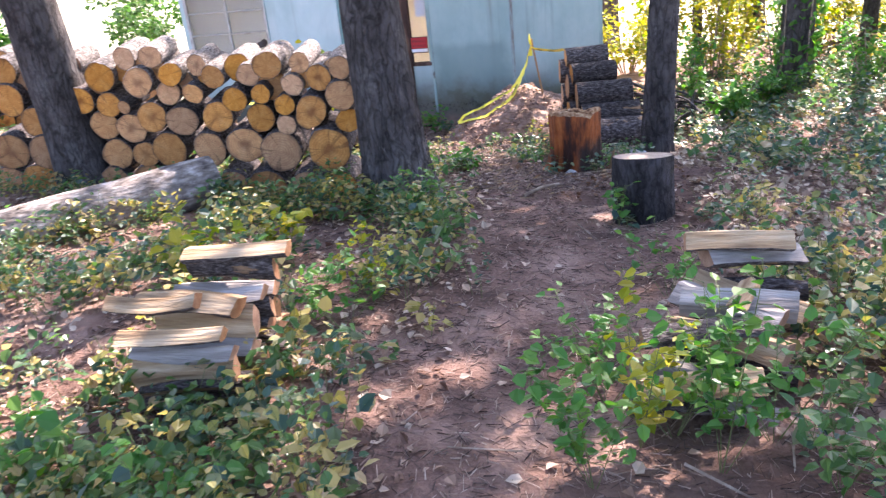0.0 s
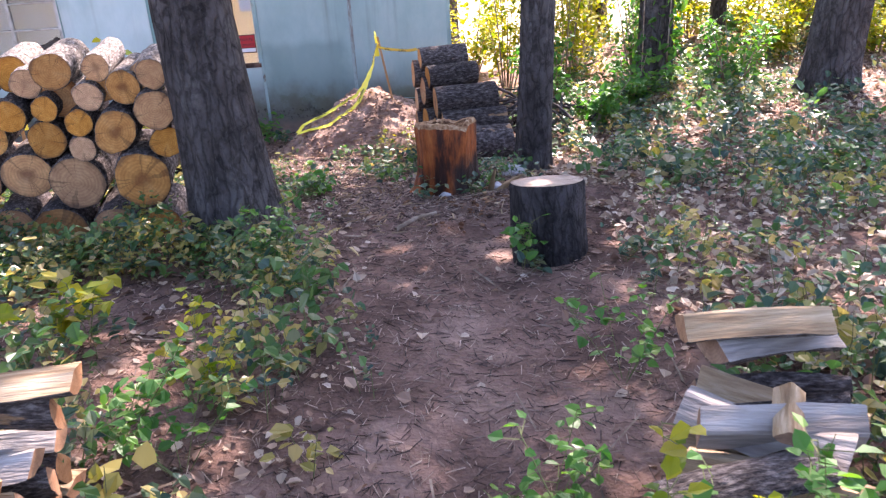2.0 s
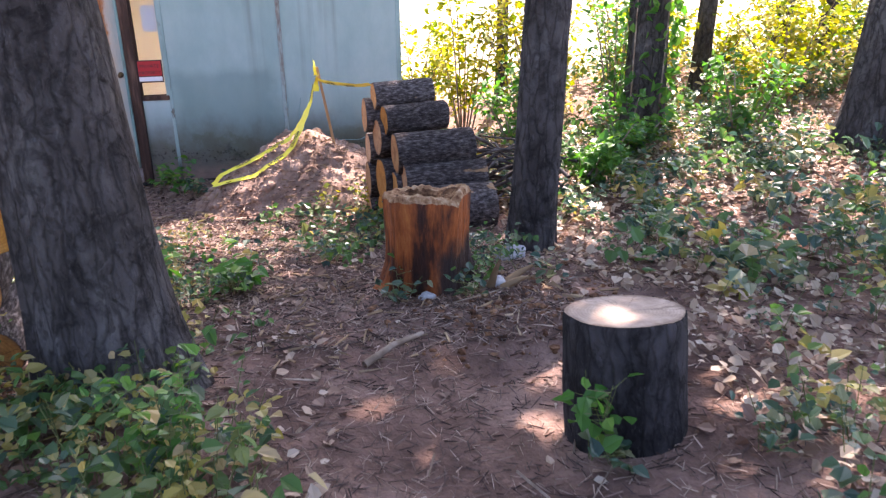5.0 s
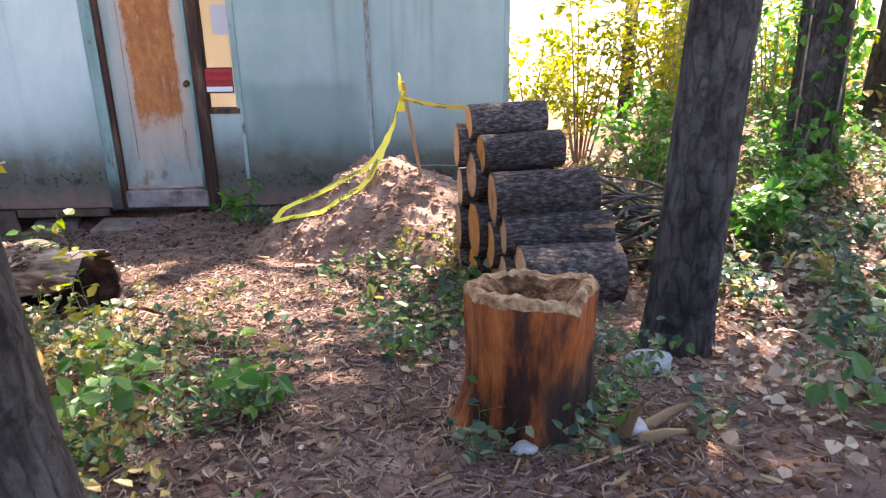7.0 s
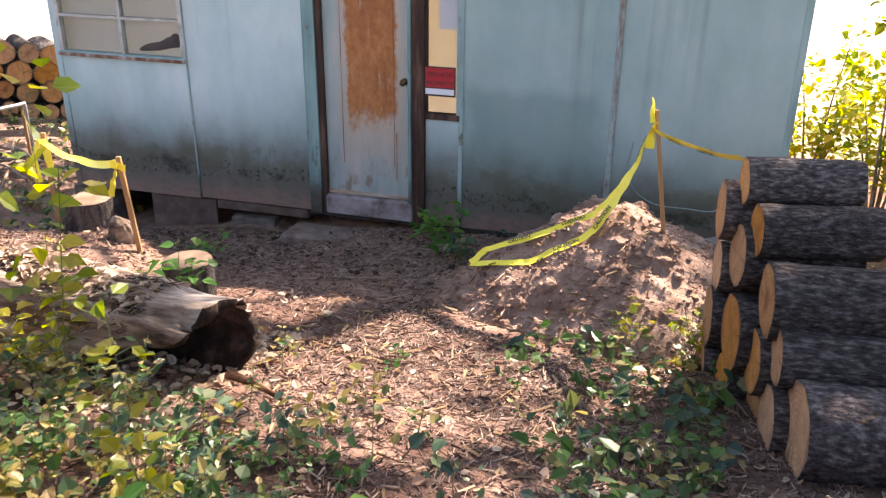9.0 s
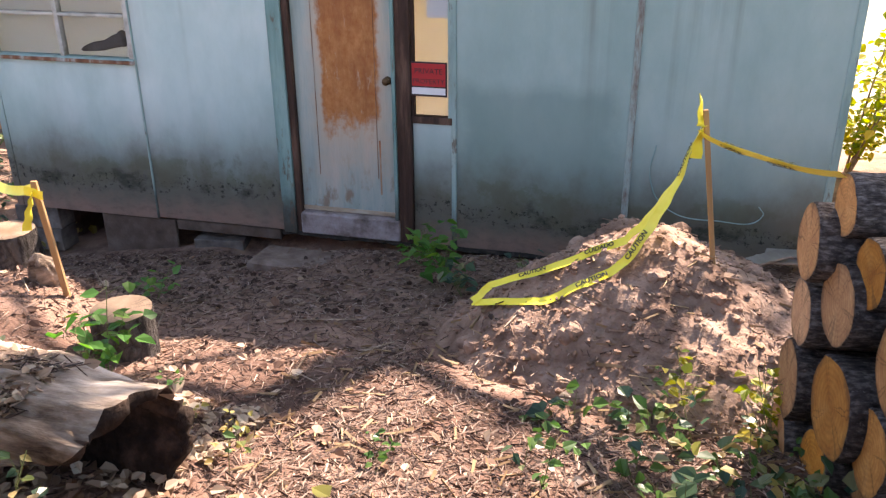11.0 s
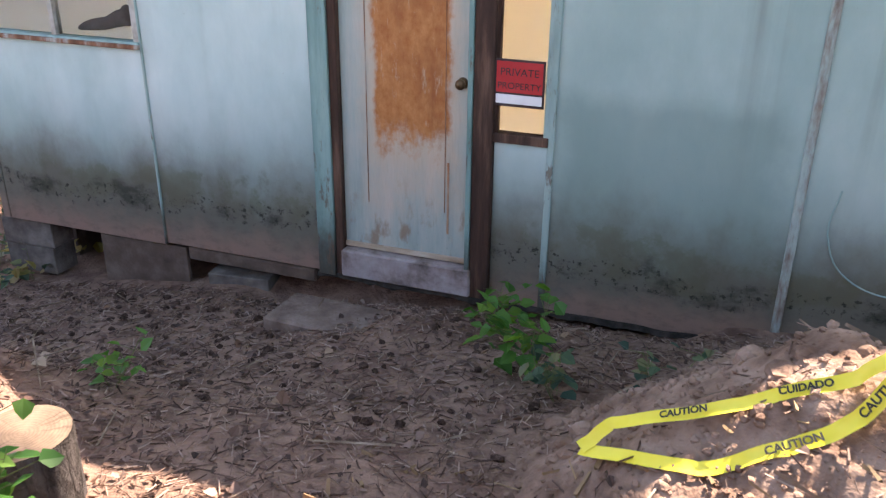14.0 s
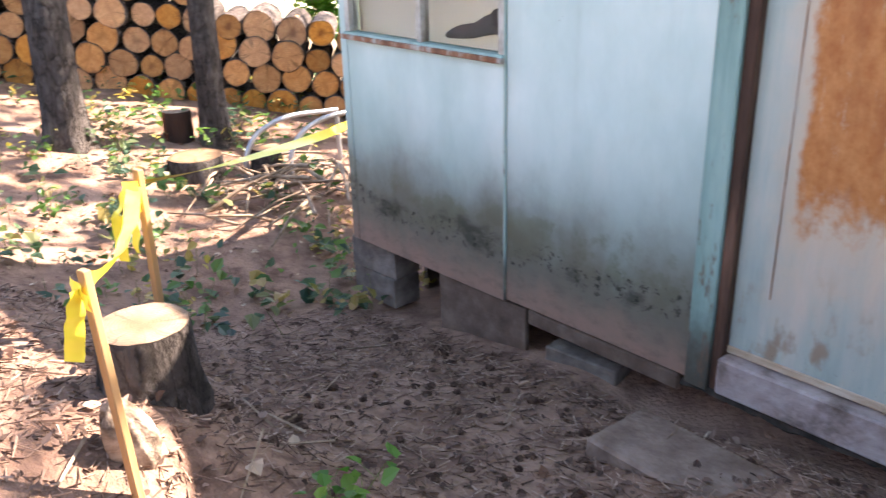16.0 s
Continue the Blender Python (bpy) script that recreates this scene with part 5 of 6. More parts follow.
def hollow_stump():
    x, y = -0.03, 7.07
    t = thing("hollow_stump", (x, y, ground_z(x, y) - 0.03), "red-brown rotten stump with hollow ragged top", "stump")
    h = 0.55
    seg = 64
    bm = bmesh.new()

    def ring(z, r, n, ragged):
        o = []
        for i in range(seg):
            a = 2 * math.pi * i / seg
            q = 1.05 * r * (1 + 0.09 * noise.noise((math.cos(a) * 2, math.sin(a) * 2, n * 0.7)) + 0.06 * noise.noise((math.cos(a) * 8, math.sin(a) * 8, z * 3)) + 0.03 * noise.noise((math.cos(a) * 17, math.sin(a) * 17, z * 5)))
            q *= 1 + 0.5 * math.exp(-max(0, z) / 0.11) * max(0, math.sin(4 * a + 0.9)) - 0.05 * max(0, noise.noise((math.cos(a) * 4, math.sin(a) * 4, 21)))
            o.append(bm.verts.new((q * math.cos(a), q * math.sin(a), z + ragged * (0.018 * noise.noise((math.cos(a) * 1.6, math.sin(a) * 1.6, 9)) + 0.007 * noise.noise((math.cos(a) * 18, math.sin(a) * 18, 4 + 3 * r)) - 0.034 * math.sin(a) - (0.022 / max(1, ragged)) * math.exp(-((a - 5.3) / 0.12) ** 2)))))
        return o

    rs = [ring(0, 0.215, 1, 0), ring(0.08, 0.2, 1, 0), ring(0.2, 0.192, 1, 0), ring(0.35, 0.195, 1, 0), ring(h - 0.02, 0.203, 1, 1.2), ring(h + 0.002, 0.193, 1.3, 1.4), ring(h + 0.004, 0.17, 2, 1.4), ring(h - 0.008, 0.156, 2.4, 1.2), ring(h - 0.014, 0.14, 2.6, 1.1), ring(h - 0.02, 0.12, 2.8, 1.0), ring(h - 0.024, 0.1, 3, 1.0), ring(h - 0.028, 0.08, 3.2, 1.0), ring(h - 0.032, 0.06, 3.4, 1.0), ring(h - 0.034, 0.04, 3.6, 1.0), ring(h - 0.035, 0.02, 3.8, 1.0)]
    for kk, (p, q) in enumerate(zip(rs, rs[1:])):
        for i in range(seg):
            f = bm.faces.new((p[i], p[(i + 1) % seg], q[(i + 1) % seg], q[i]))
            f.smooth = True
            f.material_index = 0 if kk < 4 else (1 if kk in (4, 5, 6) else 2)
    bm.faces.new(rs[-1]).material_index = 2
    # lumpy litter in the bowl, with a deeper hole towards the back
    for v in bm.verts:
        r_ = math.hypot(v.co.x, v.co.y)
        if r_ < 0.15 and v.co.z > h - 0.2:
            v.co.z += 0.018 * noise.noise(v.co * 30) + 0.012 * noise.noise(v.co * 70) - 0.018 * (1 - (r_ / 0.15) ** 2) - 0.14 * math.exp(-((v.co.x + 0.035) ** 2 + (v.co.y - 0.05) ** 2) / 0.0024) + 0.02 * noise.noise(v.co * 14)
    part("rotten_shell", bm, [M_STUMP, M_RIM, M_CRUMB], t)
    return t


hollow_stump()


# ---- stakes and caution tape ----
def stake(at, h, w=0.032, tip=0.04, tilt=(0, 0), label="thin wooden survey stake"):
    bm = bmesh.new()
    box(bm, -w / 2, w / 2, -w * 0.35, w * 0.35, -0.1, h, 0.003)
    ob = part("stake", bm, M_STAKE)
    ob.matrix_basis = pose(*at, tilt[0], tilt[1], 10)
    return tagged(ob, label, "stake", "tape stakes")


stake((-0.42, 10.39, mound_z(-0.42, 10.39)), 0.69, 0.022, tilt=(0, -9), label="thin wooden stake in the mound, tape tied on")
stake((-3.45, 9.98, ground_z(-3.45, 9.98)), 1.03 - ground_z(-3.45, 9.98), 0.03, tilt=(0, -5), label="square wooden stake with tape tied round it")
stake((-4.46, 10.5, ground_z(-4.46, 10.5)), 0.94 - ground_z(-4.46, 10.5), 0.034, label="square wooden stake with tape tied round it")


def ribbon(pts, w, twists, label, sag=0.0, text_at=(), group="caution tape"):
    """A tape strung through points, its width turning from one given angle to the next."""
    t = thing("caution_tape", pts[0], label, "tape", group)
    o = Vector(pts[0])
    n = 14
    P, A = [], []
    for k in range(len(pts) - 1):
        a, b = Vector(pts[k]), Vector(pts[k + 1])
        for i in range(n + (k == len(pts) - 2)):
            s = i / n
            p = a.lerp(b, s)
            p.z -= 4 * sag * s * (1 - s)
            if math.hypot(p.x - MOUND[0], p.y - MOUND[1]) < 1.2:
                p.z = max(p.z, mound_z(p.x, p.y) + 0.012)
            P.append(p - o)
            A.append(twists[k] + (twists[k + 1] - twists[k]) * s)
    for _ in range(14):
        zs = [p.z for p in P]
        for i in range(1, len(P) - 1):
            P[i].z = max(zs[i], (zs[i - 1] + zs[i] * 2 + zs[i + 1]) / 4)
    bm = bmesh.new()
    prev = None
    fr = []
    for i, (p, a) in enumerate(zip(P, A)):
        d = (P[min(i + 1, len(P) - 1)] - P[max(i - 1, 0)]).normalized()
        side = Matrix.Rotation(radians(a), 3, d) @ (Vector((0, 0, 1)) - d * d.z).normalized()
        nrm = d.cross(side)
        curl = nrm * (0.004 * math.sin(i * 0.7))
        row = [bm.verts.new(p + side * w * q + curl * abs(q) * 2 + nrm * e) for q, e in ((-0.5, 0.0), (0, 0.004), (0.5, 0.0))]
        fr.append((p, d, side, nrm))
        if prev:
            for j in range(2):
                bm.faces.new((prev[j], prev[j + 1], row[j + 1], row[j])).smooth = True
        prev = row
    part("ribbon", bm, M_TAPE, t)
    for i, txt, face in [(i, txt, f_) for i, txt, _ in text_at for f_ in (1, -1)]:
        cu = bpy.data.curves.new("letters", "FONT")
        cu.body, cu.size, cu.align_x, cu.align_y = txt, w * 0.72, "CENTER", "CENTER"
        cu.offset = 0.0012
        me = bpy.data.meshes.new_from_object(bpy.data.objects.new("t", cu))
        me.materials.clear()
        me.materials.append(M_BLACK)
        p, d, side, nrm = fr[i]
        ob = new("letters", me)
        ob.parent = t
        x_ = d * face
        z_ = x_.cross(side)
        mm = Matrix((x_, side, z_)).transposed().to_4x4()
        ob.matrix_basis = Matrix.Translation(p + z_ * 0.009) @ mm
    return t


TOP = Vector((-0.535, 10.38, 1.38))
LOW = Vector((-1.485, 10.35, 0.46))
ribbon([TOP, (-0.612, 10.36, 1.11), (-0.69, 10.34, 0.945), (-0.79, 10.3, 0.765), (-0.95, 10.26, 0.645), (-1.15, 10.25, 0.53), LOW], 0.046, [110, 70, 55, 62, 66, 68, 70], "yellow caution tape hanging from stake onto mound", 0.0, ((8, "CAUTION", 1), (36, "CAUTION", 1), (54, "CAUTION", 1)))
ribbon([(-0.6, 10.38, 1.14), (-0.7, 10.38, 0.96), (-0.8, 10.4, 0.83), (-1.06, 10.4, 0.685), (-1.41, 10.4, 0.53), LOW], 0.042, [60, 45, 52, 60, 66, 70], "yellow caution tape looped back over mound", 0.0, ((34, "CUIDADO", -1), (48, "CAUTION", -1)))
ribbon([TOP - Vector((0, 0, 0.04)), (-0.13, 9.52, 1.48)], 0.05, [40, 60], "yellow caution tape strung to the short stack", 0.03, ((4, "CAUTION", 1), (9, "CAUTION", 1)))
ribbon([TOP - Vector((0.01, 0.02, 0.14)), TOP + Vector((0, -0.02, 0.0)), TOP + Vector((-0.02, 0, 0.13))], 0.05, [10, 80, 140], "knot of yellow caution tape on stake tip", 0.0)
ribbon([(-3.5, 9.96, 1.0), (-3.98, 10.24, 0.88), (-4.46, 10.48, 0.89)], 0.05, [20, 60, 100], "yellow caution tape strung between stakes", 0.03)
FAR = (-7.45, 13.65)
stake((*FAR, ground_z(*FAR)), 0.12 - ground_z(*FAR), 0.034, label="square wooden stake beyond the shed corner")
ribbon([(-4.46, 10.48, 0.89), (*FAR, 0.07)], 0.06, [60, 200], "yellow caution tape strung past the shed corner", 0.05)
ribbon([(-4.44, 10.46, 0.91), (-4.39, 10.43, 0.8), (-4.37, 10.42, 0.68)], 0.05, [80, 130, 160], "crumpled tail of yellow tape on stake", 0.0)
ribbon([(-4.46, 10.46, 0.89), (-4.5, 10.42, 0.79), (-4.48, 10.41, 0.62)], 0.045, [20, 70, 130], "crumpled tail of yellow tape on stake", 0.0)
ribbon([(-4.51, 10.47, 0.86), (-4.41, 10.47, 0.83)], 0.06, [0, 8], "yellow tape knotted round stake", 0.0)
ribbon([(-3.5, 9.95, 0.99), (-3.53, 9.94, 0.9), (-3.56, 9.93, 0.79)], 0.045, [80, 110, 140], "loose end of yellow tape on stake", 0.0)
ribbon([(-3.55, 9.955, 0.985), (-3.45, 9.955, 0.965)], 0.045, [0, 5], "yellow tape knotted round stake", 0.0)


# ---- hollow fallen log ----
def hollow_log():
    a, d, L, R = Vector((-2.06, 8.48, 0.78)), Vector((-1, 0.12, 0.01)).normalized(), 3.1, 0.25
    t = thing("hollow_log", a, "bleached rotting fallen log with dark hollow end", "fallen log")
    q = d.to_track_quat("Y", "Z")
    bm = bmesh.new()
    seg, prev = 72, None

    def ring(y, r, ragged, n):
        o = []
        for i in range(seg):
            th = 2 * math.pi * i / seg
            rr = r * (1 + 0.09 * noise.noise((math.cos(th) * 3, math.sin(th) * 3, y * 7)) + 0.05 * noise.noise((math.cos(th) * 8, math.sin(th) * 8, y * 15)) + 0.24 * noise.noise((math.cos(th) * 2, math.sin(th) * 2, n + y * 1.6)) + 0.11 * noise.noise((math.cos(th) * 6, math.sin(th) * 6, y * 1.5 + n)) + 0.07 * noise.noise((math.cos(th) * 13, math.sin(th) * 13, y * 2.2)) + 0.04 * noise.noise((math.cos(th) * 22, math.sin(th) * 22, y * 9)))
            yy = y - 0.55 * ragged * max(0, 0.08 * math.sin(th + 0.5) + 0.07 * noise.noise((math.cos(th) * 3, math.sin(th) * 3, 2)) + 0.03 * noise.noise((math.cos(th) * 9, math.sin(th) * 9, 3)))
            gap = 0.42 * smooth01((-math.cos(th) + 0.35) / 0.6) * (1 - smooth01((math.sin(th) - 0.25) / 0.45)) + 0.05 * noise.noise((math.cos(th) * 3, math.sin(th) * 3, 6))
            yy += gap * max(0.0, 1 - y / 1.6)
            o.append(bm.verts.new(q @ Vector((rr * math.cos(th), yy, rr * math.sin(th)))))
        return o

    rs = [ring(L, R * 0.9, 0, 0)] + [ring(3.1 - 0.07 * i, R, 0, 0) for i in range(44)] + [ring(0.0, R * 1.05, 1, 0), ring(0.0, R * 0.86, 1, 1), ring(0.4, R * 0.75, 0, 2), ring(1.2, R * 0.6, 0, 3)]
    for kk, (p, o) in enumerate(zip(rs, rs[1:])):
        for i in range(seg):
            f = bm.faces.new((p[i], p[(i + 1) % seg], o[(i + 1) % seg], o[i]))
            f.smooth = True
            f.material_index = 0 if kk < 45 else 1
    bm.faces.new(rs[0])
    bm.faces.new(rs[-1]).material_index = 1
    # second slot paints the cavity dark as if no light reached it
    part("shell", bm, [M_DEADLOG, M_HOLLOWSHADE], t)


hollow_log()


# ---- plants ----
GROW = np.random.default_rng(21)


def path_x(y):
    return 0.05 - 0.75 * smooth01((y - 6.0) / 3.5)


def sticks(a, b, r):
    """Thin three-sided stems from points a to points b (numpy)."""
    d = b - a
    d /= np.linalg.norm(d, axis=1)[:, None] + 1e-9
    s = np.cross(d, np.array([0.31, 0.77, 0.21]))
    s /= np.linalg.norm(s, axis=1)[:, None] + 1e-9
    u = np.cross(d, s)
    n = len(a)
    rr = np.asarray(r).reshape(-1, 1)
    vs = []
    for p, q in ((a, 1.0), (b, 0.6)):
        for k3 in range(3):
            th = 2 * math.pi * k3 / 3
            vs.append(p + (s * math.cos(th) + u * math.sin(th)) * rr * q)
    v = np.stack(vs, 1).reshape(-1, 3)
    k = np.arange(n)[:, None] * 6
    f = np.concatenate([k + [i, (i + 1) % 3, (i + 1) % 3 + 3, i + 3] for i in range(3)], 0)
    return v, f


def density(x, y):
    """How thickly the undergrowth stands at a place, 0 to 1."""
    dpath = abs(x - path_x(y))
    if y > 9.0 and -6.2 < x < 0.0:
        return 0.02
    d = smooth01((dpath - (0.85 if 5.4 < y < 7.8 else 0.5)) / 0.5)
    if x > 1.0 and 4.0 < y < 10.5:
        d *= 0.3
    d *= smooth01((noise.noise((x * 1.1, y * 1.1, 31)) + 0.6 * noise.noise((x * 2.7, y * 2.7, 8)) + 0.28) / 0.5)
    if x > 0:
        if 4.6 < y < 8.0:
            d *= smooth01((x - 0.5) / 0.6)
        if y > 8.6:
            d *= smooth01((x - 0.6) / 0.5) * (0.9 if y < 12.5 else 1.0)
    else:
        if 6.2 < y < 7.6:
            d *= 0.55 if x < -0.5 else 0.15
        if y >= 7.6:
            d *= 0.35 if x < -2.2 else 0.12
    if -5.9 < x < -1.5 and PILE_A + PILE_B * x - 0.15 < y < PILE_A + PILE_B * x + 0.9:
        return 0.0
    return d


def scatter(n, x0, x1, y0, y1, dens, g):
    out = []
    while len(out) < n:
        x, y = g.uniform(x0, x1), g.uniform(y0, y1)
        if g.random() < dens(x, y):
            out.append((x, y))
    return out


L_YELLOW = leaf_mat("yellowing_leaf", [(0.2, 0.2, 0.05), (0.34, 0.28, 0.08), (0.42, 0.32, 0.14)], 0.4, 0.4)
L_MID = leaf_mat("mid_green_leaf", [(0.045, 0.1, 0.03), (0.07, 0.15, 0.04), (0.11, 0.19, 0.05)], 0.4, 0.36)


def undergrowth(name, spots, hmin, hmax, leaf, per, mix, label, g):
    """Low herbs: thin stems with broad leaves in tiers; each herb keeps one tint. One sheet of stuff."""
    P, S, A, B, K = [], [], [], [], []
    for x, y in spots:
        z = ground_z(x, y)
        big = g.uniform(0.55, 1.5)
        h = g.uniform(hmin, hmax) * (0.6 + 0.8 * (0.5 + 0.5 * noise.noise((x * 0.9, y * 0.9, 11))))
        top = np.array([x + g.normal(0, 0.25) * h, y + g.normal(0, 0.25) * h, z + h])
        base = np.array([x, y, z - 0.02])
        A.append(base)
        B.append(top)
        kind = g.choice(4, p=mix)
        m = g.integers(per[0], per[1])
        for _ in range(m):
            s = g.uniform(0.35, 1.0)
            o = base + (top - base) * s
            a, q = g.uniform(0, 6.28), g.uniform(0.02, 0.09) * (0.6 + h * 2) * big
            P.append(o + np.array([math.cos(a) * q, math.sin(a) * q, g.uniform(-0.01, 0.03)]))
            S.append(leaf * big * g.uniform(0.6, 1.3))
            K.append(kind)
    v, f = leaf_quads(np.array(P), np.array(S), g, 0.5)
    ob = np_mesh(name, v, f, L_GROUND)
    for m_ in (L_DARK, L_MID, L_YELLOW):
        ob.data.materials.append(m_)
    ob.data.polygons.foreach_set("material_index", np.tile(np.array(K, dtype=np.int32), 2))
    tagged(ob, label, "undergrowth", kind="stuff")
    v, f = sticks(np.array(A), np.array(B), np.full(len(A), 0.0022))
    st = np_mesh("stems", v, f, M_STEM)
    tagged(st, "thin green stems of low woodland herbs", "stems", kind="stuff")


undergrowth("undergrowth", scatter(2000, -5.0, 3.0, 0.6, 6.4, density, GROW), 0.06, 0.3, 0.046, (7, 14), (0.27, 0.25, 0.31, 0.17), "low broad-leaved woodland herbs, green and yellowing", GROW)
undergrowth("undergrowth", scatter(1150, 0.7, 7.5, 5.5, 13.0, density, GROW), 0.05, 0.24, 0.05, (6, 12), (0.15, 0.55, 0.2, 0.1), "low dark blue-green herbs among leaf litter", GROW)
undergrowth("undergrowth", scatter(800, -7.0, -0.6, 5.0, 9.4, density, GROW), 0.06, 0.24, 0.037, (11, 19), (0.35, 0.05, 0.25, 0.35), "low herbs by the fallen log, green and yellowing", GROW)
undergrowth("undergrowth", scatter(560, -11.0, -5.4, 9.0, 15.0, lambda x, y: 1.0 if noise.noise((x * 1.2, y * 1.2, 23)) > -0.05 else 0.12, GROW), 0.05, 0.25, 0.07, (4, 9), (0.2, 0.4, 0.3, 0.1), "scattered low herbs beyond the shed corner", GROW)


undergrowth("undergrowth", scatter(480, 0.95, 3.6, 6.3, 11.5, lambda x, y: 1.0 if noise.noise((x * 1.5, y * 1.5, 3)) > -0.2 else 0.15, GROW), 0.06, 0.3, 0.065, (5, 11), (0.15, 0.5, 0.3, 0.05), "low dark green herbs beside the slim tree", GROW)
undergrowth("undergrowth", scatter(190, -3.8, -1.6, 6.6, 7.9, lambda x, y: 1.0 if noise.noise((x * 1.7, y * 1.7, 5)) > -0.25 else 0.2, GROW), 0.06, 0.22, 0.036, (11, 19), (0.3, 0.1, 0.3, 0.3), "sunlit yellow-green herbs before the hollow log", GROW)
undergrowth("undergrowth", scatter(500, 2.0, 9.0, 11.5, 16.5, lambda x, y: 1.0, GROW), 0.12, 0.5, 0.08, (6, 12), (0.2, 0.1, 0.35, 0.35), "tall sunlit herbs at the wood's edge", GROW)
undergrowth("undergrowth", scatter(120, -2.0, 0.5, 6.9, 8.0, lambda x, y: 1.0 if (x < -0.9 or x > -0.05) and noise.noise((x * 2.1, y * 2.1, 9)) > -0.1 else 0.02, GROW), 0.05, 0.18, 0.034, (10, 18), (0.1, 0.5, 0.35, 0.05), "dark green herbs edging the path by the stump", GROW)
undergrowth("undergrowth", scatter(230, 0.7, 2.6, 1.0, 4.2, lambda x, y: 1.0 if noise.noise((x * 1.6, y * 1.6, 13)) > -0.3 else 0.15, GROW), 0.08, 0.3, 0.042, (8, 15), (0.3, 0.25, 0.3, 0.15), "dark green herbs round the split billets", GROW)
undergrowth("undergrowth", scatter(190, -2.4, -0.75, 0.9, 3.0, lambda x, y: 1.0 if noise.noise((x * 1.6, y * 1.6, 17)) > -0.3 else 0.15, GROW), 0.08, 0.28, 0.04, (9, 16), (0.35, 0.1, 0.35, 0.2), "green herbs before the split billets", GROW)
undergrowth("undergrowth", scatter(90, -1.2, -0.1, 8.0, 9.8, lambda x, y: 1.0 if x > -0.75 else 0.15, GROW), 0.04, 0.16, 0.05, (4, 9), (0.2, 0.3, 0.4, 0.1), "small herbs at the mound's foot", GROW)


def litter(name, n, x0, x1, y0, y1, size, material, label, dens, g, slim=None, lift=0.012):
    sp = scatter(n, x0, x1, y0, y1, dens, g)
    P = np.array([(x, y, max(ground_z(x, y), mound_z(x, y) if math.hypot(x - MOUND[0], y - MOUND[1]) < 1.25 else -9) + lift) for x, y in sp])
    if slim is None:
        v, f = leaf_quads(P, size * g.uniform(0.4, 1.4, n), g, 0.4)
    else:
        a = g.uniform(0, 6.28, n)
        L = (size * g.uniform(0.3, 1.2, n))[:, None]
        d = np.stack([np.cos(a), np.sin(a), g.normal(0, 0.14, n)], 1) * L
        v, f = sticks(P - d / 2, P + d / 2, slim * g.uniform(0.5, 1.6, n))
    ob = np_mesh(name, v, f, material)
    tagged(ob, label, "litter", kind="stuff")


def off_mound(x, y):
    return 0.12 if math.hypot(x - MOUND[0], (y - MOUND[1])) < 1.05 else 1.0


def everywhere(x, y):
    if y > 9.3 and x < 0.5:
        return 0.03
    if y > 7.0 and x < 0.6:
        return 0.25
    return (1.0 if abs(x - path_x(y)) > 0.6 else 0.1) * (0.35 + 0.65 * smooth01(noise.noise((x * 1.3, y * 1.3, 77)) + 0.6))


litter("leaf_litter", 19000, -5.0, 6.5, 0.6, 12.0, 0.047, L_DRY, "dry tan and brown fallen leaves on soil", everywhere, GROW)
litter("leaf_litter", 3000, -10.0, -2.0, 6.5, 15.0, 0.045, L_DRY, "dry tan and brown fallen leaves on soil", lambda x, y: 0.03 if (x > -5.8 and y > 10) else 0.6, GROW)
litter("needle_litter", 36000, -2.4, 1.8, 1.0, 9.5, 0.06, L_NEEDLE, "reddish-brown needles and bark slivers on the path", lambda x, y: 1.0, GROW, 0.0021, 0.006)
L_DUSTY = leaf_mat("dusty_needles", [(0.05, 0.028, 0.021), (0.12, 0.069, 0.052), (0.2, 0.125, 0.097), (0.28, 0.19, 0.15), (0.4, 0.295, 0.24)], 0.1, 0.8)
litter("needle_litter", 18000, -5.8, 0.3, 8.6, 12.2, 0.07, L_DUSTY, "brown needles and bark chips before the shed", off_mound, GROW, 0.0028, 0.006)
litter("needle_litter", 11000, -1.9, 0.6, 6.2, 10.2, 0.065, L_NEEDLE, "bark strips and needles between mound and stump", off_mound, GROW, 0.003, 0.008)
L_BARKCHIP = leaf_mat("bark_chip", [(0.05, 0.03, 0.024), (0.1, 0.06, 0.047), (0.16, 0.1, 0.08), (0.24, 0.16, 0.13)], 0.0, 0.9)
litter("bark_chips", 2000, -5.4, -0.7, 9.6, 12.1, 0.03, L_BARKCHIP, "dark bark flakes and dead leaves before the shed", off_mound, GROW, None, 0.012)
litter("wood_chips", 700, -2.2, 0.9, 6.0, 10.4, 0.1, M_SPLIT, "pale wood chips and splinters on the soil", lambda x, y: 0.6, GROW, 0.006, 0.012)
L_PALEDRY = leaf_mat("pale_fallen_leaf", [(0.14, 0.08, 0.05), (0.27, 0.18, 0.12), (0.4, 0.3, 0.21), (0.5, 0.41, 0.31)], 0.15, 0.6)
litter("leaf_litter", 15000, 0.8, 6.5, 3.6, 11.0, 0.05, L_PALEDRY, "pale dry fallen leaves among undergrowth", lambda x, y: 1.0, GROW, None, 0.03)
litter("leaf_litter", 2600, -4.4, -2.0, 7.7, 9.3, 0.045, L_PALEDRY, "pale dry leaves drifted round the fallen log", lambda x, y: 1.0, GROW, None, 0.03)
litter("twigs", 320, -5.0, 5.0, 1.5, 12.0, 0.34, M_TWIG, "thin dry twigs on the ground", lambda x, y: 1.0, GROW, 0.0042, 0.018)


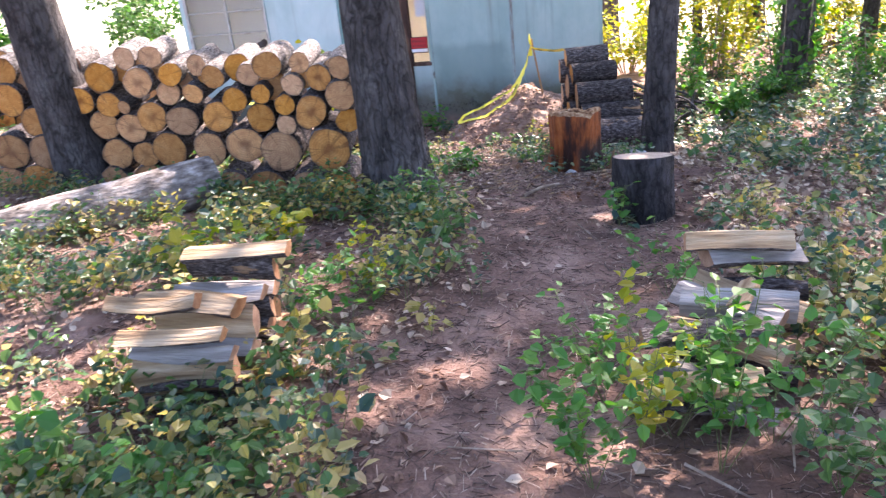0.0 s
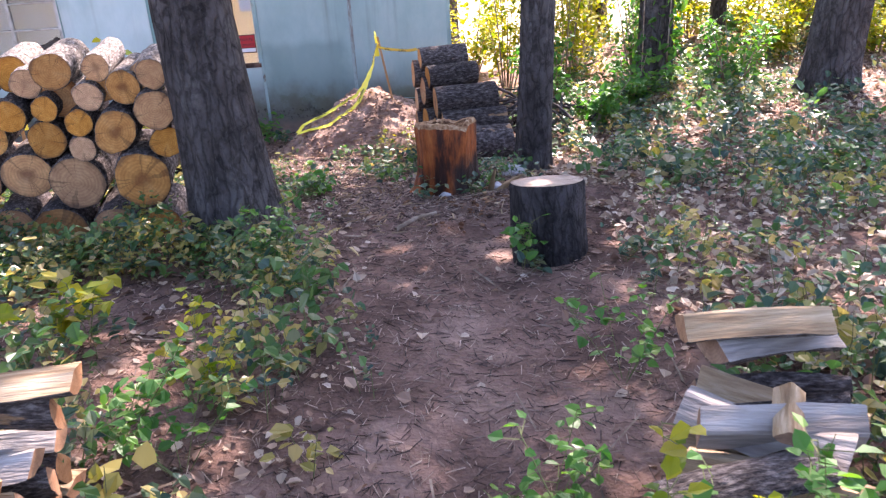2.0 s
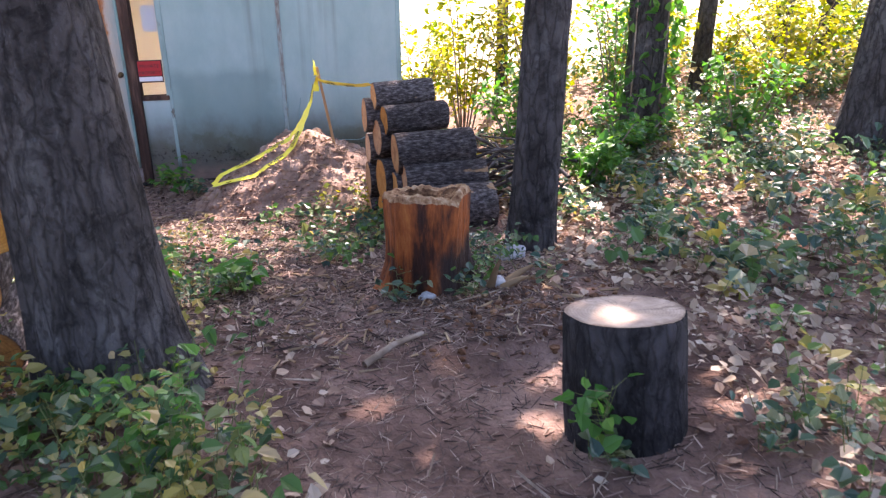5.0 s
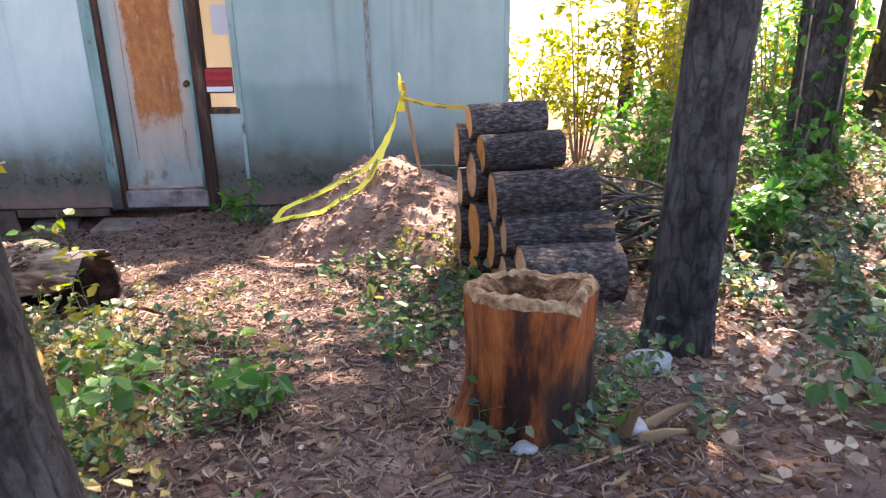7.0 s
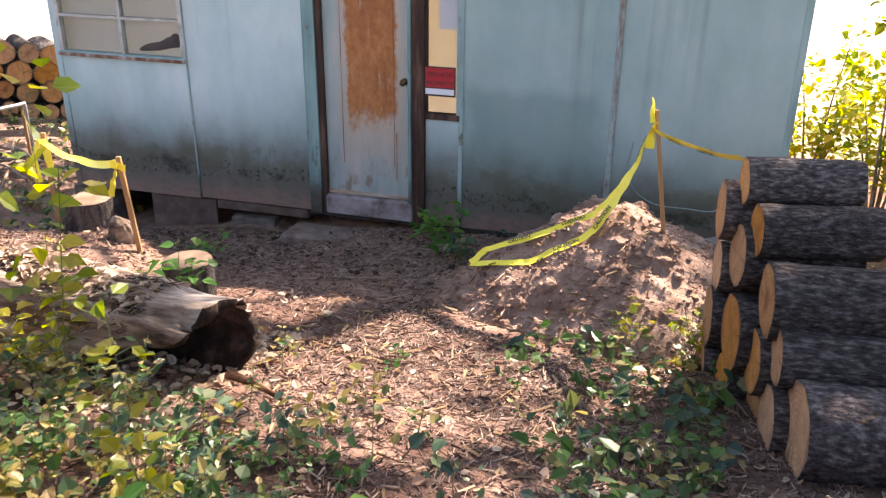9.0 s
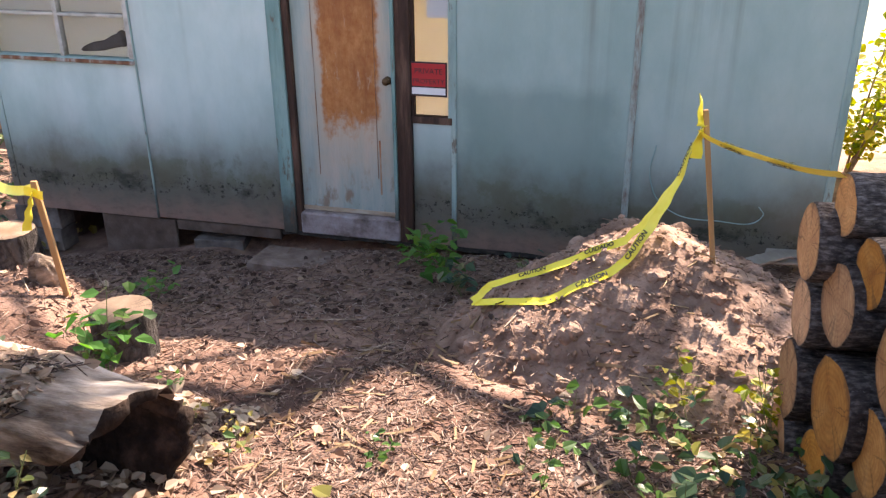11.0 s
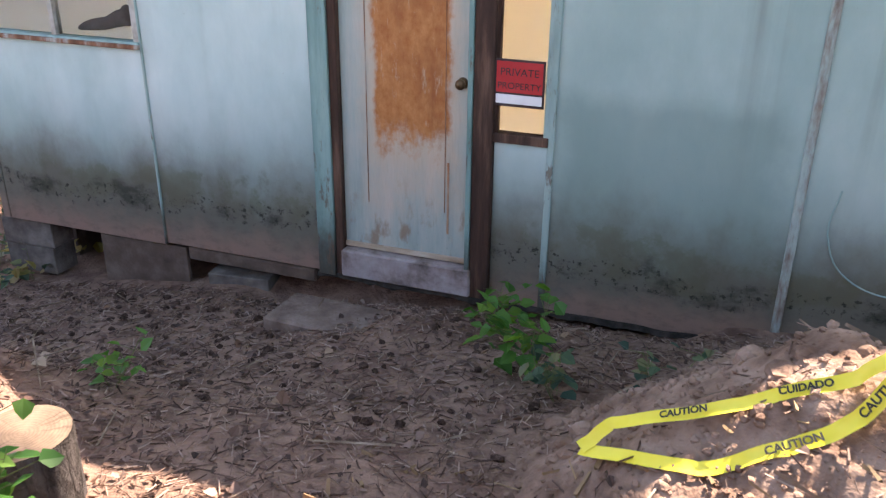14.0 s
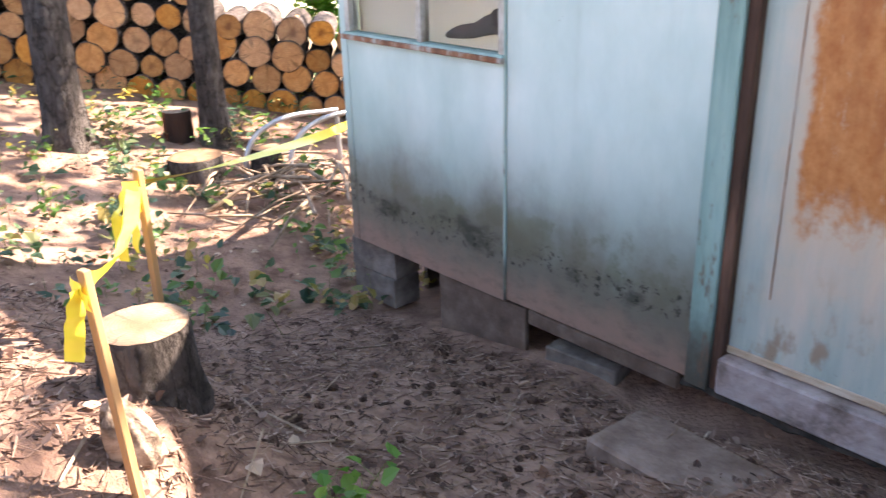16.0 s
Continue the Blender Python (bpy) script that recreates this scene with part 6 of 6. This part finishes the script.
def log_litter(n, g):
    """Leaves and needles caught on the back of the fallen log."""
    a0, d0 = np.array([-2.06, 8.48, 0.78]), np.array([-0.993, 0.119, 0.01])
    s, th = g.uniform(0.25, 3.1, n), g.normal(1.75, 0.42, n)
    P = a0 + d0 * s[:, None] + np.stack([np.zeros(n), np.cos(th), np.sin(th)], 1) * 0.255
    v, f = leaf_quads(P[: n // 2], 0.05 * g.uniform(0.4, 1.2, n // 2), g, 0.4)
    tagged(np_mesh("leaf_litter", v, f, L_PALEDRY), "pale dry leaves lying on the fallen log", "litter", kind="stuff")
    a = g.uniform(0, 6.28, n - n // 2)
    dd = np.stack([np.cos(a), np.sin(a) * 0.6, g.normal(0, 0.15, len(a))], 1) * (0.1 * g.uniform(0.4, 1.3, len(a)))[:, None]
    v, f = sticks(P[n // 2:] - dd / 2, P[n // 2:] + dd / 2, np.full(len(a), 0.0028))
    tagged(np_mesh("needle_litter", v, f, L_NEEDLE), "needles lying on the fallen log", "litter", kind="stuff")


log_litter(5200, GROW)


def clods(name, n, where, rmin, rmax, material, label, g, sub=1):
    """Crumbs of earth: small uneven lumps, as one sheet of stuff."""
    bm = bmesh.new()
    bmesh.ops.create_icosphere(bm, subdivisions=sub, radius=1.0)
    base = np.array([v.co for v in bm.verts])
    tri = np.array([[v.index for v in f.verts] for f in bm.faces])
    bm.free()
    V, F = [], []
    for i in range(n):
        x, y, z = where(g)
        r = rmin + (rmax - rmin) * g.random() ** 3
        q = base * (1 + g.normal(0, 0.16 if sub == 1 else 0.1, (len(base), 1))) * r * np.array([1, g.uniform(0.7, 1.2), g.uniform(0.6, 0.9)])
        a = g.uniform(0, 6.28)
        R = np.array([[math.cos(a), -math.sin(a), 0], [math.sin(a), math.cos(a), 0], [0, 0, 1]])
        V.append(q @ R.T + np.array([x, y, z + (r * 0.05 if sub == 1 else -r * 0.25)]))
        F.append(tri + i * len(base))
    ob = np_mesh(name, np.concatenate(V), np.concatenate(F), material)
    tagged(ob, label, "soil clods", kind="stuff")


def on_mound(g):
    a, r = g.uniform(0, 6.28), 1.15 * math.sqrt(g.random())
    x, y = MOUND[0] + math.cos(a) * r, MOUND[1] + math.sin(a) * r
    return x, y, mound_z(x, y)


def red_spot(g):
    x, y = g.normal(0.25, 0.3), g.normal(6.6, 0.25)
    return x, y, ground_z(x, y)


def by_wall(g):
    x, y = g.uniform(-5.2, -0.6), g.uniform(9.8, 12.1)
    return x, y, ground_z(x, y)


clods("rot_crumbs", 500, red_spot, 0.006, 0.024, M_ROT, "reddish rotted wood crumbs round the stump", GROW)
clods("soil_clods", 4200, on_mound, 0.004, 0.02, M_DIRT, "crumbly clods of dug soil on the mound", GROW)
clods("soil_clods", 320, on_mound, 0.015, 0.055, M_DIRT, "large broken clods of dug soil on the mound", GROW, 2)
clods("soil_crumbs", 700, by_wall, 0.006, 0.016, M_DIRT, "brown soil crumbs before the shed", GROW)


def cone_spot(g):
    x = min(-1.7, max(-5.0, g.normal(-3.4, 0.75)))
    y = g.uniform(10.5, 12.05)
    return x, y, ground_z(x, y) + 0.004


M_CONE = mat("old_pine_cone", [(0.03, 0.018, 0.014), (0.075, 0.044, 0.034), (0.14, 0.09, 0.07)], 40, 6, 0.9, 1.0, 120, spec=0.1)
clods("pine_cones", 140, cone_spot, 0.018, 0.032, M_CONE, "dark old pine cones lying before the shed", GROW)


def plant(at, h, n, leaf, material, label, seed, stems=3, spread=0.5, name="plant"):
    """A leafy plant as a thing: its stems, and its leaves as one crown."""
    g = np.random.default_rng(seed)
    x, y = at[:2]
    t = thing(name, (x, y, at[2] if len(at) > 2 else ground_z(x, y)), label, "plant")
    A, B, P = [], [], []
    for s in range(stems):
        a = g.uniform(0, 6.28)
        top = np.array([math.cos(a) * h * spread * g.uniform(0.3, 1), math.sin(a) * h * spread * g.uniform(0.3, 1), h * g.uniform(0.65, 1)])
        A.append(np.zeros(3) - [0, 0, 0.03])
        B.append(top)
        for i in range(n // stems):
            q = g.uniform(0.25, 1.0)
            o = top * q
            th, l = g.uniform(0, 6.28), leaf * g.uniform(0.4, 1.4)
            e = o + np.array([math.cos(th) * l, math.sin(th) * l, l * 0.25])
            A.append(o)
            B.append(e)
            P.append(e)
    v, f = sticks(np.array(A), np.array(B), np.array([0.003 if i < 1 else 0.0018 for i in range(len(A))]))
    np_mesh("stem", v, f, M_STEM, t)
    v, f = leaf_quads(np.array(P), leaf * g.uniform(0.7, 1.25, len(P)), g, 0.4)
    np_mesh("foliage", v, f, material, t)
    return t


L_FRESH = leaf_mat("fresh_green_leaf", [(0.04, 0.13, 0.025), (0.07, 0.19, 0.035), (0.13, 0.24, 0.04)], 0.4)
plant((-1.92, 11.42), 0.36, 54, 0.085, L_FRESH, "bright green leafy weed by the shed wall", 31, 5, 0.6)
plant((-2.2, 11.75), 0.24, 26, 0.075, L_FRESH, "bright green leafy weed by the door slab", 32, 3, 0.7)
plant((-1.72, 11.15), 0.2, 30, 0.07, L_DARK, "low dark green weed by the mound", 33, 4, 0.9)
plant((-1.35, 11.3), 0.3, 18, 0.06, L_DARK, "small green weed behind the mound", 34, 3, 0.6)
plant((-2.85, 9.42), 0.36, 44, 0.075, L_FRESH, "green leafy weed beside small stump", 35, 4, 0.7)
plant((-3.3, 10.45), 0.18, 24, 0.06, L_FRESH, "low pale green weed in the needles", 36, 4, 0.9)
plant((-0.5, 9.75), 0.24, 26, 0.05, L_BRIGHT, "small weed at the mound's foot", 37, 3, 0.7)
plant((-0.2, 9.55), 0.36, 26, 0.05, L_BRIGHT, "small weed at the mound's foot", 38, 3, 0.5)
plant((-1.53, 7.34), 0.72, 46, 0.05, L_BRIGHT, "slender sapling with yellow-green leaves", 39, 2, 0.25)
plant((-1.0, 7.2), 0.24, 50, 0.07, L_FRESH, "spreading dark green herb beside the path", 40, 6, 0.9)
plant((-1.5, 6.95), 0.26, 50, 0.075, L_FRESH, "spreading green herb beside the path", 41, 6, 1.0)
plant((0.18, 2.42), 0.62, 110, 0.05, L_BRIGHT, "leafy sapling with yellow-green leaves by billets", 42, 4, 0.5)
plant((0.02, 2.15), 0.5, 110, 0.05, L_FRESH, "leafy green sapling beside the path", 43, 4, 0.6)
plant((0.42, 2.25), 0.66, 110, 0.05, L_FRESH, "leafy green sapling before the billets", 44, 4, 0.5)
plant((0.75, 2.15), 0.42, 110, 0.05, L_MID, "leafy mid-green sapling before the billets", 45, 5, 0.7)
plant((0.24, 5.2), 0.34, 34, 0.065, L_FRESH, "small leafy plant against the chopping block", 46, 3, 0.4)
plant((0.08, 2.75), 0.45, 70, 0.046, L_FRESH, "leafy green sapling beside the path", 61, 5, 0.7)
plant((0.0, 3.1), 0.3, 60, 0.046, L_FRESH, "leafy green plant beside the path", 62, 5, 0.8)
plant((0.3, 2.5), 0.62, 110, 0.046, L_FRESH, "leafy green sapling before the billets", 63, 5, 0.6)
plant((0.62, 2.45), 0.6, 110, 0.046, L_FRESH, "leafy green sapling before the billets", 64, 5, 0.6)
plant((0.42, 3.85), 0.4, 60, 0.046, L_FRESH, "leafy green plant behind the billets", 65, 5, 0.7)
plant((-1.35, 3.55), 0.4, 80, 0.046, L_FRESH, "green leafy plant beside split billets", 66, 6, 0.9)
plant((-1.15, 3.85), 0.34, 80, 0.046, L_BRIGHT, "yellow-green leafy plant beside split billets", 67, 6, 0.9)
plant((-1.1, 3.4), 0.3, 70, 0.046, L_FRESH, "green leafy plant beside split billets", 68, 6, 0.9)
plant((-1.0, 5.25), 0.5, 60, 0.046, L_FRESH, "green leafy plant before the large tree", 69, 4, 0.5)
plant((-1.75, 2.1), 0.45, 70, 0.07, L_FRESH, "green leafy plant before the split billets", 47, 6, 0.8)
plant((-1.3, 1.95), 0.3, 50, 0.06, L_FRESH, "low green plant before the split billets", 48, 5, 0.9)
plant((-2.1, 4.1), 0.4, 60, 0.08, L_BRIGHT, "sunlit pale leafy plant by felled trunk", 49, 6, 0.9)
plant((-1.75, 4.5), 0.4, 60, 0.08, L_BRIGHT, "sunlit pale leafy plant by felled trunk", 50, 6, 0.9)
plant((-2.5, 8.15), 1.25, 40, 0.095, L_BRIGHT, "tall sapling with large pale sunlit leaves behind log", 51, 3, 0.35)
plant((-3.1, 8.0), 0.3, 60, 0.045, L_GROUND, "leafy weeds against the hollow log", 52, 6, 1.0)
plant((-2.45, 8.05), 0.2, 26, 0.055, L_GROUND, "leafy weeds against the hollow log", 53, 5, 0.9)
plant((-2.7, 7.4), 0.28, 60, 0.045, L_BRIGHT, "yellow-green weeds before the hollow log", 54, 6, 0.9)
plant((-2.2, 8.1), 0.22, 50, 0.045, L_GROUND, "leafy weeds against the hollow log", 71, 6, 1.0)
plant((-2.65, 8.18), 0.34, 70, 0.05, L_BRIGHT, "yellow-green weeds against the hollow log", 72, 6, 0.9)
plant((-3.4, 8.2), 0.4, 70, 0.05, L_BRIGHT, "yellow-green weeds against the hollow log", 73, 6, 0.8)
plant((-2.75, 8.95), 0.25, 24, 0.055, L_DARK, "small green weed behind the hollow log", 55, 4, 0.8)


def shrub(x, y, h, r, n, material, label, seed, leaf=0.08, low=0.0):
    g = np.random.default_rng(seed)
    t = thing("shrub", (x, y, ground_z(x, y)), label, "shrub", "shrubs at the wood's edge")
    cs = []
    for i in range(9):
        bm = bmesh.new()
        a = g.uniform(0, 6.28)
        e = Vector((math.cos(a) * r * g.uniform(0.2, 0.9), math.sin(a) * r * g.uniform(0.2, 0.9), h * g.uniform(0.45, 1.0)))
        limb(bm, (e.x * 0.15, e.y * 0.15, -0.05), e, 0.013, 0.004, 5)
        part("branch", bm, M_TWIG, t)
        for s in (0.35, 0.6, 0.85, 1.0):
            if s < low:
                continue
            cs.append((e.x * s, e.y * s, e.z * s, r * g.uniform(0.16, 0.34)))
    v, f = leaf_cloud(cs, n, leaf, g)
    np_mesh("foliage", v, f, material, t)
    return t


for i, (x, y, h, r) in enumerate([(1.15, 12.9, 1.9, 0.7), (1.9, 12.6, 1.7, 0.7), (0.85, 14.6, 1.5, 0.8), (2.3, 13.6, 2.2, 0.8), (3.3, 12.9, 1.6, 0.8), (4.1, 14.2, 1.5, 0.9), (5.0, 12.6, 1.1, 0.9), (6.2, 12.2, 1.0, 0.9), (6.2, 14.6, 1.3, 1.0), (7.6, 12.6, 1.1, 1.0), (8.6, 13.8, 1.3, 1.1), (5.2, 10.8, 0.8, 0.7), (10.0, 14.0, 1.4, 1.2)]):
    shrub(x, y, h, r, 900, L_BRIGHT, "sunlit yellow-green shrub at the wood's edge", 60 + i)
for i, (x, y, h, r) in enumerate([(1.5, 11.4, 0.9, 0.55), (2.2, 10.4, 0.6, 0.5), (1.6, 9.5, 0.5, 0.45), (3.3, 10.3, 0.8, 0.6), (2.7, 12.0, 1.8, 0.6)]):
    shrub(x, y, h, r, 480, L_FRESH, "green leafy shrub in the shade of trees", 80 + i, 0.075)
for i, (x, y, h, r) in enumerate([(-7.2, 17.0, 2.0, 1.0), (-9.0, 17.4, 2.2, 1.1), (-11.2, 16.0, 2.4, 1.2), (-13.2, 14.6, 2.6, 1.2), (-12.6, 12.2, 1.6, 1.0), (-11.8, 10.0, 1.4, 0.9), (-8.0, 19.0, 2.4, 1.2), (-10.2, 20.0, 2.2, 1.3)]):
    shrub(x, y, h + 0.5, r, 1700, L_MID if i % 2 else L_FRESH, "leafy shrub behind the far log stack", 90 + i, 0.12)


for i, (x, y, h, r) in enumerate([(3.6, 14.6, 1.0, 0.8), (4.6, 13.6, 0.7, 0.7), (5.6, 13.8, 0.8, 0.8), (6.8, 13.4, 0.8, 0.9), (4.4, 11.9, 0.6, 0.6), (2.9, 15.6, 1.4, 0.8), (7.6, 15.2, 1.0, 1.0)]):
    shrub(x, y, h, r, 700, L_BRIGHT if i % 3 else L_MID, "low sunlit shrub between the trees", 140 + i, 0.08)


def ivy(x, y, r, h, seed):
    """Ivy climbing a trunk, rooted at its foot."""
    g = np.random.default_rng(seed)
    t = thing("ivy", (x, y, ground_z(x, y)), "green climbing ivy covering a tree trunk", "ivy")
    n = 520
    a, z = g.uniform(0, 6.28, n), g.uniform(0, 1, n) ** 1.1 * h
    rr = r * (1.05 + 0.35 * g.random(n))
    v, f = leaf_quads(np.stack([np.cos(a) * rr, np.sin(a) * rr, z], 1), 0.11 * g.uniform(0.6, 1.3, n), g, 0.9)
    np_mesh("foliage", v, f, L_FRESH, t)
    A = np.array([[math.cos(q) * r, math.sin(q) * r, -0.05] for q in (0.4, 2.0, 3.6, 5.0)])
    B = np.array([[math.cos(q) * r, math.sin(q) * r, h * 0.9] for q in (0.7, 2.3, 3.5, 5.3)])
    v, f = sticks(A, B, np.full(4, 0.012))
    np_mesh("vine_stems", v, f, M_TWIG, t)


ivy(2.72, 11.2, 0.21, 3.0, 5)


# ---- small things ----
def rock(at, dims, label, seed):
    bm = bmesh.new()
    bmesh.ops.create_icosphere(bm, subdivisions=3, radius=1.0)
    for v in bm.verts:
        v.co *= 1 + 0.3 * noise.noise(v.co * 1.3 + Vector((seed, 0, 0))) + 0.08 * noise.noise(v.co * 4 + Vector((seed, 3, 0)))
        v.co = Vector((v.co.x * dims[0], v.co.y * dims[1], v.co.z * dims[2]))
    ob = part("rock", bm, M_STONE, smooth=True)
    ob.location = at
    return tagged(ob, label, "rock")


rock((0.5, 7.52, ground_z(0.5, 7.52) + 0.035), (0.095, 0.06, 0.055), "pale grey rock at the slim tree's foot", 1)
rock((-0.07, 6.8, ground_z(-0.07, 6.8) + 0.015), (0.04, 0.03, 0.022), "small pale stone before red stump", 2)
rock((0.3, 6.9, ground_z(0.3, 6.9) + 0.02), (0.045, 0.04, 0.025), "small pale stone before red stump", 3)


def dead_chunk(at, dims, rz, seed):
    """A gnarled, ridged lump of bleached wood standing on end."""
    bm = bmesh.new()
    bmesh.ops.create_icosphere(bm, subdivisions=4, radius=1.0)
    for v in bm.verts:
        a = math.atan2(v.co.y, v.co.x)
        ridge = 0.16 * noise.noise((math.cos(a) * 3, math.sin(a) * 3, v.co.z * 0.5 + seed)) + 0.07 * noise.noise((math.cos(a) * 9, math.sin(a) * 9, v.co.z * 1.2 + seed))
        v.co *= 1 + ridge + 0.2 * noise.noise(v.co * 1.4 + Vector((seed, 0, 0)))
        v.co = Vector((v.co.x * dims[0], v.co.y * dims[1], v.co.z * dims[2]))
    ob = part("dead_wood", bm, M_DEADLOG, smooth=True)
    ob.matrix_basis = pose(*at, 12, -10, rz)
    return tagged(ob, "gnarled bleached lump of dead wood beside stake", "dead wood")


dead_chunk((-3.6, 10.04, ground_z(-3.6, 10.04) + 0.03), (0.075, 0.065, 0.13), 20, 4)


def brush_pile(x, y, n, length, rad, label, seed, height=0.35, material=M_TWIG):
    """A heap of branches, each its own stick, crossing at many angles."""
    g = np.random.default_rng(seed)
    z = ground_z(x, y)
    t = thing("brush_pile", (x, y, z), label, "brush pile")
    for i in range(n):
        a, l = g.uniform(0, 6.28), length * g.uniform(0.5, 1.1)
        c = Vector((g.normal(0, rad * 0.5), g.normal(0, rad * 0.5), g.uniform(0.02, height)))
        d = Vector((math.cos(a), math.sin(a), g.normal(0, 0.22))) * l / 2
        bm = bmesh.new()
        r = g.uniform(0.006, 0.02)
        limb(bm, c - d, c + d, r, r * 0.5, 6)
        part("branch", bm, material, t)
    return t


brush_pile(0.95, 9.35, 60, 0.62, 0.42, "tangled heap of dark branches beside short stack", 3, 0.45, M_TWIGDARK)
brush_pile(-7.4, 12.8, 60, 0.8, 0.8, "heap of dry branches beyond the shed", 4, 0.22, M_TWIG)
brush_pile(-3.3, 8.9, 14, 0.8, 0.5, "dry sticks lying behind the hollow log", 5, 0.1)


def hoop_frame():
    """Two bent grey pipes, legs in the ground."""
    t = thing("pipe_frame", (-8.0, 13.3, ground_z(-8.0, 13.3)), "bent grey metal pipe frame before far log stack", "pipe frame")
    for k, (dx, dy) in enumerate(((0, 0), (0.25, 0.28))):
        cu = bpy.data.curves.new("pipe", "CURVE")
        cu.dimensions, cu.bevel_depth, cu.bevel_resolution = "3D", 0.022, 3
        sp = cu.splines.new("BEZIER")
        pts = [(dx, dy - 0.5, -0.1), (dx, dy - 0.46, 0.26), (dx, dy - 0.25, 0.42), (dx, dy + 0.45, 0.44), (dx, dy + 0.46, -0.1)]
        sp.bezier_points.add(len(pts) - 1)
        for b_, p in zip(sp.bezier_points, pts):
            b_.co = p
            b_.handle_left_type = b_.handle_right_type = "AUTO" if p[2] != 0.44 else "VECTOR"
        me = bpy.data.meshes.new_from_object(bpy.data.objects.new("t", cu))
        me.materials.append(M_PIPE)
        o = new("pipe", me)
        o.parent = t


hoop_frame()


def cable():
    """A thin wire hanging loose on the wall beside the seam."""
    cu = bpy.data.curves.new("cable", "CURVE")
    cu.dimensions, cu.bevel_depth = "3D", 0.004
    sp = cu.splines.new("BEZIER")
    pts = [(-0.72, 0.72), (-0.74, 0.5), (-0.62, 0.3), (-0.3, 0.24), (-0.02, 0.3), (-0.05, 0.36)]
    sp.bezier_points.add(len(pts) - 1)
    for b_, (x, z) in zip(sp.bezier_points, pts):
        b_.co = (x, WY - 0.006, z)
        b_.handle_left_type = b_.handle_right_type = "AUTO"
    me = bpy.data.meshes.new_from_object(bpy.data.objects.new("t", cu))
    me.materials.append(M_TRIM)
    tagged(new("cable", me), "thin loose wire hanging on the wall", "cable")


cable()
for i, (x, y, rz, ry) in enumerate(((0.1, 11.95, 20, 6), (0.16, 12.02, -14, -8), (0.0, 11.85, 48, 4))):
    bm = box(bmesh.new(), -0.16, 0.16, -0.05, 0.05, 0, 0.014, 0.002)
    ob = part("board", bm, M_SPLITGREY)
    ob.matrix_basis = pose(x, y, ground_z(x, y) + 0.09 + 0.02 * i, 4, ry, rz)
    tagged(ob, "broken pale board lying against the shed", "board", "broken boards")
bm = bmesh.new()
limb(bm, (0, 0, 0), (0.26, 0.2, 0.01), 0.016, 0.01, 8)
ob = part("stick", bm, M_TWIG)
ob.location = (-0.42, 6.05, ground_z(-0.35, 6.1) + 0.015)
tagged(ob, "stripped stick lying across the path", "stick")
bm = bmesh.new()
limb(bm, (0, 0, 0), (0.26, -0.05, -0.04), 0.02, 0.008, 7)
ob = part("stick", bm, M_ROT)
ob.location = (-1.9, 8.3, ground_z(-1.8, 8.3) + 0.12)
tagged(ob, "torn splinter of wood at log's end", "stick")
for i, (x, y, dx, dy, dz) in enumerate(((0.26, 6.88, 0.02, -0.12, 0.16), (0.32, 6.84, 0.1, -0.1, 0.08), (0.22, 6.8, -0.04, -0.14, 0.05), (0.36, 6.95, 0.14, 0.02, 0.06))):
    bm = bmesh.new()
    limb(bm, (0, 0, 0), (dx, dy, dz * 1.3), 0.026, 0.007, 6)
    ob = part("root_splinter", bm, M_SPLIT)
    ob.location = (x, y, ground_z(x, y) - 0.005)
    tagged(ob, "torn orange root splinter beside red stump", "root", "root splinters")
for i, (x, y) in enumerate(((0.12, 6.72), (-0.2, 6.78), (0.55, 6.9), (0.3, 5.15), (0.75, 5.1), (-0.55, 7.9))):
    plant((x, y), 0.14, 22, 0.055, L_DARK, "small dark green herb on the soil", 120 + i, 4, 1.0)
